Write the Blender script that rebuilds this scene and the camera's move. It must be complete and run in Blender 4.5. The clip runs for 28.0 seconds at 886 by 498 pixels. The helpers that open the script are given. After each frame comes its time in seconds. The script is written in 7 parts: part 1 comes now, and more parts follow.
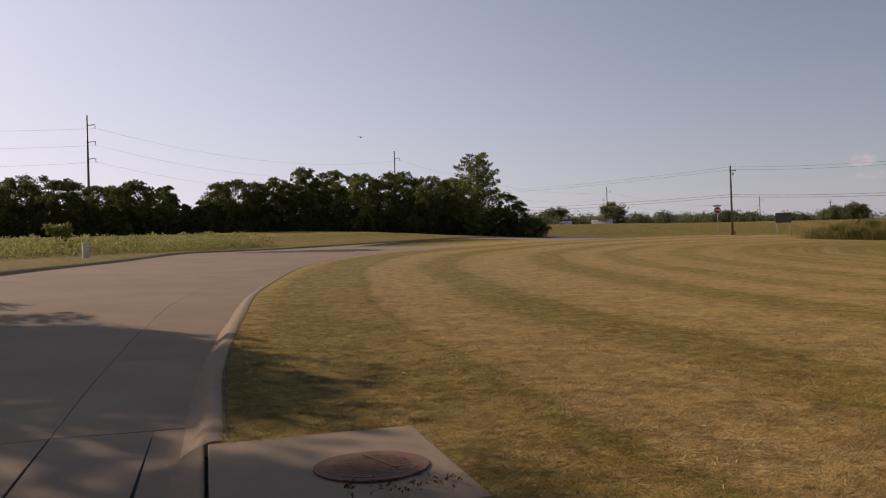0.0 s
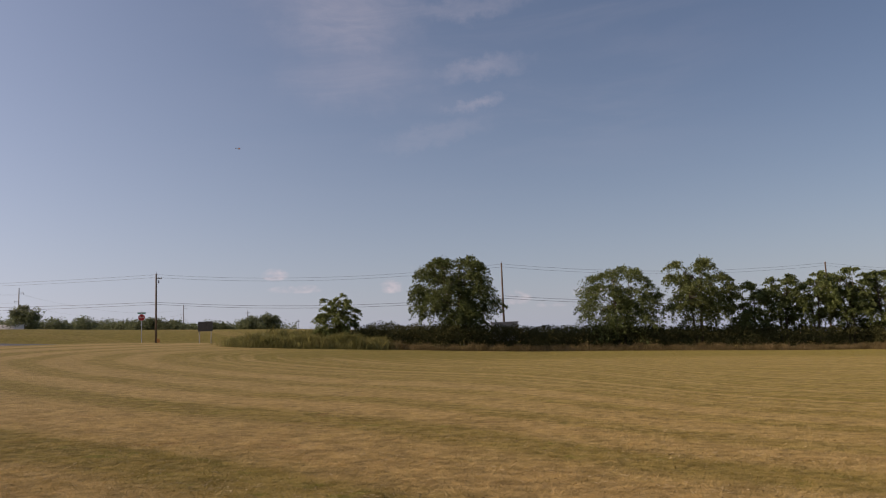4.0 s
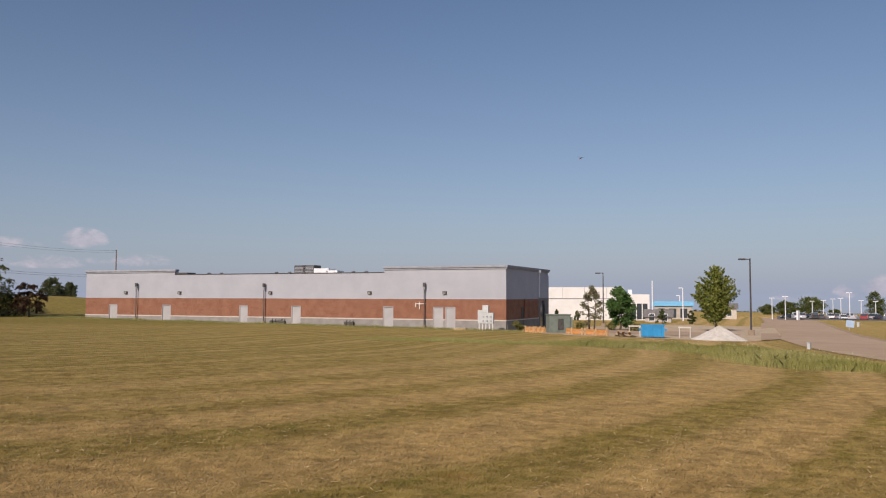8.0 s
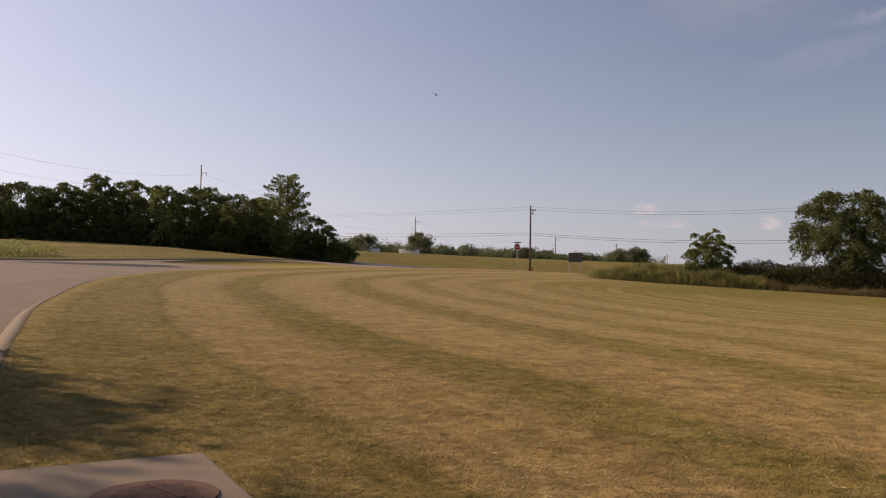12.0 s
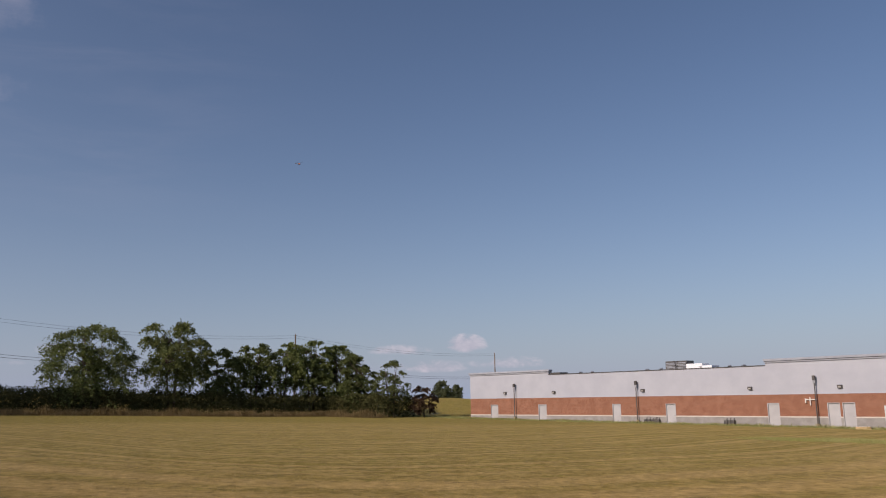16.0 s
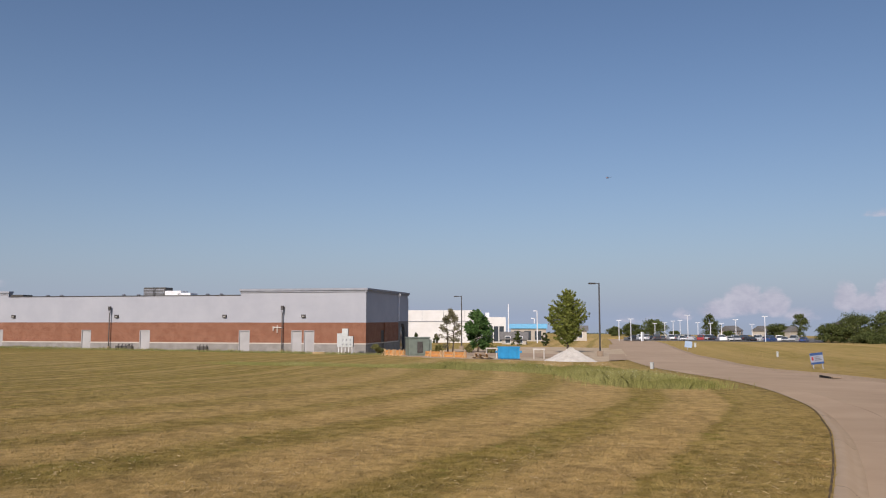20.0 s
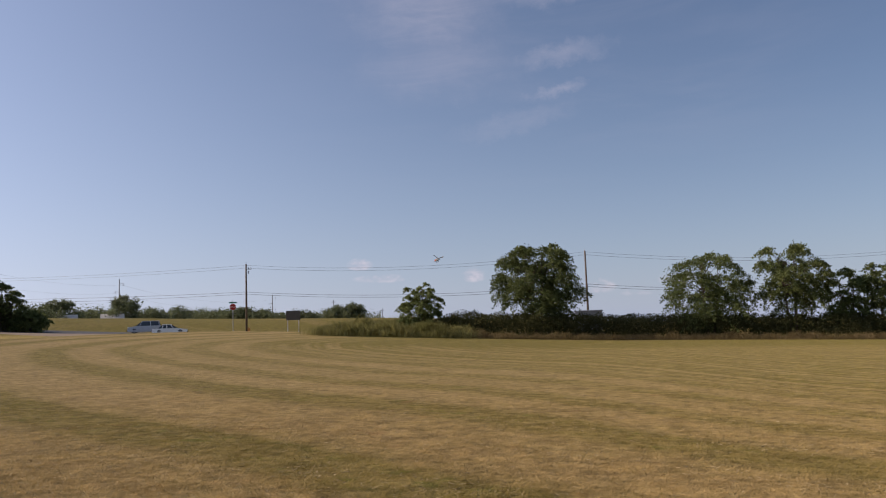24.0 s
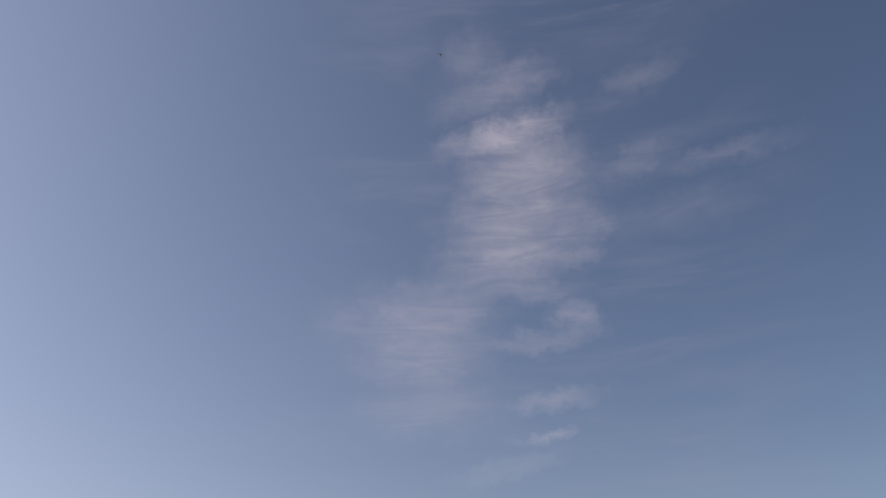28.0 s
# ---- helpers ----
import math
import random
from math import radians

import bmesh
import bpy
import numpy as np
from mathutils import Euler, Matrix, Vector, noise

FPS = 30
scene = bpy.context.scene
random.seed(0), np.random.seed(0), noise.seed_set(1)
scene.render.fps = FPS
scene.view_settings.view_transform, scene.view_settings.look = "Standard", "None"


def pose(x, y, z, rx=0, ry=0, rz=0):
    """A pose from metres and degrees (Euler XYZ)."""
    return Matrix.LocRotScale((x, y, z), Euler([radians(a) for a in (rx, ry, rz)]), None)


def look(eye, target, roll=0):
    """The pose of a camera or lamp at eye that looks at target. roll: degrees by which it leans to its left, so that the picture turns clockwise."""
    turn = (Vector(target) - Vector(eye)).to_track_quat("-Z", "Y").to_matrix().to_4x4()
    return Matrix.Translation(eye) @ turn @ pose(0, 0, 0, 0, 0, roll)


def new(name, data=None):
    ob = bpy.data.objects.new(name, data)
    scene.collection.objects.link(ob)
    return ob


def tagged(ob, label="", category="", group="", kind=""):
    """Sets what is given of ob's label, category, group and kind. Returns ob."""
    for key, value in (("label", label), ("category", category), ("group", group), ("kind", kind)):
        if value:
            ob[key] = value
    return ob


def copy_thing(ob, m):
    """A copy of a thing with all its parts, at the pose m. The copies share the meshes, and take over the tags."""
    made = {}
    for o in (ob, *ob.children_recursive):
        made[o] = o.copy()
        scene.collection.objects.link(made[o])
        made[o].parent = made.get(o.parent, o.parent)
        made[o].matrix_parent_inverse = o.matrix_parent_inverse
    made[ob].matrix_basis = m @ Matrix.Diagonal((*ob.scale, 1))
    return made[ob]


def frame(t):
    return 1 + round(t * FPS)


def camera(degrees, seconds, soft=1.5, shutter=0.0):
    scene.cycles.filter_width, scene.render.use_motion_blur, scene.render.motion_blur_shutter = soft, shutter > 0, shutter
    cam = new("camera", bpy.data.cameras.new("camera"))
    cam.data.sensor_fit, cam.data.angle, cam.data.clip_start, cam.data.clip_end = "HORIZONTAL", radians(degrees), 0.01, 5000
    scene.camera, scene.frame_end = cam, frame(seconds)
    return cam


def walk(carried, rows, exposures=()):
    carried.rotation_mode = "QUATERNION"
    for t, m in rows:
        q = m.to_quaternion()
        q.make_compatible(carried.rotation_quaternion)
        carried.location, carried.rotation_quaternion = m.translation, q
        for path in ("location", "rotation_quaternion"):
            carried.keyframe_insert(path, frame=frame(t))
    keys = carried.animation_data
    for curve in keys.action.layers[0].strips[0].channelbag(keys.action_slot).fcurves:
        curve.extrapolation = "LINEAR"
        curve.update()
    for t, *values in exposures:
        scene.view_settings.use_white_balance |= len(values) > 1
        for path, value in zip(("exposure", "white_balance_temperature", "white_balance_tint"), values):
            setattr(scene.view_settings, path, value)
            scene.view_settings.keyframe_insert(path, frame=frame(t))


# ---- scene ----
cam = camera(57.4, 28.0, soft=1.1)
EYE = 1.5
# seconds, heading (degrees to the left of north), tilt, lean
PATH = [
    (0.0, 52.99, 0.65, 1.91),
    (0.5, 50.76, 0.42, 2.44),
    (1.0, 44.55, 1.37, 2.34),
    (1.5, 39.16, 3.16, 1.67),
    (2.0, 33.48, 5.07, 1.31),
    (2.5, 27.98, 6.06, 1.30),
    (4.5, 8.37, 7.11, 2.41),
    (5.0, -0.06, 7.46, 2.81),
    (5.5, -19.62, 7.35, 3.61),
    (6.0, -50.33, 4.09, 3.11),
    (6.5, -65.87, 1.74, 1.89),
    (7.0, -62.91, 1.95, 1.14),
    (7.5, -55.94, 2.70, 0.47),
    (8.0, -47.62, 3.35, -0.14),
    (8.5, -40.12, 3.61, -0.96),
    (9.0, -31.80, 3.36, -1.81),
    (9.5, -21.84, 2.87, -1.79),
    (10.0, -10.42, 2.17, -1.45),
    (10.5, 6.12, 1.24, -1.20),
    (11.0, 26.53, 1.37, -1.29),
    (11.5, 41.04, 1.61, -0.98),
    (13.5, 20.45, 7.94, -0.46),
    (14.0, 12.56, 10.40, -0.46),
    (14.5, 4.54, 11.73, 0.09),
    (15.0, -4.02, 12.19, 1.08),
    (15.5, -13.19, 11.62, 0.83),
    (16.0, -21.93, 10.38, 0.96),
    (16.5, -32.77, 8.99, 1.11),
    (17.0, -47.45, 6.61, 1.08),
    (17.5, -63.16, 1.62, 0.76),
    (18.0, -74.18, -1.35, 0.08),
    (18.3, -74.79, -1.12, -0.12),
    (18.5, -74.09, 0.11, 0.11),
    (19.0, -70.69, 2.52, 0.24),
    (19.5, -63.43, 4.30, 0.13),
    (20.0, -57.49, 4.99, 0.02),
    (20.5, -49.90, 4.74, -0.44),
    (22.5, -18.79, 6.65, -0.37),
    (23.0, -8.99, 7.43, 0.57),
    (23.5, 3.33, 6.50, 1.31),
    (24.0, 19.70, 6.25, 2.04),
    (24.5, 32.70, 7.92, 2.72),
    (25.0, 34.56, 12.77, 2.53),
    (25.5, 30.84, 16.69, 1.84),
    (26.0, 26.85, 20.53, 0.75),
    (26.5, 23.72, 24.02, 0.24),
    (27.0, 20.70, 26.47, 0.48),
    (27.5, 19.14, 28.88, 0.45),
    (28.0, 18.59, 30.14, 0.34),
]
# seconds, stops, white balance
EXPOSURES = [(0.0, 0.0, 7350, 22), (1.0, 0.1, 7300, 22), (2.5, 0.08, 6900, 20), (4.5, 0.05, 6700, 20), (6.5, -0.15, 6200, 17), (9.0, -0.06, 6250, 18), (10.0, 0.03, 6750, 22), (11.0, 0.32, 7150, 22), (11.5, 0.26, 7300, 22), (14.0, 0.08, 6650, 20),
             (16.5, -0.09, 6100, 18), (18.5, -0.12, 5880, 15), (20.5, -0.06, 5950, 15), (23.0, 0.04, 5950, 16), (24.0, 0.2, 6250, 18), (25.0, 0.26, 6650, 18), (27.0, 0.14, 6550, 18), (28.0, 0.13, 6600, 18)]
walk(cam, [(t, pose(0, 0, EYE, 90 + tilt, lean, head)) for t, head, tilt, lean in PATH], EXPOSURES)

# ---- world and sun ----
SUN_AZ, SUN_EL = -107.5, 29.0          # degrees clockwise from north, degrees up


def way(az, el=0.0):
    a, e = radians(az), radians(el)
    return Vector((math.sin(a) * math.cos(e), math.cos(a) * math.cos(e), math.sin(e)))


class Net:
    """A small helper to wire shader nodes."""

    def __init__(self, tree, fresh=True):
        self.t = tree
        if fresh:
            tree.nodes.clear()

    def n(self, kind, **kw):
        node = self.t.nodes.new(kind)
        for key, value in kw.items():
            if key == "op":
                node.operation = value
            elif key == "blend":
                node.blend_type = value
            elif key == "dt":
                node.data_type = value
            elif key == "sky":
                node.sky_type = value
            elif key == "attr":
                node.attribute_name = value
        return node

    def put(self, socket, value):
        if isinstance(value, bpy.types.NodeSocket):
            self.t.links.new(value, socket)
        else:
            socket.default_value = value

    def math(self, op, a, b=0.0, clamp=False):
        m = self.n("ShaderNodeMath", op=op)
        m.use_clamp = clamp
        self.put(m.inputs[0], a)
        self.put(m.inputs[1], b)
        return m.outputs[0]

    def mix(self, f, a, b, blend="MIX"):
        m = self.n("ShaderNodeMix", dt="RGBA", blend=blend)
        m.clamp_factor = True
        self.put(m.inputs[0], f)
        self.put(m.inputs[6], a if isinstance(a, bpy.types.NodeSocket) else (*a, 1))
        self.put(m.inputs[7], b if isinstance(b, bpy.types.NodeSocket) else (*b, 1))
        return m.outputs[2]

    def step(self, x, a, b, c=0.0, d=1.0):
        m = self.n("ShaderNodeMapRange")
        m.interpolation_type = "SMOOTHSTEP"
        for i, v in enumerate((x, a, b, c, d)):
            self.put(m.inputs[i], v)
        return m.outputs[0]

    def noise(self, vec, scale, detail=4.0, rough=0.55, distort=0.0):
        m = self.n("ShaderNodeTexNoise")
        self.put(m.inputs["Vector"], vec)
        self.put(m.inputs["Scale"], scale)
        self.put(m.inputs["Detail"], detail)
        self.put(m.inputs["Roughness"], rough)
        self.put(m.inputs["Distortion"], distort)
        return m.outputs[0]

    def xyz(self, x, y, z):
        m = self.n("ShaderNodeCombineXYZ")
        for i, v in enumerate((x, y, z)):
            self.put(m.inputs[i], v)
        return m.outputs[0]


def make_world():
    world = bpy.data.worlds.new("sky")
    scene.world = world
    world.use_nodes = True
    w = Net(world.node_tree)
    out, bg = w.n("ShaderNodeOutputWorld"), w.n("ShaderNodeBackground")
    sky = w.n("ShaderNodeTexSky", sky="NISHITA")
    sky.sun_disc = False
    sky.sun_elevation, sky.sun_rotation = radians(SUN_EL), radians(SUN_AZ)
    sky.air_density, sky.dust_density, sky.ozone_density = 1.0, 1.0, 2.2
    tc = w.n("ShaderNodeTexCoord")
    sep = w.n("ShaderNodeSeparateXYZ")
    w.put(sep.inputs[0], tc.outputs["Generated"])
    w.put(sky.inputs[0], w.xyz(sep.outputs[0], sep.outputs[1], w.math("MAXIMUM", sep.outputs[2], 0.004)))
    az = w.math("MULTIPLY", w.math("ARCTAN2", sep.outputs[0], sep.outputs[1]), 57.2958)
    el = w.math("MULTIPLY", w.math("ARCSINE", sep.outputs[2]), 57.2958)
    flat = w.xyz(az, w.math("MULTIPLY", el, 1.6), 0.0)
    puff = w.noise(flat, 0.62, 7.0, 0.64, 0.3)
    # heaps of fair-weather cloud: heading, height, half width, half height, weight
    heaps_east = [
        (76.2, 0.5, 1.7, 1.1, 1), (77.9, 1, 1.6, 1.7, 1.3), (79.6, 0.8, 1.4, 1.5, 1.2), (81.2, 0.2, 1.6, 0.9, 0.7), (83.9, 1.1, 0.9, 1.6, 1.2), (85, 0.8, 1.2, 1.1, 1.1),
        (86.2, 1.1, 0.9, 1.6, 1.2), (87.6, 0.4, 1.5, 0.9, 0.8), (74, 0.2, 0.9, 0.8, 0.6), (71, 0, 2, 0.7, 0.35), (91.3, 3.4, 3, 0.9, 0.58), (95.4, 3.9, 2.4, 0.8, 0.6),
        (91, 7.4, 1.7, 0.9, 0.75), (93.8, 11.9, 2.4, 1.3, 1), (87.8, 12.4, 0.8, 0.8, 0.6), (86, 6.6, 1.4, 0.5, 0.6), (99, 13.6, 3.5, 1.4, 1.1), (96, 8.6, 2, 0.8, 0.5)]
    heaps_north = [
        (23.6, 3.5, 1.7, 1.0, 1.0), (19.0, 3.2, 2.6, 0.6, 0.62), (21.5, 2.0, 2.6, 0.7, 0.62), (26.5, 2.2, 3.4, 0.7, 0.5), (18.3, 2.2, 2.2, 0.6, 0.45), (-25.4, 5.2, 1.1, 0.7, 0.62), (-23.8, 4.2, 2.6, 0.5, 0.5),
        (-17.4, 4.2, 1.2, 0.9, 0.55), (-8.5, 3.0, 1.2, 0.9, 0.55), (-3.5, 3.4, 2.2, 0.6, 0.42), (-14.6, 5.6, 1.8, 0.5, 0.36), (-6.0, 2.6, 1.6, 0.5, 0.36)]
    cover = None
    for a, e, wa, we, k in heaps_east + heaps_north:
        u = w.math("DIVIDE", w.math("SUBTRACT", az, a), wa)
        v = w.math("DIVIDE", w.math("SUBTRACT", el, e), we)
        v = w.math("MAXIMUM", v, w.math("MULTIPLY", v, -2.0))
        r = w.math("ADD", w.math("MULTIPLY", u, u), w.math("MULTIPLY", v, v))
        m = w.math("MULTIPLY", w.math("SUBTRACT", 1.0, r, True), k)
        cover = m if cover is None else w.math("MAXIMUM", cover, m)
    heap = w.step(w.math("ADD", cover, w.math("MULTIPLY", w.math("SUBTRACT", puff, 0.5), w.step(cover, 0.0, 0.3, 0.0, 2.2))), 0.08, 0.9, 0.0, 0.62)
    # a tall streak of thin high cloud, in strokes: place across and up, half length, half width (degrees), slope, weight
    strokes_high = [
        (-2.5, 38.0, 6.0, 1.5, 12, 0.8), (-1.2, 37.8, 3.6, 2.4, 8, 0.5), (-2.8, 41.1, 5.6, 1.8, 14, 0.45), (-1.2, 34.9, 5.6, 4.0, 2, 0.72), (-1.6, 31.9, 6.6, 3.2, 0, 0.6),
        (-2.8, 29.2, 5.6, 2.9, 8, 0.6), (0.1, 29.3, 4.7, 0.8, -4, 0.45), (-1.1, 27.0, 4.3, 1.0, -2, 0.35), (6.6, 35.1, 4.1, 1.4, 17, 0.3), (12.6, 34.4, 6.0, 1.0, 2, 0.2),
        (8.4, 40.8, 3.7, 1.4, 13, 0.26), (3.3, 30.8, 2.7, 1.4, 8, 0.3), (-4.9, 43.3, 3.3, 2.4, 21, 0.25), (9.2, 31.2, 6.3, 1.8, 3, 0.14)]
    strokes_low = [
        (-8.2, 25.6, 5.9, 2.7, 12, 0.5), (-8.4, 22.6, 5.5, 3.0, 11, 0.42), (1.7, 24.9, 2.1, 1.5, -32, 0.42), (-1.3, 23.4, 4.7, 1.0, 6, 0.35), (-0.4, 19.3, 3.2, 0.9, 9, 0.5),
        (-0.8, 17.0, 2.0, 0.6, 8, 0.42), (-7.7, 19.0, 6.2, 2.7, 5, 0.3), (-3.1, 15.0, 4.6, 0.9, 13, 0.24), (-11.4, 25.1, 5.3, 3.0, 11, 0.25), (-7.8, 22.8, 4.4, 3.0, 10, 0.2)]
    across = w.math("MULTIPLY", w.math("ADD", az, 10.0), 0.85)
    plane = w.xyz(across, el, 0.0)
    # threads of ice that slope up to the north
    grain = w.n("ShaderNodeMapping")
    w.put(grain.inputs["Vector"], plane)
    grain.inputs["Rotation"].default_value = (0, 0, radians(-14))
    grain.inputs["Scale"].default_value = (0.16, 0.75, 1.0)
    threads = w.noise(grain.outputs[0], 1.0, 7.0, 0.62, 0.9)
    shove = w.math("MULTIPLY", w.math("SUBTRACT", w.noise(plane, 0.5, 5.0, 0.65), 0.5), 4.2)
    shove_up = w.math("MULTIPLY", w.math("SUBTRACT", w.noise(w.xyz(across, el, 9.0), 0.6, 5.0, 0.65), 0.5), 2.6)
    warped = w.xyz(w.math("ADD", across, shove), w.math("ADD", el, shove_up), 0.0)
    thin = None
    for x, y, half, wide, slope, k in strokes_high + strokes_low:
        m = w.n("ShaderNodeMapping")
        m.vector_type = "TEXTURE"
        w.put(m.inputs["Vector"], warped)
        m.inputs["Location"].default_value = (x, y, 0)
        m.inputs["Rotation"].default_value = (0, 0, radians(slope))
        m.inputs["Scale"].default_value = (half, wide, 1)
        far = w.n("ShaderNodeVectorMath", op="LENGTH")
        w.put(far.inputs[0], m.outputs[0])
        one = w.step(far.outputs["Value"], 1.25, 0.0, 0.0, k)
        thin = one if thin is None else w.math("ADD", w.math("MAXIMUM", thin, one), w.math("MULTIPLY", w.math("MINIMUM", thin, one), 0.3))
    streak = w.math("MULTIPLY", w.math("MULTIPLY", thin, w.step(threads, 0.28, 0.72, 0.6, 1.25)), 0.50, True)
    # a faint veil round it
    veil = w.math("MULTIPLY", w.step(w.noise(grain.outputs[0], 0.35, 5.0, 0.6, 0.5), 0.42, 0.75, 0.0, 0.1), w.math("MULTIPLY", w.step(across, -22.0, -6.0), w.step(across, 22.0, 4.0)))
    streak = w.math("MAXIMUM", streak, w.math("MULTIPLY", veil, w.step(el, 6.0, 22.0)))
    # haze low in the sky and round the sun
    toward = w.n("ShaderNodeVectorMath", op="DOT_PRODUCT")
    w.put(toward.inputs[0], tc.outputs["Generated"])
    toward.inputs[1].default_value = way(SUN_AZ, SUN_EL)
    near_sun = w.math("POWER", w.math("ADD", w.math("MULTIPLY", toward.outputs["Value"], 0.5), 0.5, True), 6.0)
    low = w.math("POWER", 2.718, w.math("DIVIDE", w.math("ABSOLUTE", el), -6.5))
    haze = w.mix(near_sun, (5.0, 5.8, 7.3), (14.8, 15.5, 17.8))
    clear = w.mix(w.math("MULTIPLY", low, 0.8), sky.outputs[0], haze)
    settle = w.math("POWER", 2.718, w.math("DIVIDE", w.math("ABSOLUTE", el), -24.0))
    clear = w.mix(w.math("MULTIPLY", near_sun, w.math("ADD", 0.15, w.math("MULTIPLY", settle, 0.6))), clear, (10.9, 12.6, 16.8))
    broad = w.math("POWER", w.math("ADD", w.math("MULTIPLY", toward.outputs["Value"], 0.5), 0.5, True), 3.0)
    clear = w.mix(w.math("MULTIPLY", w.math("MULTIPLY", broad, settle), 0.42), clear, (8.2, 8.6, 10.4))
    tone = w.mix(w.step(puff, 0.3, 0.75), (6.6, 6.0, 6.6), (9.2, 8.3, 8.4))
    col = w.mix(streak, clear, (6.9, 6.5, 7.1))
    col = w.mix(heap, col, tone)
    w.put(bg.inputs[0], col)
    bg.inputs[1].default_value = 0.076
    w.put(out.inputs[0], bg.outputs[0])
    lamp = bpy.data.lights.new("sun", "SUN")
    lamp.energy, lamp.angle, lamp.color = 4.3, radians(0.55), (1.0, 0.862, 0.685)
    ob = new("sun", lamp)
    ob.matrix_world = look(way(SUN_AZ, SUN_EL) * 100, (0, 0, 0))


make_world()

# ---- materials ----
def surf(name, a, b, scale=4.0, rough=0.8, bump=0.2, fine=60.0, metal=0.0, vary=0.12, spec=0.3, through_light=0.0, island=0.0, coords="Object"):
    """A surface between the colours a and b, mottled at two scales, each object a little different."""
    m = bpy.data.materials.new(name)
    m.use_nodes = True
    w = Net(m.node_tree)
    out, bsdf = w.n("ShaderNodeOutputMaterial"), w.n("ShaderNodeBsdfPrincipled")
    tc, info = w.n("ShaderNodeTexCoord"), w.n("ShaderNodeObjectInfo")
    vec = tc.outputs[coords]
    big, small = w.noise(vec, scale, 5.0, 0.6), w.noise(vec, fine, 3.0)
    f = w.math("ADD", w.math("MULTIPLY", big, 1.5), w.math("MULTIPLY", small, 0.5))
    col = w.mix(w.step(f, 0.6, 1.4), a, b)
    bright = w.math("ADD", 1.0 - vary, w.math("MULTIPLY", info.outputs["Random"], 2 * vary))
    if island:
        geo = w.n("ShaderNodeNewGeometry")
        bright = w.math("MULTIPLY", bright, w.math("ADD", 1.0 - island, w.math("MULTIPLY", geo.outputs["Random Per Island"], 2 * island)))
    hsv = w.n("ShaderNodeHueSaturation")
    w.put(hsv.inputs["Value"], bright)
    w.put(hsv.inputs["Color"], col)
    w.put(bsdf.inputs["Base Color"], hsv.outputs[0])
    w.put(bsdf.inputs["Roughness"], w.math("ADD", rough - 0.08, w.math("MULTIPLY", small, 0.16), True))
    bsdf.inputs["Metallic"].default_value = metal
    bsdf.inputs["Diffuse Roughness"].default_value = 0.45 if rough > 0.8 else 0.0
    bsdf.inputs["Specular IOR Level"].default_value = spec
    if bump:
        bp = w.n("ShaderNodeBump")
        bp.inputs["Strength"].default_value = bump
        bp.inputs["Distance"].default_value = 0.02
        w.put(bp.inputs["Height"], f)
        w.put(bsdf.inputs["Normal"], bp.outputs[0])
    last = bsdf.outputs[0]
    if through_light:
        tr = w.n("ShaderNodeBsdfTranslucent")
        w.put(tr.inputs[0], hsv.outputs[0])
        ms = w.n("ShaderNodeMixShader")
        ms.inputs[0].default_value = through_light
        w.put(ms.inputs[1], last)
        w.put(ms.inputs[2], tr.outputs[0])
        last = ms.outputs[0]
    w.put(out.inputs[0], last)
    return m


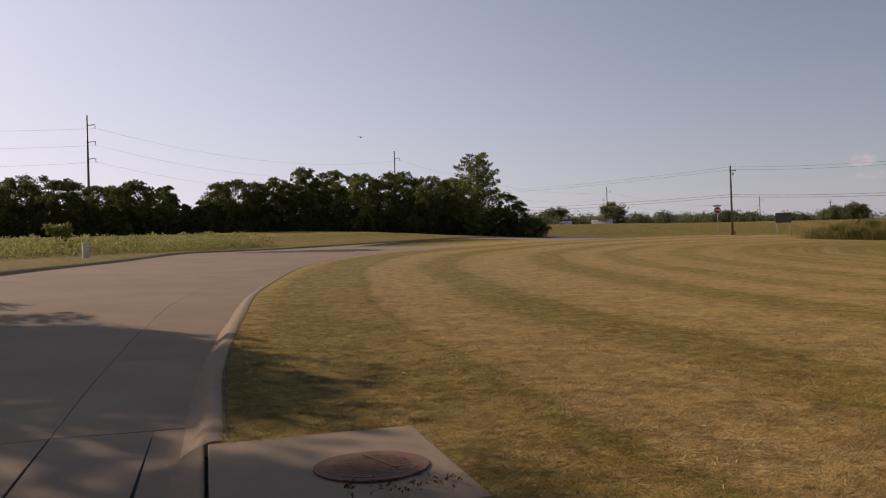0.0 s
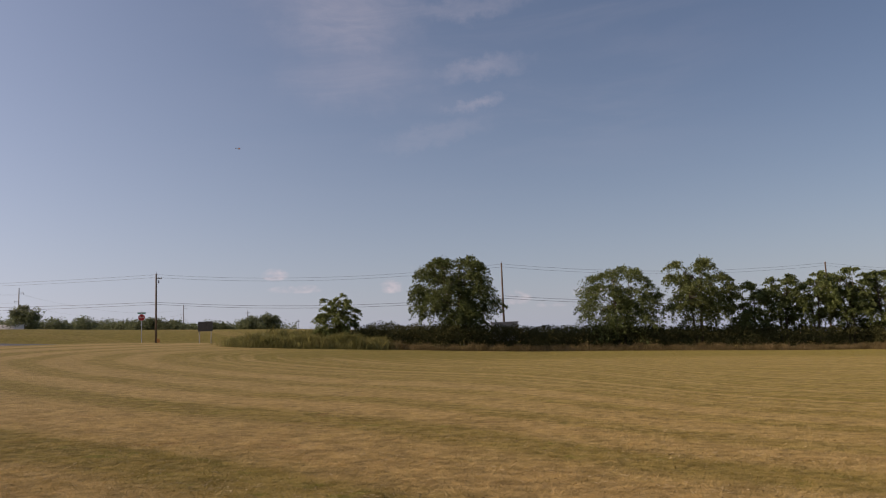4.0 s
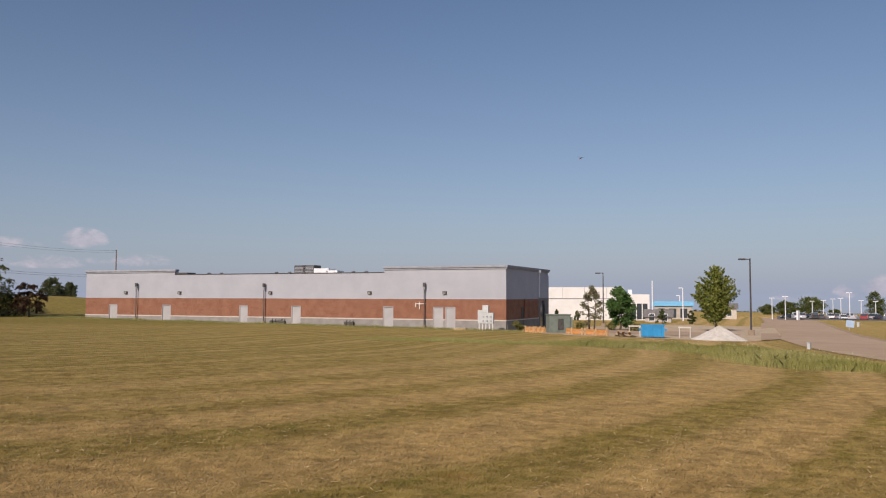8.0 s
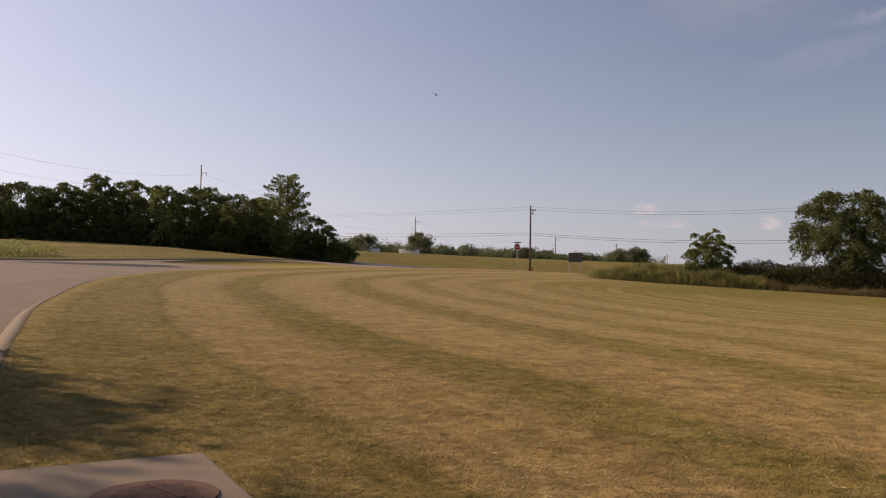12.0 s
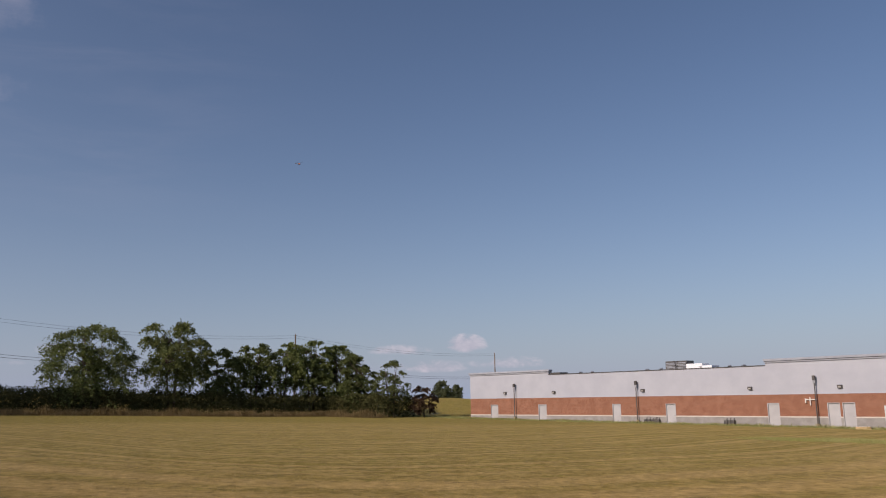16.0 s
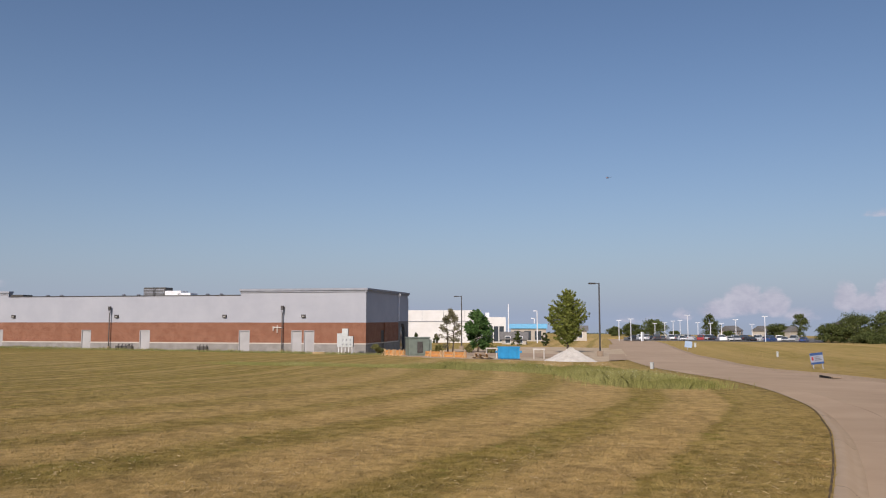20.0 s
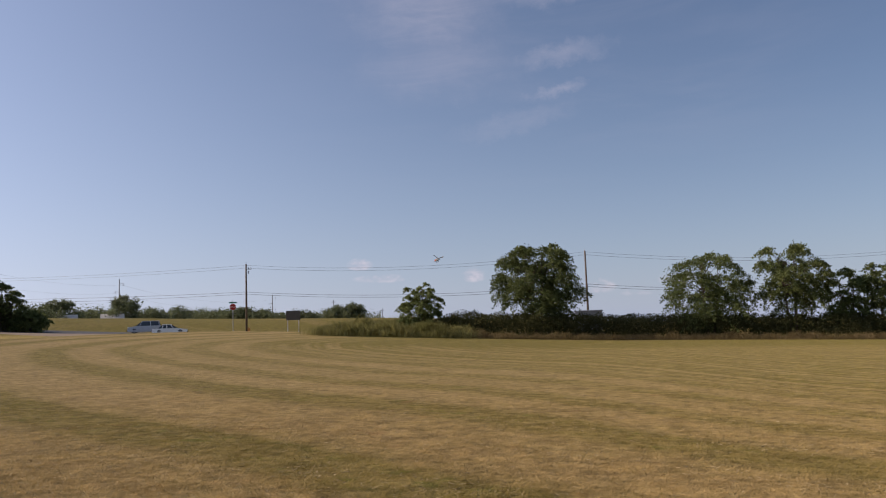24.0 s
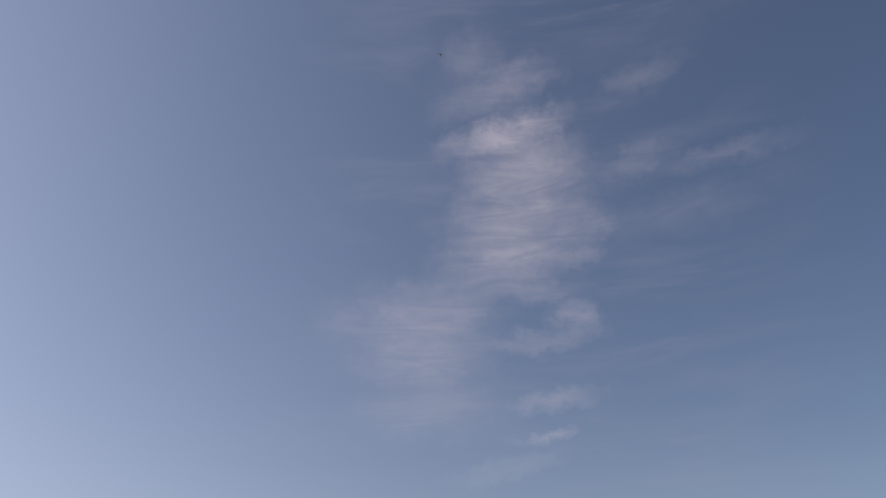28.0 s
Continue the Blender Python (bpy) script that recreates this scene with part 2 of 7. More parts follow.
def grass_material(name, lift=1.0, blades=False):
    """Mown, sun-dried grass: straw and green in patches, with the mower's lanes along the kerb."""
    m = bpy.data.materials.new(name)
    m.use_nodes = True
    w = Net(m.node_tree)
    out, bsdf = w.n("ShaderNodeOutputMaterial"), w.n("ShaderNodeBsdfPrincipled")
    geo = w.n("ShaderNodeNewGeometry")
    pos = geo.outputs["Position"]
    lane, lush = w.n("ShaderNodeAttribute", attr="lane"), w.n("ShaderNodeAttribute", attr="lush")
    d, g = lane.outputs["Fac"], lush.outputs["Fac"]
    broad, mid = w.noise(pos, 0.07, 3.0), w.noise(pos, 0.45, 5.0, 0.6)
    small, tiny = w.noise(pos, 5.0, 4.0, 0.65), w.noise(pos, 38.0, 3.0, 0.7)
    wob = w.math("ADD", d, w.math("MULTIPLY", w.math("SUBTRACT", w.noise(pos, 0.16, 2.0), 0.5), 0.9))
    wob = w.math("ADD", wob, w.math("MULTIPLY", w.math("SUBTRACT", w.noise(pos, 1.1, 3.0, 0.6), 0.5), 0.5))
    # the mower's first rounds along the kerb, by lane: dark wheelings between pale swaths
    rounds = w.n("ShaderNodeValToRGB")
    w.put(rounds.inputs[0], w.math("DIVIDE", wob, 30.0))
    ramp = rounds.color_ramp
    swaths = [(0.0, 0.52), (0.6, 0.44), (1.7, 0.42), (2.75, 0.42), (2.95, 0.10), (3.2, 0.80), (4.2, 0.84), (5.2, 0.68), (5.7, 0.24), (6.9, 0.19), (7.35, 0.71), (8.4, 0.89), (10.4, 0.72), (11.2, 0.28), (12.5, 0.25), (13.0, 0.72),
              (14.6, 0.79), (15.3, 0.34), (16.5, 0.34), (17.0, 0.72), (19.0, 0.62), (19.6, 0.34), (21.0, 0.38), (21.5, 0.72), (23.4, 0.62), (24.0, 0.34), (25.4, 0.38), (26.0, 0.68), (30.0, 0.50)]
    ramp.elements[0].position, ramp.elements[1].position = 0.0, 1.0
    for k, (place, dryness) in enumerate(swaths):
        e = ramp.elements[0] if k == 0 else ramp.elements[-1] if k == len(swaths) - 1 else ramp.elements.new(place / 30.0)
        e.color = (dryness, dryness, dryness, 1)
    lanes = w.noise(w.xyz(w.math("MULTIPLY", wob, 0.62), 0.0, 0.0), 1.0, 3.0, 0.62)
    fine_lanes = w.noise(w.xyz(w.math("MULTIPLY", wob, 1.7), w.math("MULTIPLY", broad, 2.0), 5.0), 1.0, 2.0, 0.5)
    outer = w.math("ADD", w.step(lanes, 0.36, 0.64, 0.0, 0.58), w.math("MULTIPLY", w.math("SUBTRACT", fine_lanes, 0.5), 1.4))
    dry = w.math("ADD", w.math("MULTIPLY", w.math("SUBTRACT", w.math("MULTIPLY", rounds.outputs[0], 1.14), 0.04), w.step(d, 30.0, 22.0)), w.math("MULTIPLY", outer, w.step(d, 22.0, 30.0)))
    dry = w.math("ADD", dry, w.math("MULTIPLY", w.math("SUBTRACT", mid, 0.5), 0.6))
    dry = w.math("SUBTRACT", dry, w.math("MULTIPLY", g, 0.4))
    dry = w.math("ADD", dry, w.math("MULTIPLY", w.math("SUBTRACT", small, 0.5), 1.1))
    if blades:
        dry = w.math("ADD", dry, w.math("MULTIPLY", w.math("SUBTRACT", geo.outputs["Random Per Island"], 0.5), 0.35))
    rows = w.noise(w.xyz(w.math("MULTIPLY", wob, 7.0), w.math("MULTIPLY", mid, 3.0), 2.0), 1.0, 4.0, 0.7)
    f = w.math("ADD", dry, w.math("MULTIPLY", w.math("SUBTRACT", rows, 0.5), 0.85), True)
    green = w.mix(tiny, (0.180 * lift, 0.140 * lift, 0.034 * lift), (0.315 * lift, 0.242 * lift, 0.060 * lift))
    straw = w.mix(tiny, (0.312 * lift, 0.208 * lift, 0.074 * lift), (0.60 * lift, 0.425 * lift, 0.182 * lift))
    col = w.mix(f, green, straw)
    col = w.mix(w.step(g, 0.35, 1.0, 0.0, 0.75), col, w.mix(tiny, (0.165 * lift, 0.132 * lift, 0.030 * lift), (0.27 * lift, 0.21 * lift, 0.055 * lift)))
    col = w.mix(w.step(w.noise(pos, 1.3, 3.0), 0.62, 0.78, 0.0, 0.45), col, (0.27, 0.14, 0.05))
    fresh = w.math("MULTIPLY", w.step(w.noise(pos, 2.3, 4.0, 0.6), 0.56, 0.70, 0.0, 0.75), w.step(dry, 0.62, 0.15))
    col = w.mix(fresh, col, w.mix(tiny, (0.15 * lift, 0.15 * lift, 0.026 * lift), (0.27 * lift, 0.255 * lift, 0.05 * lift)))
    tuft = w.math("ADD", w.math("MULTIPLY", w.noise(pos, 1.7, 6.0, 0.72, 0.6), 0.6), w.math("MULTIPLY", small, 0.4))
    thin = w.n("ShaderNodeHueSaturation")
    w.put(thin.inputs["Value"], w.step(tuft, 0.36, 0.62, 0.70, 1.18))
    w.put(thin.inputs["Color"], col)
    col = thin.outputs[0]
    w.put(bsdf.inputs["Base Color"], col)
    bsdf.inputs["Roughness"].default_value = 0.92
    bsdf.inputs["Diffuse Roughness"].default_value = 0.42
    bsdf.inputs["Specular IOR Level"].default_value = 0.12
    last = bsdf.outputs[0]
    if blades:
        # a sward shades as one soft surface, not blade by blade
        part_way, soft = w.n("ShaderNodeVectorMath", op="MULTIPLY_ADD"), w.n("ShaderNodeVectorMath", op="NORMALIZE")
        w.put(part_way.inputs[0], geo.outputs["Normal"])
        part_way.inputs[1].default_value, part_way.inputs[2].default_value = (0.4, 0.4, 0.4), (0, 0, 1)
        w.put(soft.inputs[0], part_way.outputs[0])
        w.put(bsdf.inputs["Normal"], soft.outputs[0])
        tr = w.n("ShaderNodeBsdfTranslucent")
        w.put(tr.inputs[0], col)
        ms = w.n("ShaderNodeMixShader")
        ms.inputs[0].default_value = 0.2
        w.put(ms.inputs[1], last)
        w.put(ms.inputs[2], tr.outputs[0])
        last = ms.outputs[0]
    else:
        bp = w.n("ShaderNodeBump")
        bp.inputs["Strength"].default_value = 0.9
        bp.inputs["Distance"].default_value = 0.08
        w.put(bp.inputs["Height"], w.math("ADD", w.math("MULTIPLY", tiny, 0.5), w.math("MULTIPLY", small, 1.0)))
        w.put(bsdf.inputs["Normal"], bp.outputs[0])
    w.put(out.inputs[0], last)
    return m


def soften(m):
    """Fine stems in a mass shade as one soft surface: turn their normals half way up."""
    tree_nodes, links = m.node_tree.nodes, m.node_tree.links
    shader = next(q for q in tree_nodes if q.type == "BSDF_PRINCIPLED")
    geo, blend, unit = (tree_nodes.new(k) for k in ("ShaderNodeNewGeometry", "ShaderNodeVectorMath", "ShaderNodeVectorMath"))
    blend.operation, unit.operation = "MULTIPLY_ADD", "NORMALIZE"
    blend.inputs[1].default_value, blend.inputs[2].default_value = (0.6, 0.6, 0.6), (0, 0, 0.8)
    links.new(geo.outputs["Normal"], blend.inputs[0])
    links.new(blend.outputs[0], unit.inputs[0])
    links.new(unit.outputs[0], shader.inputs["Normal"])


def brick_material():
    m = surf("brick_wall", (0.235, 0.098, 0.056), (0.315, 0.140, 0.084), 1.2, 0.85, 0.1)
    w = Net(m.node_tree, False)
    bsdf = next(n for n in w.t.nodes if n.type == "BSDF_PRINCIPLED")
    old = bsdf.inputs["Base Color"].links[0].from_socket
    bk = w.n("ShaderNodeTexBrick")
    tc = w.n("ShaderNodeTexCoord")
    sep = w.n("ShaderNodeSeparateXYZ")
    w.put(sep.inputs[0], tc.outputs["Object"])
    w.put(bk.inputs["Vector"], w.xyz(w.math("ADD", sep.outputs[0], sep.outputs[1]), sep.outputs[2], 0.0))
    bk.inputs["Scale"].default_value = 1.0
    bk.inputs["Brick Width"].default_value, bk.inputs["Row Height"].default_value = 0.24, 0.085
    bk.inputs["Mortar Size"].default_value = 0.012
    bk.inputs["Color1"].default_value, bk.inputs["Color2"].default_value = (1.08, 1.05, 1.0, 1), (0.86, 0.82, 0.8, 1)
    bk.inputs["Mortar"].default_value = (1.2, 1.5, 1.65, 1)
    w.put(bsdf.inputs["Base Color"], w.mix(1.0, old, bk.outputs["Color"], "MULTIPLY"))
    return m


def glass_material(name, tint=(0.05, 0.06, 0.07)):
    m = bpy.data.materials.new(name)
    m.use_nodes = True
    b = m.node_tree.nodes["Principled BSDF"]
    b.inputs["Base Color"].default_value = (*tint, 1)
    b.inputs["Roughness"].default_value = 0.06
    b.inputs["Specular IOR Level"].default_value = 0.7
    return m


GRASS, BLADES = grass_material("mown_grass", 0.99), grass_material("grass_blades", 1.07, True)
def stain(m, dark, scale, lo, hi, amount):
    """Lays broad irregular stains over a surface."""
    w = Net(m.node_tree, False)
    bsdf = next(n for n in w.t.nodes if n.type == "BSDF_PRINCIPLED")
    old = bsdf.inputs["Base Color"].links[0].from_socket
    tc = w.n("ShaderNodeTexCoord")
    blot = w.noise(tc.outputs["Object"], scale, 6.0, 0.65, 0.8)
    w.put(bsdf.inputs["Base Color"], w.mix(w.step(blot, lo, hi, 0.0, amount), old, dark))
    return m


CONCRETE = surf("pale_concrete", (0.308, 0.229, 0.160), (0.364, 0.275, 0.193), 0.5, 0.9, 0.02, 90.0, vary=0.05, spec=0.1)
KERB = surf("kerb_concrete", (0.315, 0.242, 0.172), (0.355, 0.274, 0.197), 3.0, 0.9, 0.012, 70.0, vary=0.05, spec=0.1)
stain(CONCRETE, (0.20, 0.145, 0.10), 0.12, 0.5, 0.8, 0.25)
stain(CONCRETE, (0.13, 0.10, 0.08), 9.0, 0.62, 0.8, 0.3)
stain(KERB, (0.15, 0.11, 0.08), 9.0, 0.6, 0.8, 0.25)
SEALANT = surf("joint_sealant", (0.02, 0.02, 0.02), (0.05, 0.045, 0.04), 3.0, 0.9)
ASPHALT = surf("asphalt", (0.085, 0.082, 0.080), (0.125, 0.120, 0.115), 1.0, 0.9, 0.2, 120.0)
RUST = surf("rusty_iron", (0.11, 0.055, 0.033), (0.18, 0.092, 0.056), 9.0, 0.75, 0.4, 120.0, metal=0.3)
# Near-black colour in place of the shade inside drain openings.
HOLLOW_SHADE = surf("hollow_shade", (0.012, 0.012, 0.012), (0.03, 0.028, 0.025), 4.0, 0.95)
WHITE_WALL = surf("pale_render", (0.405, 0.412, 0.452), (0.46, 0.468, 0.50), 0.5, 0.85, 0.05, 40.0, vary=0.03)
BRICK = brick_material()
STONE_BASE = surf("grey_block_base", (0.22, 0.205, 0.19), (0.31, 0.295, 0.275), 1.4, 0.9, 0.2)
SILL = surf("pale_stone_sill", (0.55, 0.50, 0.44), (0.66, 0.61, 0.54), 2.0)
CORNICE = surf("grey_cornice", (0.25, 0.26, 0.29), (0.33, 0.34, 0.37), 1.5, 0.7, 0.05)
DOOR = surf("grey_painted_door", (0.36, 0.35, 0.35), (0.43, 0.42, 0.42), 1.0, 0.55, 0.03, vary=0.04)
METAL = surf("galvanised_steel", (0.30, 0.31, 0.33), (0.42, 0.43, 0.45), 6.0, 0.5, 0.05, metal=0.6)
DARK_METAL = surf("dark_bronze_steel", (0.07, 0.065, 0.06), (0.12, 0.11, 0.10), 5.0, 0.5, 0.05, metal=0.3)
WHITE_PAINT = surf("white_paint", (0.74, 0.74, 0.75), (0.82, 0.82, 0.82), 3.0, 0.5, 0.03, vary=0.04)
WHITE_BLOCK = surf("white_panel", (0.66, 0.64, 0.60), (0.74, 0.72, 0.69), 0.6, 0.8, 0.03, vary=0.02)
BLUE = surf("blue_enamel", (0.02, 0.20, 0.42), (0.03, 0.27, 0.52), 2.0, 0.45, 0.05)
SKY_BLUE = surf("light_blue_panel", (0.15, 0.42, 0.66), (0.20, 0.48, 0.72), 2.0, 0.5, 0.03)
PALE_BLUE = surf("faded_blue_panel", (0.30, 0.40, 0.55), (0.38, 0.48, 0.62), 2.0, 0.6, 0.03)
NOTICE = surf("blue_grey_notice", (0.24, 0.26, 0.33), (0.32, 0.34, 0.40), 3.0, 0.7, 0.02)
GREEN_BOX = surf("green_grey_enamel", (0.16, 0.19, 0.16), (0.21, 0.245, 0.205), 3.0, 0.55, 0.05)
ORANGE_WOOD = surf("orange_barricade_wood", (0.48, 0.20, 0.05), (0.60, 0.30, 0.10), 4.0, 0.8, 0.1)
TIMBER = surf("new_timber", (0.46, 0.30, 0.15), (0.60, 0.43, 0.24), 5.0, 0.8, 0.15)
POLE_WOOD = surf("weathered_pole_wood", (0.12, 0.085, 0.06), (0.20, 0.15, 0.11), 6.0, 0.9, 0.3)
BARK = surf("bark", (0.06, 0.045, 0.032), (0.13, 0.10, 0.075), 8.0, 0.95, 0.5)
LEAF_MID = surf("mid_leaf", (0.080, 0.102, 0.030), (0.160, 0.182, 0.056), 0.6, 0.66, 0.0, 8.0, vary=0.2, spec=0.22, through_light=0.3, island=0.35)
# Raised in colour to stand for light on the side-lit and backlit crowns.
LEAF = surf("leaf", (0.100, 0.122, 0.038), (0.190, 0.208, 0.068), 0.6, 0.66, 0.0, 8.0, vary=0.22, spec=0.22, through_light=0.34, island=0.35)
# Darkened in colour for street trees that stand in other trees' shade.
LEAF_DARK_SHADED = surf("dark_shaded_leaf", (0.048, 0.064, 0.019), (0.110, 0.132, 0.040), 0.6, 0.62, 0.0, 8.0, vary=0.18, spec=0.25, through_light=0.34, island=0.35)
# Dark brush tone with the shadow on the hedge's front coloured in.
HEDGE_LEAF = surf("hedge_leaf", (0.042, 0.046, 0.018), (0.098, 0.094, 0.036), 0.5, 0.92, 0.0, 6.0, vary=0.1, spec=0.04, through_light=0.1, island=0.25)
LEAF_MAPLE = surf("bright_leaf", (0.14, 0.17, 0.03), (0.26, 0.275, 0.06), 0.8, 0.6, 0.0, 8.0, vary=0.1, spec=0.25, through_light=0.3, island=0.28)
LEAF_GREY = surf("grey_leaf", (0.18, 0.165, 0.09), (0.30, 0.27, 0.16), 0.8, 0.7, 0.0, 8.0, spec=0.2, through_light=0.3, island=0.3)
LEAF_BRIGHT = surf("bright_green_leaf", (0.07, 0.14, 0.036), (0.125, 0.215, 0.062), 0.8, 0.6, 0.0, 8.0, spec=0.25, through_light=0.4, island=0.3)
# Paler and greyer than near leaves: distance haze is mixed into the colour.
LEAF_HAZED = surf("hazed_leaf", (0.105, 0.125, 0.060), (0.180, 0.195, 0.098), 0.6, 0.7, 0.0, 8.0, vary=0.2, spec=0.2, through_light=0.45, island=0.3)
LEAF_RED = surf("reddish_leaf", (0.055, 0.035, 0.020), (0.095, 0.055, 0.030), 0.8, 0.6, 0.0, 8.0, spec=0.25, through_light=0.25, island=0.3)
WEED = surf("weed_green", (0.15, 0.15, 0.045), (0.28, 0.25, 0.09), 0.5, 0.7, 0.0, 6.0, vary=0.1, spec=0.2, through_light=0.3, island=0.35)
FRESH = surf("fresh_weed", (0.24, 0.25, 0.075), (0.42, 0.41, 0.17), 0.5, 0.7, 0.0, 6.0, vary=0.05, spec=0.2, through_light=0.3, island=0.3)
SOFT_WEED = surf("soft_weed", (0.30, 0.295, 0.085), (0.45, 0.42, 0.17), 0.35, 0.85, 0.0, 6.0, vary=0.12, spec=0.05, through_light=0.3, island=0.3)
soften(SOFT_WEED)
REED = surf("dry_reed", (0.14, 0.105, 0.045), (0.26, 0.19, 0.09), 0.5, 0.8, 0.0, 6.0, vary=0.1, spec=0.15, through_light=0.25, island=0.3)
PETAL = surf("petal", (0.65, 0.62, 0.42), (0.80, 0.78, 0.62), 2.0, 0.8, 0.0, through_light=0.2)
GRAVEL = surf("pale_gravel", (0.50, 0.46, 0.41), (0.68, 0.64, 0.58), 3.0, 0.95, 0.8, 45.0)
BARE = surf("bare_soil", (0.30, 0.23, 0.15), (0.42, 0.335, 0.235), 0.5, 0.95, 0.4, 10.0, coords="Object")
STRAW = surf("pale_straw", (0.36, 0.26, 0.13), (0.52, 0.40, 0.22), 2.0, 0.85, 0.0, 20.0, vary=0.0, spec=0.2, island=0.3)
SOIL = surf("dark_soil", (0.05, 0.035, 0.022), (0.10, 0.07, 0.045), 6.0, 0.95, 0.3)
ROOF = surf("grey_shingle", (0.12, 0.115, 0.11), (0.19, 0.18, 0.17), 2.0, 0.9, 0.2)
SIDING = surf("tan_siding", (0.40, 0.35, 0.29), (0.50, 0.45, 0.38), 2.0, 0.8, 0.05, vary=0.15)
GREY_SIDING = surf("grey_siding", (0.27, 0.27, 0.285), (0.35, 0.35, 0.36), 2.0, 0.8, 0.05, vary=0.08)
RUBBER = surf("rubber", (0.015, 0.015, 0.016), (0.03, 0.03, 0.03), 8.0, 0.8)
RED = surf("red_sign_paint", (0.30, 0.02, 0.02), (0.40, 0.035, 0.03), 4.0, 0.5, 0.02)
GREEN_SIGN = surf("green_sign_paint", (0.02, 0.16, 0.08), (0.03, 0.20, 0.10), 4.0, 0.5, 0.02)
HELI_RED = surf("orange_red_canopy", (0.42, 0.07, 0.025), (0.54, 0.11, 0.035), 9.0, 0.35, 0.02)
DIAL_LENS = surf("cloudy_lens", (0.26, 0.25, 0.23), (0.34, 0.33, 0.30), 6.0, 0.4, 0.0)
GLASS = glass_material("dark_glass")
CAR_PAINTS = [surf("car_paint_%s" % n, c, tuple(min(1.0, v * 1.12) for v in c), 2.0, 0.28, 0.0, vary=0.02, spec=0.6)
              for n, c in (("white", (0.87, 0.87, 0.87)), ("black", (0.02, 0.02, 0.022)), ("red", (0.30, 0.02, 0.02)),
                           ("silver", (0.42, 0.43, 0.45)), ("blue", (0.03, 0.07, 0.20)), ("grey", (0.12, 0.12, 0.13)))]

# ---- lie of the land ----
def ease(a, b, x):
    t = np.clip((x - a) / (b - a), 0, 1)
    return t * t * (3 - 2 * t)


def land(x, y):
    """Height of the ground: it falls gently to the east and rises to the main road in the north-west."""
    x, y = np.asarray(x, float), np.asarray(y, float)
    s = -0.588 * x + 0.809 * y
    z = -0.0268 * np.clip(x, -95, 95) - 0.6 * np.tanh(np.maximum(0, x - 95) / 40) - 1.7 * ease(150, 260, x) + 0.02 * np.clip(-12 - x, 0, 48)
    z = z + 2.0 * ease(72, 112, -x) * ease(130, 60, y)
    z = z + 2.7 * np.exp(-((x - 51) ** 2 + (y - 124) ** 2) / 340.0) - 55 * ease(290, 1600, x)
    z = z - 0.8 * ease(104, 115, s) * ease(138, 129, s)
    return z + 1.7 * ease(60, 160, s) + 1.3 * ease(129, 148, s) * ease(400, 150, s)


def at(az, d, up=0.0):
    """A place by heading and distance from the camera's stand, on the ground."""
    x, y = d * math.sin(radians(az)), d * math.cos(radians(az))
    return Vector((x, y, float(land(x, y)) + up))


def smooth(points, step=1.0):
    """An even curve through a few points in plan."""
    p = [np.array(q, float) for q in points]
    p = [2 * p[0] - p[1]] + p + [2 * p[-1] - p[-2]]
    out = []
    for a, b, c, d in zip(p, p[1:], p[2:], p[3:]):
        n = max(2, int(np.linalg.norm(c - b) / step))
        for i in range(n):
            t = i / n
            out.append(0.5 * (2 * b + (c - a) * t + (2 * a - 5 * b + 4 * c - d) * t * t + (3 * b - a - 3 * c + d) * t ** 3))
    out.append(p[-2])
    return np.array(out)


NEAR = smooth([(-61.2, 85), (-62.8, 79), (-63.6, 67), (-60.5, 52), (-50.1, 33.5), (-36.6, 19.7), (-23.2, 10.7), (-14.9, 6.3), (-9.8, 3.9), (-6.6, 2.6),
               (-4.5, 1.8), (-2, 1.15), (0.8, 0.8), (5, 0.8), (9.5, 1.2), (12.9, 1.6), (16.8, 2.2), (22.8, 3.6), (32.3, 7.3), (49.1, 16.5),
               (83.2, 31), (138.6, 52.5), (260, 100)], 0.5)
FAR = smooth([(-79.5, 90), (-81.4, 82), (-82, 72), (-80, 52), (-69.7, 28.4), (-46.9, 12.3), (-36.6, 4.7), (-20, -2.8), (-5, -6.6), (8, -7), (19, -4.9),
              (28.2, -2.2), (36.8, 1.3), (45, 5.6), (54.8, 11.3), (87, 22.9), (146.9, 45), (270, 92)], 0.5)
MID = np.array([0.0, 40.0])


def mesh_object(name, verts, faces, material, parent=None, smooth_faces=False):
    me = bpy.data.meshes.new(name)
    me.from_pydata([tuple(v) for v in verts], [], faces)
    me.materials.append(material)
    if smooth_faces:
        me.shade_smooth()
    me.update()
    ob = new(name, me)
    if parent:
        ob.parent = parent
    return ob


def part(name, bm, material, parent=None, label="", rounded=False):
    """Links a bmesh as one mesh object under a thing."""
    me = bpy.data.meshes.new(name)
    bm.to_mesh(me)
    bm.free()
    for m in material if isinstance(material, (list, tuple)) else [material]:
        me.materials.append(m)
    if rounded:
        me.shade_smooth()
    ob = new(name, me)
    if parent:
        ob.parent = parent
    if label:
        ob["label"] = label
    return ob


def thing(name, place, label, category, group="", kind="", turn=0.0):
    ob = new(name)
    ob.empty_display_size = 0.1
    ob.matrix_world = pose(place[0], place[1], place[2], 0, 0, turn)
    return tagged(ob, label, category, group, kind)


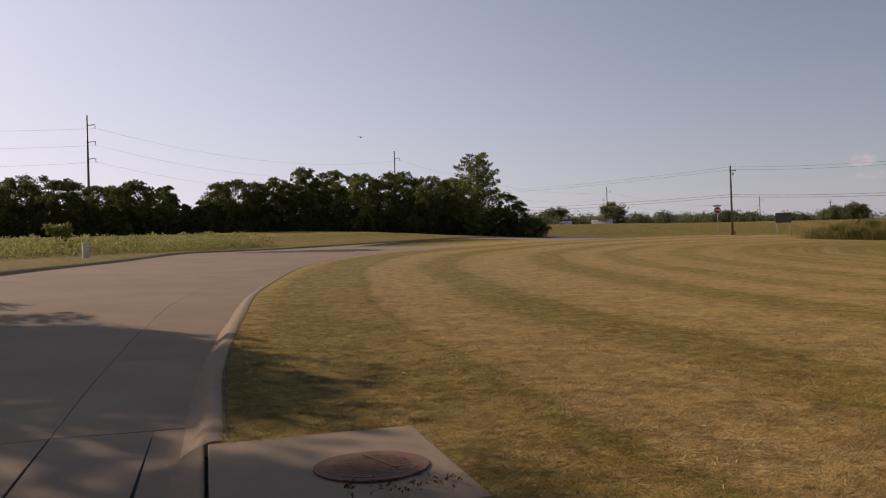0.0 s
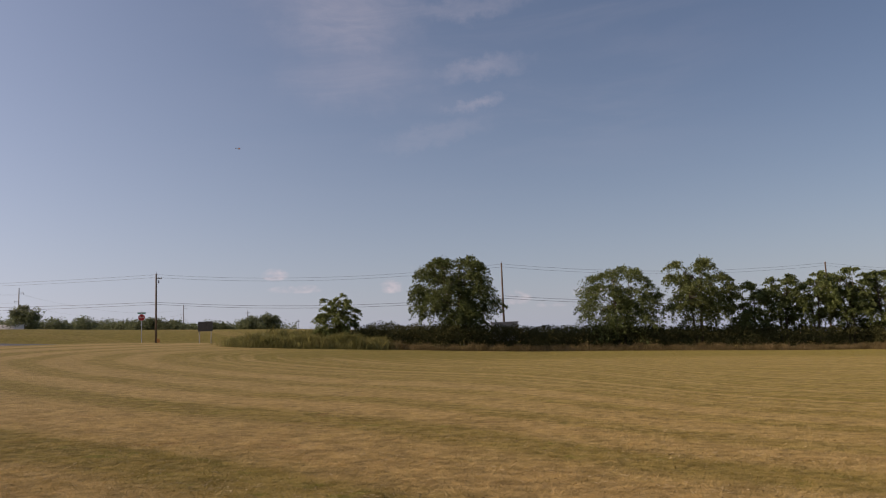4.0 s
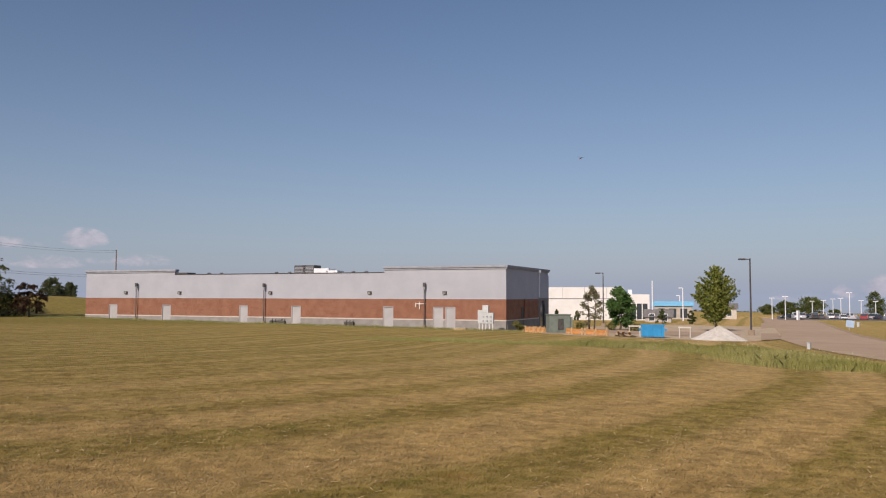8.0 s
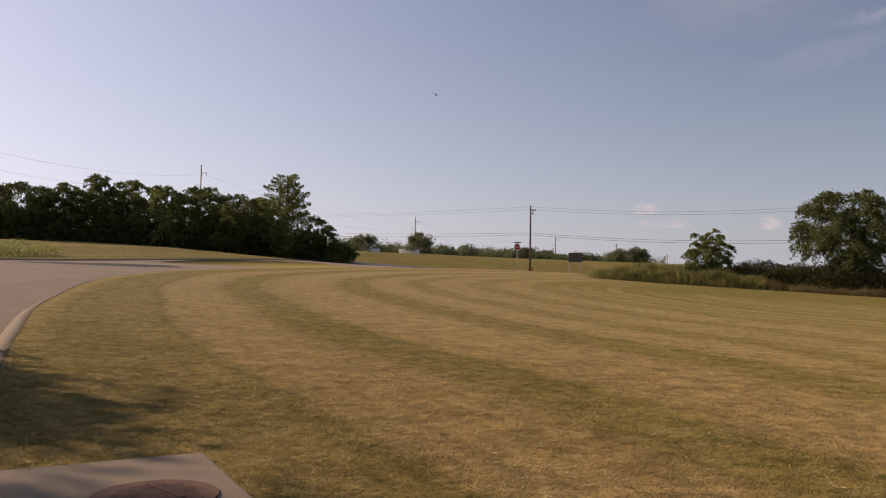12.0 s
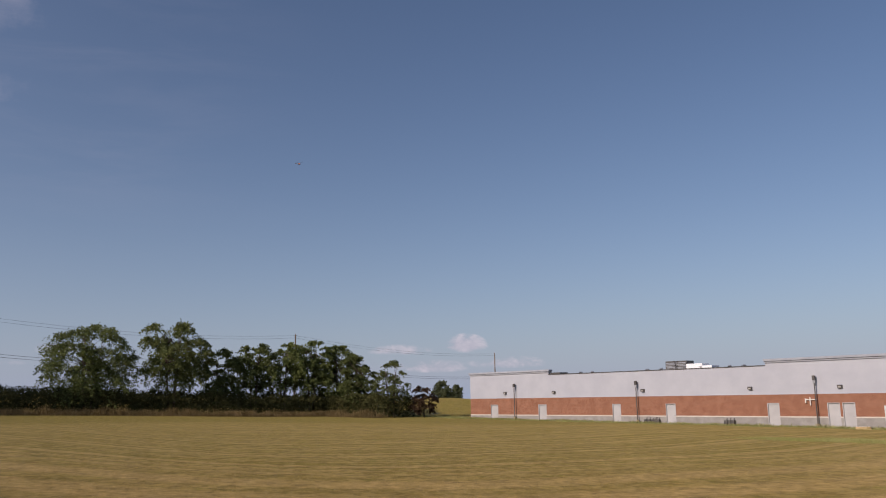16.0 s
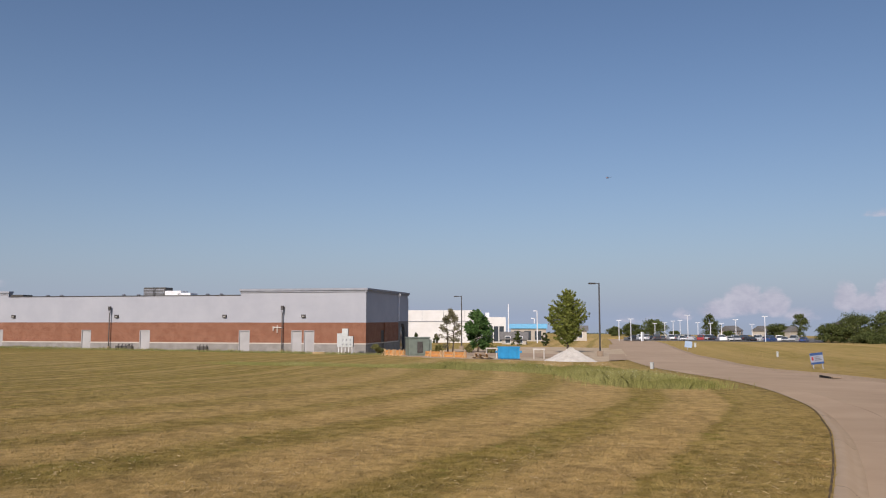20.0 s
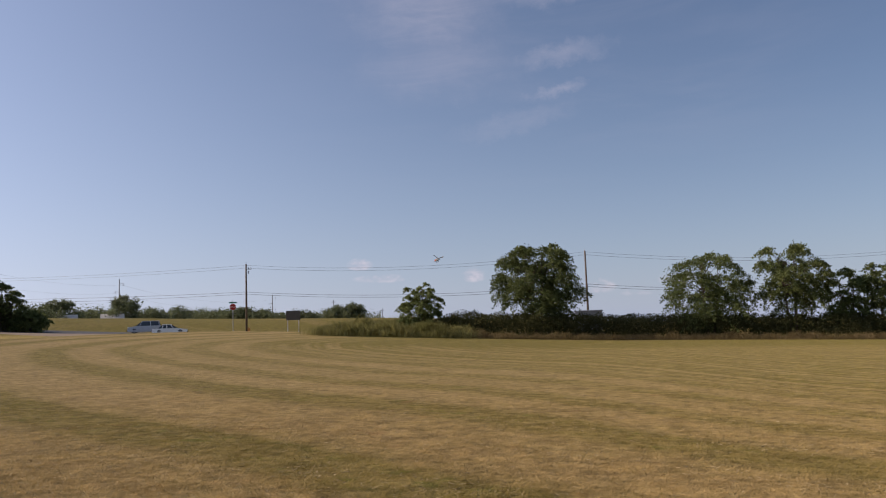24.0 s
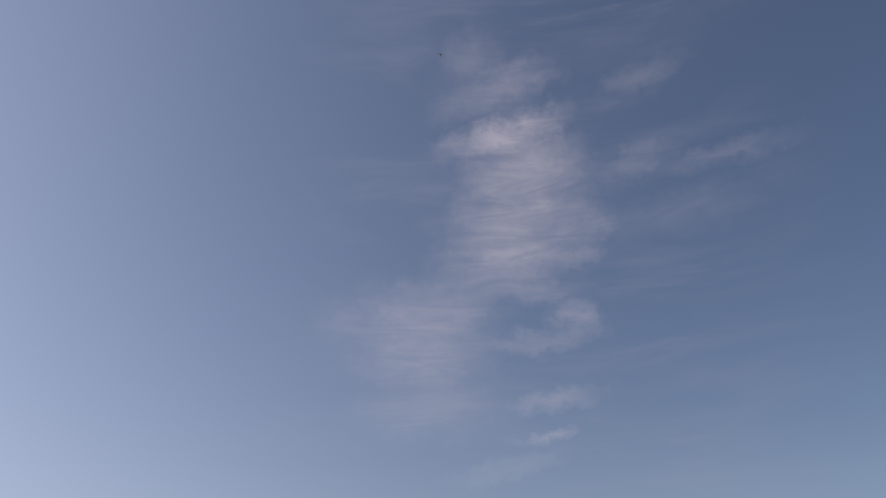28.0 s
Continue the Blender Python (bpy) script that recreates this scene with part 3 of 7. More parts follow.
def box(bm, x0, x1, y0, y1, z0, z1, bevel=0.0, m=None):
    r = bmesh.ops.create_cube(bm, size=1.0)
    vs = r["verts"]
    for v in vs:
        v.co = Vector((x0 + (v.co.x + 0.5) * (x1 - x0), y0 + (v.co.y + 0.5) * (y1 - y0), z0 + (v.co.z + 0.5) * (z1 - z0)))
    if m is not None:
        bmesh.ops.transform(bm, matrix=m, verts=vs)
    if bevel:
        es = {e for v in vs for e in v.link_edges}
        bmesh.ops.bevel(bm, geom=list(es), offset=bevel, segments=2, affect="EDGES", profile=0.6)
    return bm


def boxed(x0, x1, y0, y1, z0, z1, bevel=0.0, m=None):
    return box(bmesh.new(), x0, x1, y0, y1, z0, z1, bevel, m)


def rod(bm, a, b, r0, r1=None, sides=8):
    a, b = Vector(a), Vector(b)
    r1 = r0 if r1 is None else r1
    q = (b - a).to_track_quat("Z", "Y").to_matrix().to_4x4()
    r = bmesh.ops.create_cone(bm, cap_ends=True, segments=sides, radius1=r0, radius2=r1, depth=(b - a).length)
    bmesh.ops.transform(bm, matrix=Matrix.Translation((a + b) / 2) @ q, verts=r["verts"])
    return bm


def rodded(*rods, sides=8):
    bm = bmesh.new()
    for r in rods:
        rod(bm, *r, sides=sides)
    return bm


def radial(curve, angles):
    """Distance from MID to a curve round it, by angle."""
    d = curve - MID
    th = np.unwrap(np.arctan2(d[:, 1], d[:, 0]))
    r = np.hypot(d[:, 0], d[:, 1])
    order = np.argsort(th)
    return np.interp(angles, th[order], r[order]), th.min(), th.max()


def nearest(points, curve):
    """Distance of each point to a curve in plan."""
    out = np.full(len(points), 1e9)
    for q in curve[::3]:
        np.minimum(out, np.hypot(points[:, 0] - q[0], points[:, 1] - q[1]), out)
    return out


HEDGE = smooth([at(a, d)[:2] for a, d in ((-29.3, 101), (-25.5, 97), (-20, 95.5), (-14, 94.5), (-8, 97), (-2, 100), (4, 102), (10, 104), (14, 108), (17.0, 103), (19.2, 99))], 1.0)


def build_ground():
    d0 = NEAR - MID
    th0 = np.unwrap(np.arctan2(d0[:, 1], d0[:, 0]))
    ang = np.concatenate([np.sort(th0[(th0 > th0.min()) & (th0 < th0.max())])[::1], np.linspace(th0.max() + 0.004, th0.min() + 2 * math.pi - 0.004, 160)])
    rn, n0, n1 = radial(NEAR, ang)
    rf, f0, f1 = radial(FAR, ang)
    has = (ang >= n0) & (ang <= n1)
    f = ease(0, 1, (ang - n1) / (n0 + 2 * math.pi - n1))
    ends_n, ends_f = radial(NEAR, np.array([n1, n0]))[0], radial(FAR, np.array([n1, n0]))[0]
    rn = np.where(has, rn, ends_n[0] + (ends_n[1] - ends_n[0]) * f)
    rf = np.where(has, np.maximum(rf, rn + 1.0), np.maximum(ends_f[0] + (ends_f[1] - ends_f[0]) * f, rn + 1.0))
    dip = np.where(has, np.where(MID[0] + rn * np.cos(ang) < -54, 0.13, 0.45), 0.0)
    rows, zs = [], []
    for k in np.linspace(0.02, 1.0, 54):
        rows.append(rn * k)
        zs.append(0.0 * dip)
    rows += [rn + 0.02, rf - 0.02, rf]
    zs += [dip, dip, 0.0 * dip]
    for k in np.concatenate([np.linspace(0.5, 12, 12), np.linspace(15, 120, 30), np.geomspace(130, 2800, 22)]):
        rows.append(rf + k)
        zs.append(0.0 * dip)
    R, D = np.array(rows), np.array(zs)
    X, Y = MID[0] + R * np.cos(ang), MID[1] + R * np.sin(ang)
    Z = land(X, Y) - D
    pts = np.stack([X.ravel(), Y.ravel(), Z.ravel()], 1)
    n = len(ang)
    faces = [(r * n + i, (r + 1) * n + i, (r + 1) * n + (i + 1) % n, r * n + (i + 1) % n) for r in range(len(R) - 1) for i in range(n)]
    faces.append(tuple(range(n)))
    ob = mesh_object("ground", pts, faces, GRASS, smooth_faces=True)
    tagged(ob, "mown sun-dried grass field, straw and green in curved mower lanes", "grass field", kind="structure")
    set_lanes(ob.data, pts)
    return ob


def set_lanes(me, pts):
    lane = me.attributes.new("lane", "FLOAT", "POINT")
    dn, outer = nearest(pts, NEAR), nearest(pts, FAR)
    beyond = outer < dn
    narrow = 1.0 - 0.38 * ease(-7, 7, pts[:, 0])      # the swaths close up towards the east
    lane.data.foreach_set("value", np.where(beyond, 300 + 0.25 * outer, dn / narrow).astype(np.float32))
    lush = me.attributes.new("lush", "FLOAT", "POINT")
    dh = nearest(pts, HEDGE)
    s = -0.588 * pts[:, 0] + 0.809 * pts[:, 1]
    v = 0.75 * ease(38, 26, dh) * ease(-48, -26, pts[:, 0]) + 0.7 * ease(108, 118, s) + 0.35 * ease(3.5, 0.5, dn) * ease(2, -4, pts[:, 0]) + 0.5 * ease(12, 2, outer) * ease(-20, -40, pts[:, 0])
    v = np.where(beyond & (pts[:, 0] > 20), -0.35, v)
    lush.data.foreach_set("value", np.clip(v, -0.5, 1).astype(np.float32))


def offset(curve, d):
    t = np.gradient(curve, axis=0)
    t /= np.linalg.norm(t, axis=1)[:, None]
    return curve + d * np.stack([t[:, 1], -t[:, 0]], 1)


def resample(curve, step, start=0.0):
    s = np.concatenate([[0], np.cumsum(np.linalg.norm(np.diff(curve, axis=0), axis=1))])
    k = np.arange(start, s[-1], step)
    return np.stack([np.interp(k, s, curve[:, 0]), np.interp(k, s, curve[:, 1])], 1), s


def build_road():
    """Concrete slabs with sealed joints between two kerbs."""
    # a joint falls just west of the drain
    run, s = resample(NEAR, 0.05)
    joint = 0.05 * np.argmin(np.hypot(run[:, 0] + 7.2, run[:, 1] - 2.83))
    near2, _ = resample(NEAR, 2.3, joint % 4.6)
    far_pts = []
    for p in near2:
        d = np.hypot(FAR[:, 0] - p[0], FAR[:, 1] - p[1])
        far_pts.append(FAR[np.argmin(d)])
    far_pts = np.array(far_pts)
    for _ in range(6):
        far_pts[1:-1] = (far_pts[:-2] + 2 * far_pts[1:-1] + far_pts[2:]) / 4
    lines = []
    across = far_pts - near2
    width = np.linalg.norm(across, axis=1)
    unit = across / width[:, None]
    for c in (np.full(len(width), 0.33), 1.4 + 0.6 * ease(-5, -22, near2[:, 0]), width - 0.33):
        lines.append(near2 + unit * np.asarray(c)[:, None])
    base_v, base_f = [], []
    for i in range(len(near2)):
        for q, low in ((near2[i], 0.2), (lines[0][i], 0.16), (lines[1][i], 0.119), ((lines[1][i] + lines[2][i]) / 2, 0.119), (lines[2][i], 0.119), (far_pts[i], 0.19)):
            base_v.append((q[0], q[1], float(land(*q)) - low))
    base_f = [(6 * i + k, 6 * i + k + 1, 6 * i + k + 7, 6 * i + k + 6) for i in range(len(near2) - 1) for k in range(5)]
    road = mesh_object("road", base_v, base_f, SEALANT)
    tagged(road, "curving pale concrete street of jointed slabs between rolled kerbs", "road", kind="structure")
    gap = 0.008
    for i in range(0, len(near2) - 2, 2):
        by_drain = -5.6 < near2[i + 1][0] < -3.0
        gutter = near2 + unit * 0.60
        strips = [(0, lines[j], lines[j + 1]) if j == 0 else (j, lines[j], lines[j + 1]) for j in range(2)]
        if by_drain:
            strips = [(-2, lines[0], gutter), (-1, gutter, lines[1])] + strips[1:]
        for j, left, right in strips:
            corners = [(left, i), (left, i + 1), (left, i + 2), (right, i + 2), (right, i + 1), (right, i)]
            q = np.array([c[k] for c, k in corners])
            mid = q.mean(0)
            pull = gap * (2.1 if by_drain else 0.7) * (mid - q) / np.linalg.norm(mid - q, axis=1)[:, None]
            if j == 0:
                pull[:3] = 0.0
            q = q + pull
            inner, outer = {0: (0.1425, 0.105), -2: (0.1425, 0.137), -1: (0.137, 0.105)}.get(j, (0.105, 0.105))
            z = land(q[:, 0], q[:, 1]) - np.array([inner] * 3 + [outer] * 3)
            top = [(x, y, zz) for (x, y), zz in zip(q, z)]
            low = [(x, y, zz - 0.08) for x, y, zz in top]
            faces = [(0, 5, 4, 1), (1, 4, 3, 2)] + [(k, (k + 1) % 6, 6 + (k + 1) % 6, 6 + k) for k in range(6)]
            mesh_object("slab", top + low, faces, CONCRETE, road)
    return road


def build_kerb(curve, label, side, upright=False):
    """A rolled kerb in cast lengths. side: 1 when the road lies to the right of the curve's run."""
    prof = [(-0.03, -0.2), (-0.015, -0.015), (0.01, 0.004), (0.10, 0.0), (0.145, -0.018), (0.19, -0.06), (0.245, -0.115), (0.33, -0.14), (0.33, -0.24)]
    if upright:
        prof = [(-0.03, -0.2), (-0.015, -0.015), (0.01, 0.004), (0.12, 0.004), (0.135, -0.015), (0.15, -0.13), (0.33, -0.14), (0.33, -0.24)]
    pts, _ = resample(curve, 0.575)
    lines = [offset(pts, side * o) for o, _ in prof]
    zbase = land(pts[:, 0], pts[:, 1])
    kerb = thing("kerb", (0, 0, 0), label, "kerb", kind="structure")
    size = 8
    for i in range(0, len(pts) - size, size):
        verts, faces, m = [], [], len(prof)
        for k in range(i, i + size + 1):
            shrink = 0.006 if k == i else (-0.006 if k == i + size else 0)
            kk = k + (1 if k == i else -1) if shrink else k
            for ln, (o, h) in zip(lines, prof):
                q = ln[k] + (ln[kk] - ln[k]) * (0.012 if shrink else 0)
                verts.append((q[0], q[1], zbase[k] + h))
        for k in range(size):
            for j in range(m - 1):
                faces.append((k * m + j, k * m + j + 1, (k + 1) * m + j + 1, (k + 1) * m + j))
        if i == 0:
            verts += verts[:m]
            faces.append(tuple(range(len(verts) - m, len(verts))))
        mesh_object("kerb_length", verts, faces, KERB, kerb, True)
    return kerb


ground = build_ground()
build_road()
DRAIN, ALONG, INTO = np.array([-4.93, 2.775]), np.array([0.936, -0.351]), np.array([0.351, 0.936])
run, _ = resample(NEAR, 0.02)
reach = (run - DRAIN) @ ALONG
west, east = run[(reach < -0.84) & (run[:, 0] < 0)][::-1], run[(reach > 1.2) | (run[:, 0] > 0)]
inner = 1 if offset(NEAR, 1.0)[600][1] < NEAR[600][1] else -1
build_kerb(west, "pale concrete rolled kerb along the mown field, west of the drain", -inner)
build_kerb(east, "pale concrete rolled kerb along the mown field, east of the drain", inner)
build_kerb(FAR, "pale concrete rolled kerb on the outer side of the bend", -1 if offset(NEAR, 1.0)[600][1] < NEAR[600][1] else 1, upright=True)


def build_soil_edge():
    """A narrow line of bare soil between the lawn and the kerb."""
    keep = (run[:, 0] > -50) & (run[:, 0] < 60) & ((reach < -0.82) | (reach > 1.2))
    a, b = offset(run, -inner * 0.042), offset(run, -inner * 0.016)
    idx = np.flatnonzero(keep)[::8]
    v, f = [], []
    for i in idx:
        for q in (a[i], b[i]):
            v.append((q[0], q[1], float(land(*q)) + 0.006))
    for k in range(len(idx) - 1):
        if idx[k + 1] - idx[k] < 12:
            f.append((2 * k, 2 * k + 1, 2 * k + 3, 2 * k + 2))
    tagged(mesh_object("soil_edge", v, f, SOIL), "narrow dark line of soil along the kerb", "soil", kind="structure")


build_soil_edge()


def build_highway():
    u, c = np.array([0.809, 0.588]), np.array([-71.7, 98.7])
    v, f = [], []
    ts = np.arange(-420, 700, 8.0)
    for t in ts:
        for o in (-5.5, 5.5):
            p = c + u * t + o * np.array([-0.588, 0.809])
            v.append((p[0], p[1], float(land(*p)) + 0.03))
    f = [(2 * i, 2 * i + 1, 2 * i + 3, 2 * i + 2) for i in range(len(ts) - 1)]
    hw = mesh_object("highway", v, f, ASPHALT)
    tagged(hw, "grey asphalt main road beyond the field", "road", kind="structure")


build_highway()

# ---- plants ----
def quick_mesh(name, verts, per, material):
    """A mesh of many loose polygons with the same number of corners."""
    verts = np.asarray(verts, np.float32).reshape(-1, 3)
    me = bpy.data.meshes.new(name)
    nv = len(verts)
    nf = nv // per
    me.vertices.add(nv)
    me.vertices.foreach_set("co", verts.ravel())
    me.loops.add(nv)
    me.loops.foreach_set("vertex_index", np.arange(nv, dtype=np.int32))
    me.polygons.add(nf)
    me.polygons.foreach_set("loop_start", np.arange(0, nv, per, dtype=np.int32))
    me.polygons.foreach_set("loop_total", np.full(nf, per, np.int32))
    me.materials.append(material)
    me.update(calc_edges=True)
    return me


def leaf_cards(c, size, rng, droop=0.3):
    """Pointed leaf sprays round the given centres."""
    n = len(c)
    u = rng.normal(size=(n, 3))
    u[:, 2] = u[:, 2] * 0.7 - droop
    u /= np.linalg.norm(u, axis=1)[:, None]
    w = np.cross(u, rng.normal(size=(n, 3)))
    w /= np.linalg.norm(w, axis=1)[:, None] + 1e-6
    s = size * rng.uniform(0.6, 1.4, (n, 1))
    u, w = u * s * 0.62, w * s * 0.34
    return np.stack([c - u, c + w * 0.9 + u * 0.1, c + u, c - w * 0.9 + u * 0.1], 1)


def crown_points(blobs, n, rng):
    r = np.array([b[1] for b in blobs])
    k = rng.choice(len(blobs), n, p=r ** 2 / (r ** 2).sum())
    d = rng.normal(size=(n, 3))
    d /= np.linalg.norm(d, axis=1)[:, None]
    rad = rng.uniform(0.1, 1.0, n) ** 0.5 * np.clip(1 + 0.16 * rng.normal(size=n), 0.7, 1.22)
    d *= (rad * r[k])[:, None] * np.array([0.8, 0.8, 0.62])
    c = np.array([b[0] for b in blobs])
    out = c - np.array([0, 0, 0.35 * c[:, 2].max()])
    out /= np.linalg.norm(out, axis=1)[:, None] + 1e-6
    out[:, 2] *= 0.6
    d += out[k] * ((d * out[k]).sum(1) * 1.1)[:, None]
    d[:, 2] -= 0.25 * (d[:, 0] ** 2 + d[:, 1] ** 2) / np.maximum(r[k], 0.2)
    return c[k] + d


def tree(name, place, height, width, label, seed, leaf=LEAF, leaves=5200, size=0.36, bare=0.22, shape="round", category="tree", group="", stems=1, blob=0.17):
    """A tapered trunk with limbs, and a crown of leaf sprays in uneven clumps."""
    rng = np.random.default_rng(seed)
    t = thing(name, place, label, category, group, turn=0.0)
    blobs, n = [], int(120 if leaves > 10000 else 76 if leaves > 3000 else 40)
    lo = height * bare
    for i in range(n):
        h = rng.uniform(0, 1) ** 0.85
        if shape == "cone":
            r = 0.5 * width * (1 - h) ** 0.75 + 0.05 * width
        elif shape == "maple":
            r = 0.5 * width * min(1.0, (1.12 - h) ** 0.8 * 1.15) * (0.75 + 0.25 * min(1, h * 5))
        elif shape == "feather":
            r = 0.5 * width * (1 - h) ** 0.62 * (0.86 + 0.22 * math.sin(h * 17)) + 0.06 * width
        elif shape == "tall":
            r = 0.5 * width * math.sin(math.pi * min(1, 0.18 + 0.8 * h)) ** 0.7 * (1 - 0.35 * h)
        else:
            r = 0.5 * width * math.sqrt(max(0.05, 1 - (2 * (0.12 + 0.88 * h) - 0.95) ** 2)) * rng.uniform(0.82, 1.08)
        a = rng.uniform(0, 2 * math.pi)
        q = r * rng.uniform(0.25, 1.0) ** 0.6
        br = 0.72 * blob * width * rng.uniform(0.55, 1.45) * (0.75 if shape == "cone" else 1.15 - 0.65 * h if shape in ("feather", "maple") else 1.0)
        blobs.append((np.array([q * math.cos(a), q * math.sin(a), lo + br * 0.5 + h * (height - lo - br * 0.8)]), br))
    bm = bmesh.new()
    base = 0.018 * height + 0.05
    for s in range(stems):
        a = 2 * math.pi * s / max(1, stems) + seed
        foot = Vector((0.25 * (stems > 1) * math.cos(a), 0.25 * (stems > 1) * math.sin(a), -0.15))
        fork = Vector((0.10 * width * (stems > 1) * math.cos(a) + rng.normal() * 0.1, 0.10 * width * (stems > 1) * math.sin(a) + rng.normal() * 0.1, height * (bare + 0.12)))
        rod(bm, foot, fork, base / stems ** 0.4, base * 0.7 / stems ** 0.4, 9)
        top = Vector((fork.x * 1.5, fork.y * 1.5, height * 0.8))
        rod(bm, fork, top, base * 0.66 / stems ** 0.4, base * 0.12, 7)
        for b, br in blobs[s::max(1, stems * 3)]:
            f = fork.lerp(top, min(1.0, max(0.0, (b[2] - fork.z) / max(0.1, top.z - fork.z) * 0.7)))
            rod(bm, f, Vector(b), base * 0.25, base * 0.05, 5)
    part("trunk", bm, BARK, t, rounded=True)
    c = crown_points(blobs, leaves, rng)
    cr = new("crown", quick_mesh("crown", leaf_cards(c, size, rng), 4, leaf))
    cr.parent = t
    return t


def bough_tree(name, place, height, width, label, seed, leaf, leaves, size, bare, stems=2, clumps=40, lop=0.0, category="tree", group=""):
    """A broad tree whose foliage hangs in separate drooping boughs, with sky between them."""
    rng = np.random.default_rng(seed)
    t = thing(name, place, label, category, group)
    lo = height * bare
    mid, up = (lo + height) / 2, (height - lo) / 2
    heads = []
    clumps = int(clumps * 1.3)
    for i in range(clumps):
        z = 1 - 2 * (i + 0.5) / clumps + rng.normal() * 0.05
        z = min(0.97, max(-0.9, z))
        a = 2.39996 * i + rng.normal() * 0.35
        r = math.sqrt(1 - z * z)
        way_out = np.array([r * math.cos(a), r * math.sin(a), z])
        bulge = 1.0 + 0.22 * noise.noise(Vector(way_out * 1.7) + Vector((seed, 0, 0)))
        depth = rng.uniform(0.66, 0.92) if i % 4 != 3 else rng.uniform(0.2, 0.55)
        c = way_out * np.array([width / 2, width / 2, up]) * bulge * depth + np.array([lop * width * z, 0, mid])
        heads.append((c, way_out, width * rng.uniform(0.095, 0.165)))
    bm = bmesh.new()
    base = 0.016 * height + 0.05
    forks = []
    for k in range(stems):
        a = 2 * math.pi * k / stems + seed
        off = 0.3 if stems > 1 else 0.0
        foot = Vector((off * math.cos(a), off * math.sin(a), -0.15))
        fork = Vector((0.09 * width * (stems > 1) * math.cos(a), 0.09 * width * (stems > 1) * math.sin(a), lo + 0.28 * (height - lo)))
        top = Vector((fork.x * 1.7, fork.y * 1.7, height * 0.84))
        rod(bm, foot, fork, base / stems ** 0.4, base * 0.7 / stems ** 0.4, 8)
        rod(bm, fork, top, base * 0.66 / stems ** 0.4, base * 0.12, 6)
        forks.append((fork, top))
    cloud = []
    share = sum(h[2] ** 2 for h in heads)
    for i, (c, way_out, r) in enumerate(heads):
        fork, top = forks[i % stems]
        f = fork.lerp(top, min(1.0, max(0.0, (c[2] - fork.z) / max(0.1, top.z - fork.z) * 0.6)))
        rod(bm, f, Vector(c), base * 0.22, base * 0.05, 5)
        n = int(leaves * r * r / share)
        sprays = 11
        d = way_out * 0.75 + rng.normal(size=(sprays, 3)) * 0.75 + np.array([0, 0, 0.22])
        d /= np.linalg.norm(d, axis=1)[:, None]
        k = rng.integers(0, sprays, n)
        s = rng.uniform(0.0, 1.0, n) ** 0.8
        p = c + d[k] * (s * r * 1.75)[:, None] * np.array([1.0, 1.0, 0.68]) + rng.normal(size=(n, 3)) * (0.19 * r * (1.2 - 0.85 * s))[:, None]
        p[:, 2] -= 0.72 * r * s * s
        cloud.append(p)
    part("trunk", bm, BARK, t, rounded=True)
    cr = new("crown", quick_mesh("crown", leaf_cards(np.concatenate(cloud), size, rng), 4, leaf))
    cr.parent = t
    return t


def sprayed_tree(name, place, height, width, label, seed, leaf, leaves, size, bare, rise=0.45, taper=0.8, branches=110, category="tree", group="", spread=0.26):
    """A tree whose leaves hang along rising side boughs round one leader."""
    rng = np.random.default_rng(seed)
    t = thing(name, place, label, category, group)
    bm = bmesh.new()
    base = 0.016 * height + 0.05
    rod(bm, (0, 0, -0.15), (0, 0, height * 0.93), base, base * 0.15, 8)
    pts, share = [], []
    for i in range(branches):
        h = ((i + rng.uniform(0, 1)) / branches) ** 1.15
        dome = taper < 0
        reach = 0.5 * width * ((math.sqrt(1 - 0.85 * h * h) if dome else (1 - h) ** taper) * rng.uniform(0.72, 1.12) + 0.05) * min(1.0, 0.55 + 3.0 * h)
        a = 2.4 * i + rng.normal() * 0.3
        z0 = height * (bare + ((0.70 if dome else 0.93) - bare) * h)
        end = np.array([reach * math.cos(a), reach * math.sin(a), min(height * 1.02, z0 + reach * (0.1 + 0.9 * h if dome else rise) * rng.uniform(0.5, 1.3))])
        rod(bm, (0, 0, z0), tuple(end), base * 0.22 * (1.1 - h), base * 0.04, 4)
        k = max(6, int(leaves * reach ** 1.4))
        share.append(k)
        pts.append((z0, end, reach))
    total = sum(share)
    cloud = []
    for (z0, end, reach), k in zip(pts, share):
        n = max(4, int(leaves * k / total))
        f = rng.uniform(0.12, 1.05, n)
        p = np.array([0, 0, z0]) + (end - np.array([0, 0, z0])) * f[:, None]
        r = (0.05 + spread * reach * (1.1 - f))[:, None]
        o = rng.normal(size=(n, 3)) * r * np.array([0.75, 0.75, 0.5])
        o[:, 2] -= 0.12 * reach * rng.uniform(0, 1, n)
        cloud.append(p + o)
    part("trunk", bm, BARK, t, rounded=True)
    cr = new("crown", quick_mesh("crown", leaf_cards(np.concatenate(cloud), size, rng), 4, leaf))
    cr.parent = t
    return t


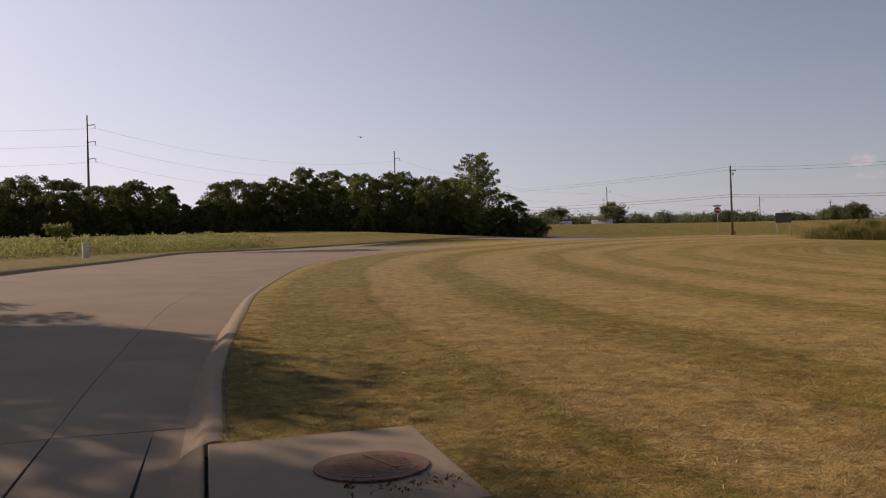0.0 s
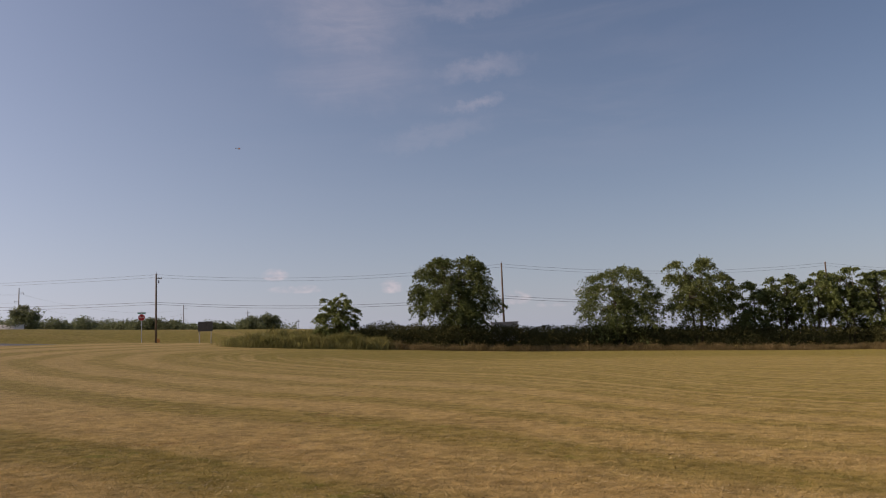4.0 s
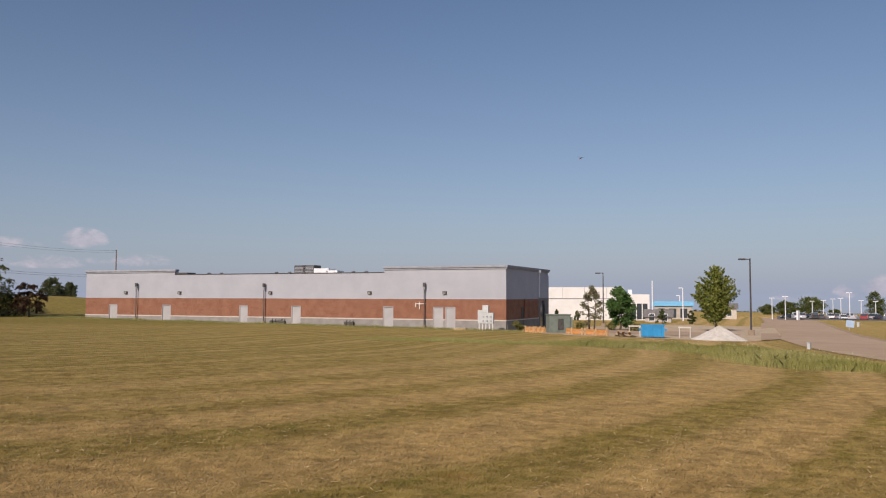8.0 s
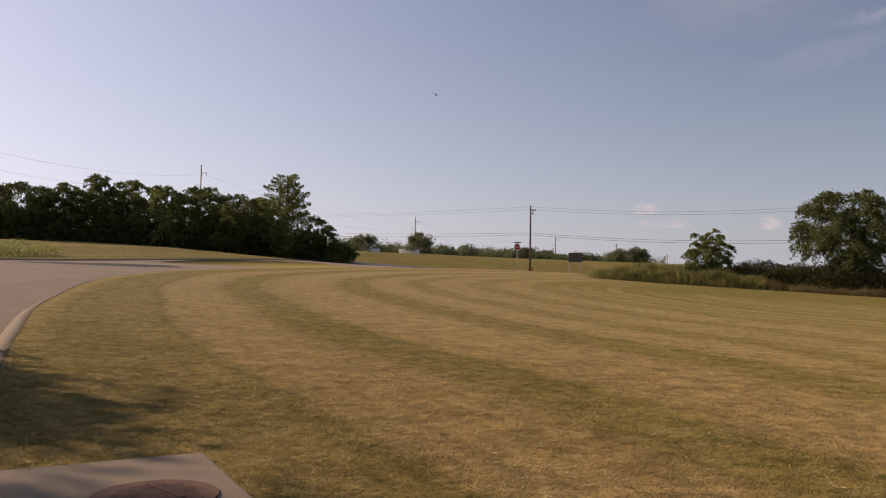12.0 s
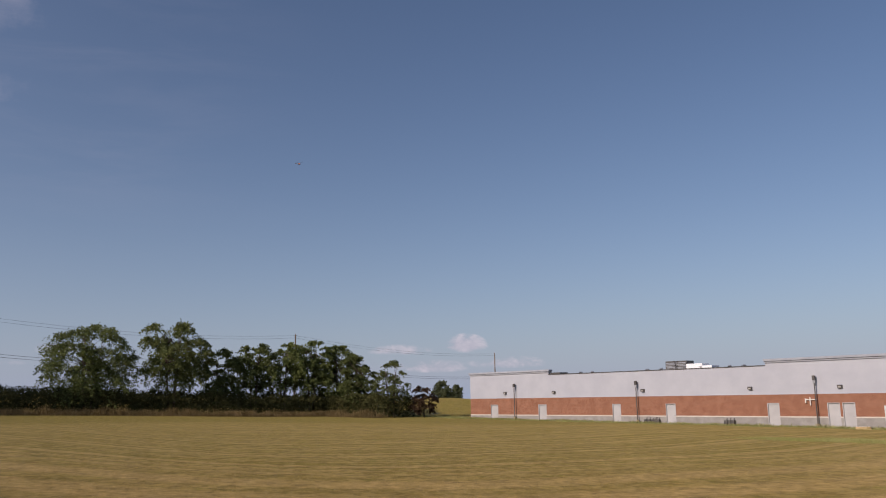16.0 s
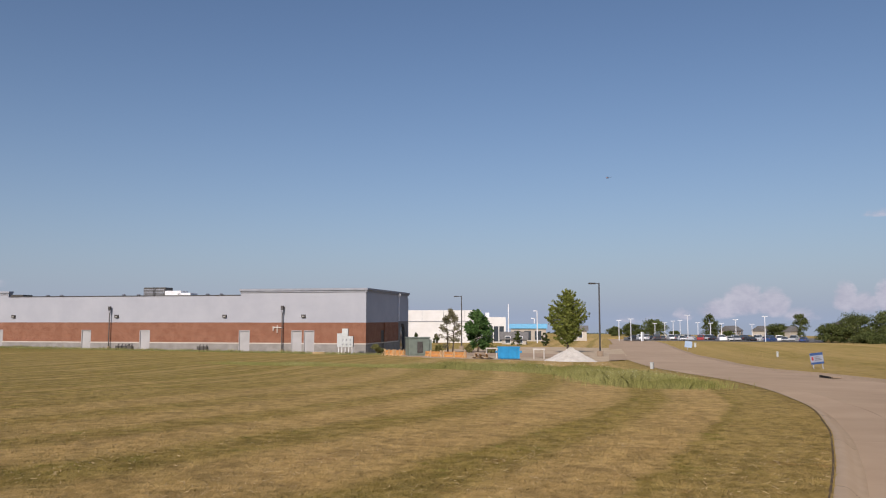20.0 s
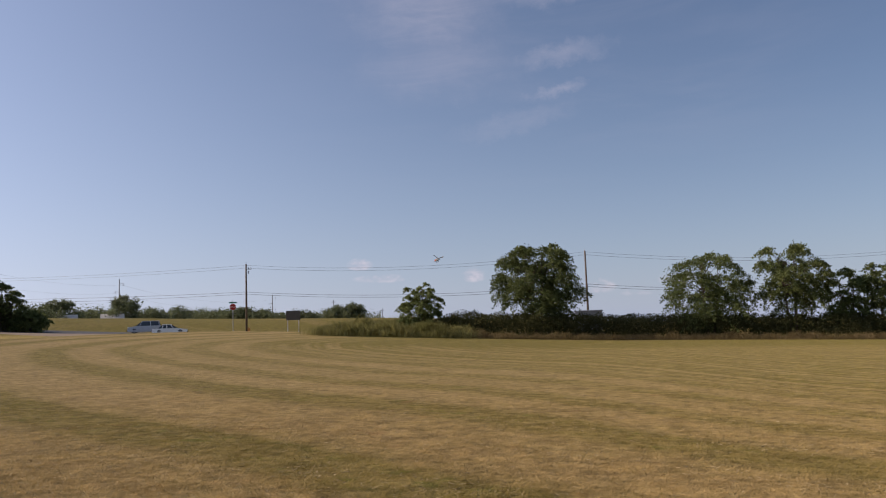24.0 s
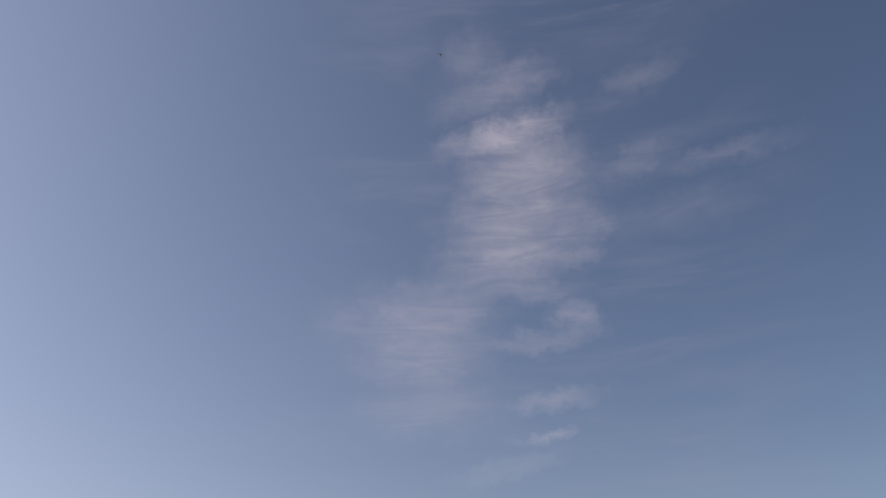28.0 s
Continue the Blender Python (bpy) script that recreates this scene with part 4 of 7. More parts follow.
def bush(name, place, height, width, label, seed, leaf=LEAF, leaves=1500, size=0.25, category="bush", group=""):
    rng = np.random.default_rng(seed)
    t = thing(name, place, label, category, group)
    blobs = []
    for i in range(12):
        a, q, br = rng.uniform(0, 6.28), rng.uniform(0, 0.32) * width, width * rng.uniform(0.13, 0.22)
        z = rng.uniform(0.25, 1.0) * (height - br * 0.8)
        q *= 1.15 - 0.6 * z / height
        blobs.append((np.array([q * math.cos(a), q * math.sin(a), max(br * 0.5, z)]), br))
    part("stem", rodded(*[((0, 0, -0.05), tuple(b[0]), 0.03, 0.01) for b in blobs[:6]], sides=5), BARK, t)
    cr = new("foliage", quick_mesh("foliage", leaf_cards(crown_points(blobs, leaves, rng), size, rng), 4, leaf))
    cr.parent = t
    return t


def thicket(name, line, depth, height, label, seed, leaf, count, size, category="shrubs", ragged=0.35, upright=0.0):
    """A belt of tall growth along a line in plan, as one mass."""
    rng = np.random.default_rng(seed)
    k = rng.uniform(0, len(line) - 1.001, count)
    i = k.astype(int)
    p = line[i] + (line[i + 1] - line[i]) * (k - i)[:, None]
    nrm = np.gradient(line, axis=0)[i]
    nrm = np.stack([-nrm[:, 1], nrm[:, 0]], 1) / np.linalg.norm(nrm, axis=1)[:, None]
    o = rng.uniform(-0.5, 0.5, count)
    p = p + nrm * (o * depth)[:, None]
    hh = height(k / len(line)) if callable(height) else height
    lump = np.array([noise.noise(Vector((x * 0.5, y * 0.5, seed))) for x, y in p])
    top = hh * (1 + ragged * lump) * np.clip(1.25 - 1.1 * np.abs(o) ** 1.5, 0.4, 1)
    z = land(p[:, 0], p[:, 1]) + top * rng.uniform(0.0, 1.0, count) ** 0.75
    c = np.stack([p[:, 0], p[:, 1], z], 1)
    cards = leaf_cards(c, size, rng, droop=-upright)
    ob = new(name, quick_mesh(name, cards, 4, leaf))
    return tagged(ob, label, category, kind="stuff")


def tall_grass(name, line, depth, height, label, seed, material, count, blade=0.012, category="weeds"):
    """Uncut upright blades and stalks along a line."""
    rng = np.random.default_rng(seed)
    k = rng.uniform(0, len(line) - 1.001, count)
    i = k.astype(int)
    p = line[i] + (line[i + 1] - line[i]) * (k - i)[:, None] + rng.normal(size=(count, 2)) * depth * 0.3
    lump = np.array([0.75 + 0.7 * noise.noise(Vector((x * 0.7, y * 0.7, seed))) for x, y in p])
    h = height * np.clip(lump, 0.25, 1.5) * rng.uniform(0.45, 1.1, count)
    z = land(p[:, 0], p[:, 1])
    a = rng.uniform(0, 6.28, count)
    b = np.stack([p[:, 0], p[:, 1], z - 0.02], 1)
    s = np.stack([np.cos(a), np.sin(a), np.zeros(count)], 1) * blade * rng.uniform(0.6, 1.6, (count, 1))
    lean = rng.normal(size=(count, 2)) * h[:, None] * 0.3
    mid = b + np.stack([lean[:, 0] * 0.35, lean[:, 1] * 0.35, h * 0.6], 1)
    tip = b + np.stack([lean[:, 0], lean[:, 1], h], 1)
    v = np.stack([b - s, b + s, mid + s * 0.8, tip, mid - s * 0.8], 1)
    return tagged(new(name, quick_mesh(name, v, 5, material)), label, category, kind="stuff")


def build_plants():
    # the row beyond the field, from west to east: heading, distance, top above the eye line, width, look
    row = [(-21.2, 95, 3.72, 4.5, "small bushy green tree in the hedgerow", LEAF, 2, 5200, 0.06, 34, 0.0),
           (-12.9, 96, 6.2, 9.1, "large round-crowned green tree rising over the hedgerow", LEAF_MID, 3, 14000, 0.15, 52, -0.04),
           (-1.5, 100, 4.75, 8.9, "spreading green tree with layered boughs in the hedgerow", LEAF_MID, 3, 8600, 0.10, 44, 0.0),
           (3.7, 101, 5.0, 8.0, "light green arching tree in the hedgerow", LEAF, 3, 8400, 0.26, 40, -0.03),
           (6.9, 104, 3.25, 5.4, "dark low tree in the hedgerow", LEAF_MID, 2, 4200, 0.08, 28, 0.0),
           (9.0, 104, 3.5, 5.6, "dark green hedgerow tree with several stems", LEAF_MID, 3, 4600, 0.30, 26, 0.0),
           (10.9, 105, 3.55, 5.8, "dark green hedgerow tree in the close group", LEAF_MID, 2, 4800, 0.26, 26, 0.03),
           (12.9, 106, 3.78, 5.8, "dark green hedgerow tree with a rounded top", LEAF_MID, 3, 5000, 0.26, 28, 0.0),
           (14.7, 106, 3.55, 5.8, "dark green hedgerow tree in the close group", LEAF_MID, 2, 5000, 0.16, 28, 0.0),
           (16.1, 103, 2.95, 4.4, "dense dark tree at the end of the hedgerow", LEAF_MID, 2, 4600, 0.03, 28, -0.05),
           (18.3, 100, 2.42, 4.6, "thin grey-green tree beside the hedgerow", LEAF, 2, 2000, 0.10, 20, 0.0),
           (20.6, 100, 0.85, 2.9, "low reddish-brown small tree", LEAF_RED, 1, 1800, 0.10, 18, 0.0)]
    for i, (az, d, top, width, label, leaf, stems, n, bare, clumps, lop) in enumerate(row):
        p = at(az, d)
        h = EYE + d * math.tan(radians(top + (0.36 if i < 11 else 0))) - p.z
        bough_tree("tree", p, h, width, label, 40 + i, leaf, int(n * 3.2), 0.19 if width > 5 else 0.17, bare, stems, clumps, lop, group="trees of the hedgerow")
    thicket("hedgerow", HEDGE[6:], 7.0, lambda k: 0.8 + 1.95 * ease(0.09, 0.16, k) - 0.15 * k, "dense dark green hedgerow of brush and tall weeds", 5, HEDGE_LEAF, 130000, 0.17, "hedge", 0.3, 0.5)
    front = offset(HEDGE, 4.2)
    if np.hypot(*front[5]) > np.hypot(*HEDGE[5]):
        front = offset(HEDGE, -4.2)
    tall_grass("tall_weeds", front[5:20], 3.0, 1.6, "tall soft yellow-green weeds before the hedgerow", 6, WEED, 110000, 0.008)
    tall_grass("tall_weeds", HEDGE[7:21], 4.0, 2.1, "tall green weeds at the end of the hedgerow", 26, WEED, 90000, 0.006)
    tall_grass("dry_reeds", front[18:], 1.8, 0.95, "dry brownish grass along the foot of the hedgerow", 7, REED, 52000, 0.008, "dry grass")
    # the belt of trees west of the street
    rng = np.random.default_rng(11)
    line = ((-92, 5.8), (-81.6, 5.8), (-79.2, 6.25), (-78, 5.75), (-76, 5.5), (-71.8, 5.5), (-70.7, 4.2), (-69.4, 4.3), (-67.2, 5.5), (-64.4, 5.85), (-62.5, 6.15), (-58.5, 6.25), (-54.8, 6.25), (-53.9, 5.4), (-52.3, 5.9), (-47, 4.4))
    az = -91.0
    i = 0
    while az < -51.5:
        d = 126 + rng.uniform(-4, 4)
        top = float(np.interp(az, [q[0] for q in line], [q[1] for q in line])) + rng.uniform(0.2, 0.45)
        p = at(az, d)
        h = EYE + d * math.tan(radians(top)) - p.z
        slim = -71.9 < az < -68.2
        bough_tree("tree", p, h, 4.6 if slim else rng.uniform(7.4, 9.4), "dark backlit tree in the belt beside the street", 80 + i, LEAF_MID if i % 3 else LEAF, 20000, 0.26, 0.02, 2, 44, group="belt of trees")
        az += rng.uniform(1.9, 2.5)
        i += 1
    p = at(-50.4, 121)
    sprayed_tree("tree", p, EYE + 121 * math.tan(radians(7.6)) - p.z, 8.8, "tall feathery tree standing above the belt", 120, LEAF, 13000, 0.28, 0.03, 0.45, 0.3, 84, spread=0.23)
    for az, top, wide, k in ((-48.1, 4.3, 5.4, 121), (-46.6, 2.7, 4.2, 122)):
        p = at(az, 122)
        bough_tree("tree", p, EYE + 122 * math.tan(radians(top)) - p.z, wide, "lower feathery tree at the end of the belt", k, LEAF, 9000, 0.24, 0.03, 2, 34)
    belt = np.array([at(a, 126)[:2] for a in np.linspace(-92, -47.6, 80)])
    thicket("undergrowth", belt, 10.0, 3.6, "dark undergrowth below the belt of trees", 8, HEDGE_LEAF, 60000, 0.30, "undergrowth", 0.3)
    thicket("undergrowth", belt, 9.0, 1.7, "low dark brush at the foot of the belt", 18, HEDGE_LEAF, 36000, 0.26, "undergrowth", 0.3)
    # weeds on the verge beyond the street
    verge = np.array([at(a, d)[:2] for a, d in ((-90, 56), (-86, 58), (-82, 60), (-78, 66), (-74, 74), (-70, 84), (-67, 92))])
    verge = smooth(verge, 1.0)
    thicket("roadside_weeds", verge, 9.0, 1.15, "yellow-green weeds with pale flowers on the far verge", 9, FRESH, 26000, 0.16, "weeds", 0.7, 0.8)
    thicket("weed_flowers", verge, 8.0, 1.15, "small pale yellow weed flowers", 10, PETAL, 900, 0.10, "flowers", 0.3, 0.2)
    p = at(-78.2, 66)
    bush("bush", p, 2.6, 3.0, "yellow-green bush among the roadside weeds", 12, LEAF_MAPLE, 1500, 0.24)
    # weeds on the inside of the bend, to the east
    strip = smooth([(26.8, 8.3), (28.4, 9.6), (32.5, 12.4), (34.8, 15.0), (35.6, 18.0), (35.4, 20.4), (35.0, 22.5)], 0.5)
    tall_grass("kerbside_weeds", strip, 2.7, 0.36, "soft pale green weeds left uncut along the kerb", 13, SOFT_WEED, 120000, 0.005)
    thin = smooth([(35.0, 22.5), (34.0, 25.5), (32.5, 29.0), (30.5, 32.0)], 0.5)
    tall_grass("sparse_weeds", thin, 3.0, 0.16, "low sparse weeds at the end of the uncut strip", 24, SOFT_WEED, 40000, 0.004)
    thicket("weed_flowers", strip[:30], 2.8, 0.5, "small white weed flowers along the kerb", 14, PETAL, 420, 0.03, "flowers", 0.3, 0.2)
    # trees south of the street; their shade lies over it
    shade = ((-30.5, -3.0, 11.0, 8.0, 16000, 0.24), (-22.6, -4.8, 11.4, 10.2, 15000, 0.24), (-7.8, -10.6, 12.6, 9.0, 34000, 0.24), (-0.5, -9.0, 12, 8.6, 34000, 0.24), (9.0, -9.4, 12, 9, 34000, 0.24),
             (17.5, -8.2, 11.5, 9, 34000, 0.24), (26.5, -9.0, 11, 8, 30000, 0.18))
    for i, (x, y, h, w, n, size) in enumerate(shade):
        tree("tree", (x, y, float(land(x, y))), h, w, "large dark green tree beside the street", 140 + i, LEAF_DARK_SHADED, n, size, 0.12, "round", stems=2, blob=0.15,
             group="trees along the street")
    # Two tall trees out of view, added to throw shade on the street trees.
    for i, (x, y, h, w) in enumerate(((15.0, -15.5, 17.0, 11.0), (24.0, -14.5, 16.0, 10.0))):
        tree("tree", (x, y, float(land(x, y))), h, w, "tall tree out of view, added to shade the street trees", 156 + i, LEAF_DARK_SHADED, 30000, 0.26, 0.10, "round", stems=2, blob=0.16, group="trees along the street")
    tree("tree", at(103.0, 33), 11.6, 9.2, "large dense dark green tree beside the street", 150, LEAF_DARK_SHADED, 64000, 0.15, 0.0, "round", stems=2, blob=0.18, group="trees along the street")
    tree("tree", at(109.0, 31), 12.0, 8.5, "large dense dark green tree beside the street", 151, LEAF_DARK_SHADED, 64000, 0.15, 0.0, "round", stems=2, blob=0.18, group="trees along the street")
    for i, (a, d, h, w) in enumerate(((95.7, 34.5, 1.35, 1.7), (97.3, 34.5, 2.2, 2.8), (99.8, 32.5, 2.4, 3.6), (102.5, 31, 2.6, 4.8), (105.5, 30, 2.4, 4.8))):
        bush("bush", at(a, d), h, w, "dark bush at the foot of the large trees", 160 + i, LEAF_DARK_SHADED, 4200, 0.2, group="bushes below the trees")
    # weeds along the foot of the long building
    along, out = np.array([math.cos(radians(109.6)), math.sin(radians(109.6))]), np.array([-math.sin(radians(109.6)), math.cos(radians(109.6))])
    foot = np.array([np.array([58.4, 45.5]) + along * k + out * (4.2 + 0.9 * math.sin(k * 0.7)) for k in np.arange(-2, 58, 1.0)])
    tall_grass("wall_weeds", foot, 3.2, 0.30, "scattered green and dry weeds along the foot of the building", 19, FRESH, 22000, 0.006)
    # planted trees round the site
    sprayed_tree("maple_tree", at(66.2, 95), 7.7, 5.4, "young maple with a pointed yellow-green crown and bare trunk", 170, LEAF_MAPLE, 11000, 0.21, 0.12, 1.0, 0.72, 110, spread=0.15)
    tree("tree", at(59.9, 88), 4.7, 3.4, "small dense bright green tree near the building", 171, LEAF_BRIGHT, 6000, 0.22, 0.04, "tall", blob=0.17)
    tree("tree", at(58.0, 86), 4.5, 2.8, "thin half-bare greyish young tree", 172, LEAF_GREY, 3000, 0.14, 0.08, "tall", stems=2, blob=0.17)
    for i, (a, d, h, w) in enumerate(((55.6, 150, 2.0, 1.3), (57.0, 150, 1.9, 1.3), (62.7, 140, 2.4, 1.8), (64.6, 140, 2.2, 1.6))):
        tree("conifer", at(a, d), h, w, "small dark clipped conifer", 180 + i, LEAF_DARK_SHADED, 700, 0.26, 0.02, "cone", group="small conifers")
    for i, a in enumerate((53.0, 57.2, 59.3, 60.9)):
        bush("bush", at(a, 71 if i == 0 else 84), 1.0, 1.6, "low green shrub beside the building", 186 + i, WEED, 600, 0.16, group="shrubs by the building")
    # far trees
    skyline_west = [
        (21.9, 160, 1.1, 4.2), (22.9, 170, 0.8, 3.0), (-47, 190, 2.7, 12), (-44.9, 200, 3.1, 9), (-43, 210, 2.5, 14), (-41.2, 200, 3.3, 8), (-39.5, 210, 2.4, 12),
        (-37.8, 220, 2.5, 10), (-36.3, 230, 2.3, 12), (-35, 200, 2.2, 10), (-33.6, 190, 2.3, 9), (-32, 190, 2.1, 9), (-29.6, 210, 2, 10), (-27, 230, 2.4, 9),
        (-25.9, 230, 2.6, 7)]
    skyline_east = [
        (72, 320, 0, 9), (75.7, 320, 0.35, 6), (70.5, 320, -0.3, 7), (79.9, 320, -0.3, 8), (81.2, 320, 0.35, 6), (83, 240, -0.3, 7), (84.4, 240, 0.3, 10),
        (85.2, 220, -0.9, 7), (69.4, 320, -0.5, 5), (71.2, 320, -0.7, 4), (76.8, 320, -0.9, 4), (73.4, 320, -0.8, 4)]
    skyline_south = [
        (86.2, 245, 0.4, 10), (87.6, 235, 1.1, 13), (89.8, 240, 1.6, 13), (92.2, 240, 1.3, 12), (94.2, 230, 0.6, 10), (96.2, 225, 0.5, 10), (87.6, 215, -0.6, 7), (91.0, 250, 1.5, 12), (88.7, 250, 1.1, 12), (93.2, 250, 1.0, 11), (95.3, 240, 0.5, 11), (93.7, 204, -0.75, 5),
        (94.6, 205, -0.6, 9), (96.8, 200, -0.4, 9), (86.8, 215, -0.7, 8), (98.5, 220, 0.5, 12), (101.5, 220, 0.6, 12), (105, 220, 0.6, 12)]
    far = skyline_west + skyline_east + skyline_south
    for i, (a, d, top, w) in enumerate(far):
        p = at(a, d)
        h = EYE + d * math.tan(radians(top + (0.12 if -47.5 < a < -28 else 0.3 if 87 < a < 99 else 0))) - p.z
        tree("tree", p, max(2.0, h), w, "distant green tree on the skyline", 200 + i, LEAF_HAZED if a < 60 else LEAF_MID, 7000, 0.36 if w > 6 else 0.28, 0.04, "round", group="distant trees", blob=0.2)
    skyline = np.array([at(a, 260)[:2] for a in np.linspace(-50, -24, 60)])
    thicket("far_scrub", skyline, 14.0, 3.6, "distant line of green scrub", 15, LEAF_HAZED, 26000, 0.38, "scrub", 0.9)
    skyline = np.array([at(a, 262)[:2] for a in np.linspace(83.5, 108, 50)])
    thicket("far_scrub", skyline, 14.0, 2.8, "distant line of green scrub", 16, LEAF_HAZED, 20000, 0.42, "scrub", 0.8)
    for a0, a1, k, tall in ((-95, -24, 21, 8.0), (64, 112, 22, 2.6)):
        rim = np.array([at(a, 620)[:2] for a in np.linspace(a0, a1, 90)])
        thicket("far_woods", rim, 30.0, tall, "far dark line of woods on the horizon", k, LEAF_HAZED, 12000, 1.2, "woods", 0.6)
    hem = np.array([at(a, 170)[:2] for a in np.linspace(-3, 24, 50)])
    thicket("far_scrub", hem, 8.0, 1.6, "distant low scrub beyond the hedgerow", 17, LEAF_HAZED, 5200, 0.5, "scrub", 0.6)


def build_lawn():
    """Short blades and stubble near the camera."""
    rng = np.random.default_rng(3)
    n = 105000
    az = np.radians(rng.uniform(-80, 92, n))
    d = 0.5 + 30 * rng.beta(1.15, 2.6, n)
    x, y = d * np.sin(az), d * np.cos(az)
    nx, ny = NEAR[np.argsort(NEAR[:, 0])][:, 0], NEAR[np.argsort(NEAR[:, 0])][:, 1]
    edge = np.interp(x, nx, ny)
    ok = (y > edge + 0.01) & (x > -40)
    along, into = (x + 4.93) * 0.936 - (y - 2.775) * 0.351, (x + 4.93) * 0.351 + (y - 2.775) * 0.936
    pad = (along > -0.74) & (along < 1.12) & (into < 0.66 - 0.9 * np.maximum(0, along - 0.45)) & (into > -1.0)
    ok &= ~pad
    x, y, d = x[ok], y[ok], d[ok]
    per = 9
    x, y, d = (np.repeat(v, per) for v in (x, y, d))
    m = len(x)
    spread = 0.022 + 0.007 * d
    x = x + rng.normal(size=m) * spread
    y = y + rng.normal(size=m) * spread
    keep = (y > np.interp(x, nx, ny) - 0.015)
    x, y, d = x[keep], y[keep], d[keep]
    m = len(x)
    lush = np.array([noise.noise(Vector((p * 1.3, q * 1.3, 4.0))) for p, q in zip(x[::per], y[::per])])
    tall = np.repeat(1.0 + 0.55 * lush, per)[:m]
    h = rng.uniform(0.011, 0.038, m) * tall * (1 + 0.2 * rng.normal(size=m) ** 2) * np.clip(1.15 - 0.022 * d, 0.4, 1)
    wide = (0.0016 + 0.00050 * d) * rng.uniform(0.6, 1.4, m)
    # the blades of a tuft lean together
    sway = np.repeat(rng.normal(size=(m // per + 1, 2)) * 0.7, per, 0)[:m]
    lean = (rng.normal(size=(m, 2)) * 0.9 + sway * 1.4) * h[:, None]
    h = h * 0.72
    a = np.arctan2(lean[:, 1], lean[:, 0]) + math.pi / 2 + rng.normal(size=m) * 0.35      # the flat of a blade lies along its lean
    z = land(x, y)
    b = np.stack([x, y, z - 0.004], 1)
    s = np.stack([np.cos(a) * wide, np.sin(a) * wide, np.zeros(m)], 1)
    tip = b + np.stack([lean[:, 0], lean[:, 1], h], 1)
    v = np.stack([b - s, b + s, tip], 1)
    me = quick_mesh("grass", v, 3, BLADES)
    set_lanes(me, v.reshape(-1, 3))
    tagged(new("grass", me), "short dry mown grass blades, straw and green", "grass", kind="stuff")
    # cut straw lying in loose rows on the mown ground
    n = 34000
    az, d = np.radians(rng.uniform(-80, 92, n)), 1.2 + 15 * rng.beta(1.2, 2.2, n)
    x, y = d * np.sin(az), d * np.cos(az)
    away = nearest(np.stack([x, y], 1), NEAR)
    along, into = (x + 4.93) * 0.936 - (y - 2.775) * 0.351, (x + 4.93) * 0.351 + (y - 2.775) * 0.936
    fair = (y > np.interp(x, nx, ny) + 0.05) & ((np.abs(along - 0.1) > 1.1) | (np.abs(into) > 0.75)) & (rng.uniform(size=n) < 0.15 + 0.8 * np.clip(np.sin(away * 2.6 + np.sin(x * 0.5)) * 1.5, 0, 1))
    x, y, d = x[fair], y[fair], d[fair]
    m = len(x)
    a = rng.uniform(0, 2 * math.pi, m)
    half = rng.uniform(0.012, 0.036, m)
    z = land(x, y) + rng.uniform(0.008, 0.03, m)
    c = np.stack([x, y, z], 1)
    u = np.stack([np.cos(a) * half, np.sin(a) * half, rng.normal(size=m) * 0.006], 1)
    s = np.stack([-np.sin(a), np.cos(a), rng.normal(size=m) * 0.4], 1) * (0.0009 + 0.00022 * d)[:, None]
    v = np.stack([c - u - s, c - u + s, c + u + s, c + u - s], 1)
    tagged(new("cut_straw", quick_mesh("cut_straw", v, 4, STRAW)), "loose pale cut straw lying on the mown grass", "straw", kind="stuff")
    # tufts further out over the field
    n = 80000
    az, d = np.radians(rng.uniform(-75, 78, n)), 20 + 75 * rng.beta(1.1, 1.5, n)
    x, y = d * np.sin(az), d * np.cos(az)
    edge = np.interp(x, nx, ny)
    fair = (y > edge + 0.3) & (x > -58) & (nearest(np.stack([x, y], 1), HEDGE) > 3.5) & (x + 0.36 * y < 72)
    x, y, d = x[fair], y[fair], d[fair]
    m = len(x)
    h = rng.uniform(0.010, 0.022, m)
    wide = 0.0007 * d * rng.uniform(0.6, 1.4, m)
    lean = rng.normal(size=(m, 2)) * h[:, None] * 1.3
    a = np.arctan2(lean[:, 1], lean[:, 0]) + math.pi / 2 + rng.normal(size=m) * 0.35
    b = np.stack([x, y, land(x, y) - 0.004], 1)
    s = np.stack([np.cos(a) * wide, np.sin(a) * wide, np.zeros(m)], 1)
    v = np.stack([b - s, b + s, b + np.stack([lean[:, 0], lean[:, 1], h], 1)], 1)
    me = quick_mesh("grass_tufts", v, 3, BLADES)
    set_lanes(me, v.reshape(-1, 3))
    tagged(new("grass_tufts", me), "short dry tufts over the mown field", "grass", kind="stuff")


build_plants()
build_lawn()

# ---- the long brick and white building ----
CORNER = Vector((58.4, 45.5, -1.62))
RUN = 109.6                              # direction of the long wall, degrees from east


def wall_x(az, y=0.0):
    """How far along the long wall, from its near corner, a heading meets it, or the line y metres before it."""
    u = Vector((math.cos(radians(RUN)), math.sin(radians(RUN))))
    w = way(az)
    m = np.array([[u.x, -w.x], [u.y, -w.y]])
    return float(np.linalg.solve(m, np.array([-CORNER.x + u.y * y, -CORNER.y - u.x * y]))[0])


def wall_with_holes(bm, x0, x1, z0, z1, y0, y1, holes):
    """A wall of real thickness with openings; holes: (x0, x1, z1), all from the wall's foot."""
    cuts = sorted(holes)
    x = x0
    for a, b, top in cuts:
        box(bm, x, a, y0, y1, z0, z1)
        if top < z1:
            box(bm, a, b, y0, y1, max(z0, top), z1)
        x = b
    box(bm, x, x1, y0, y1, z0, z1)
    return bm


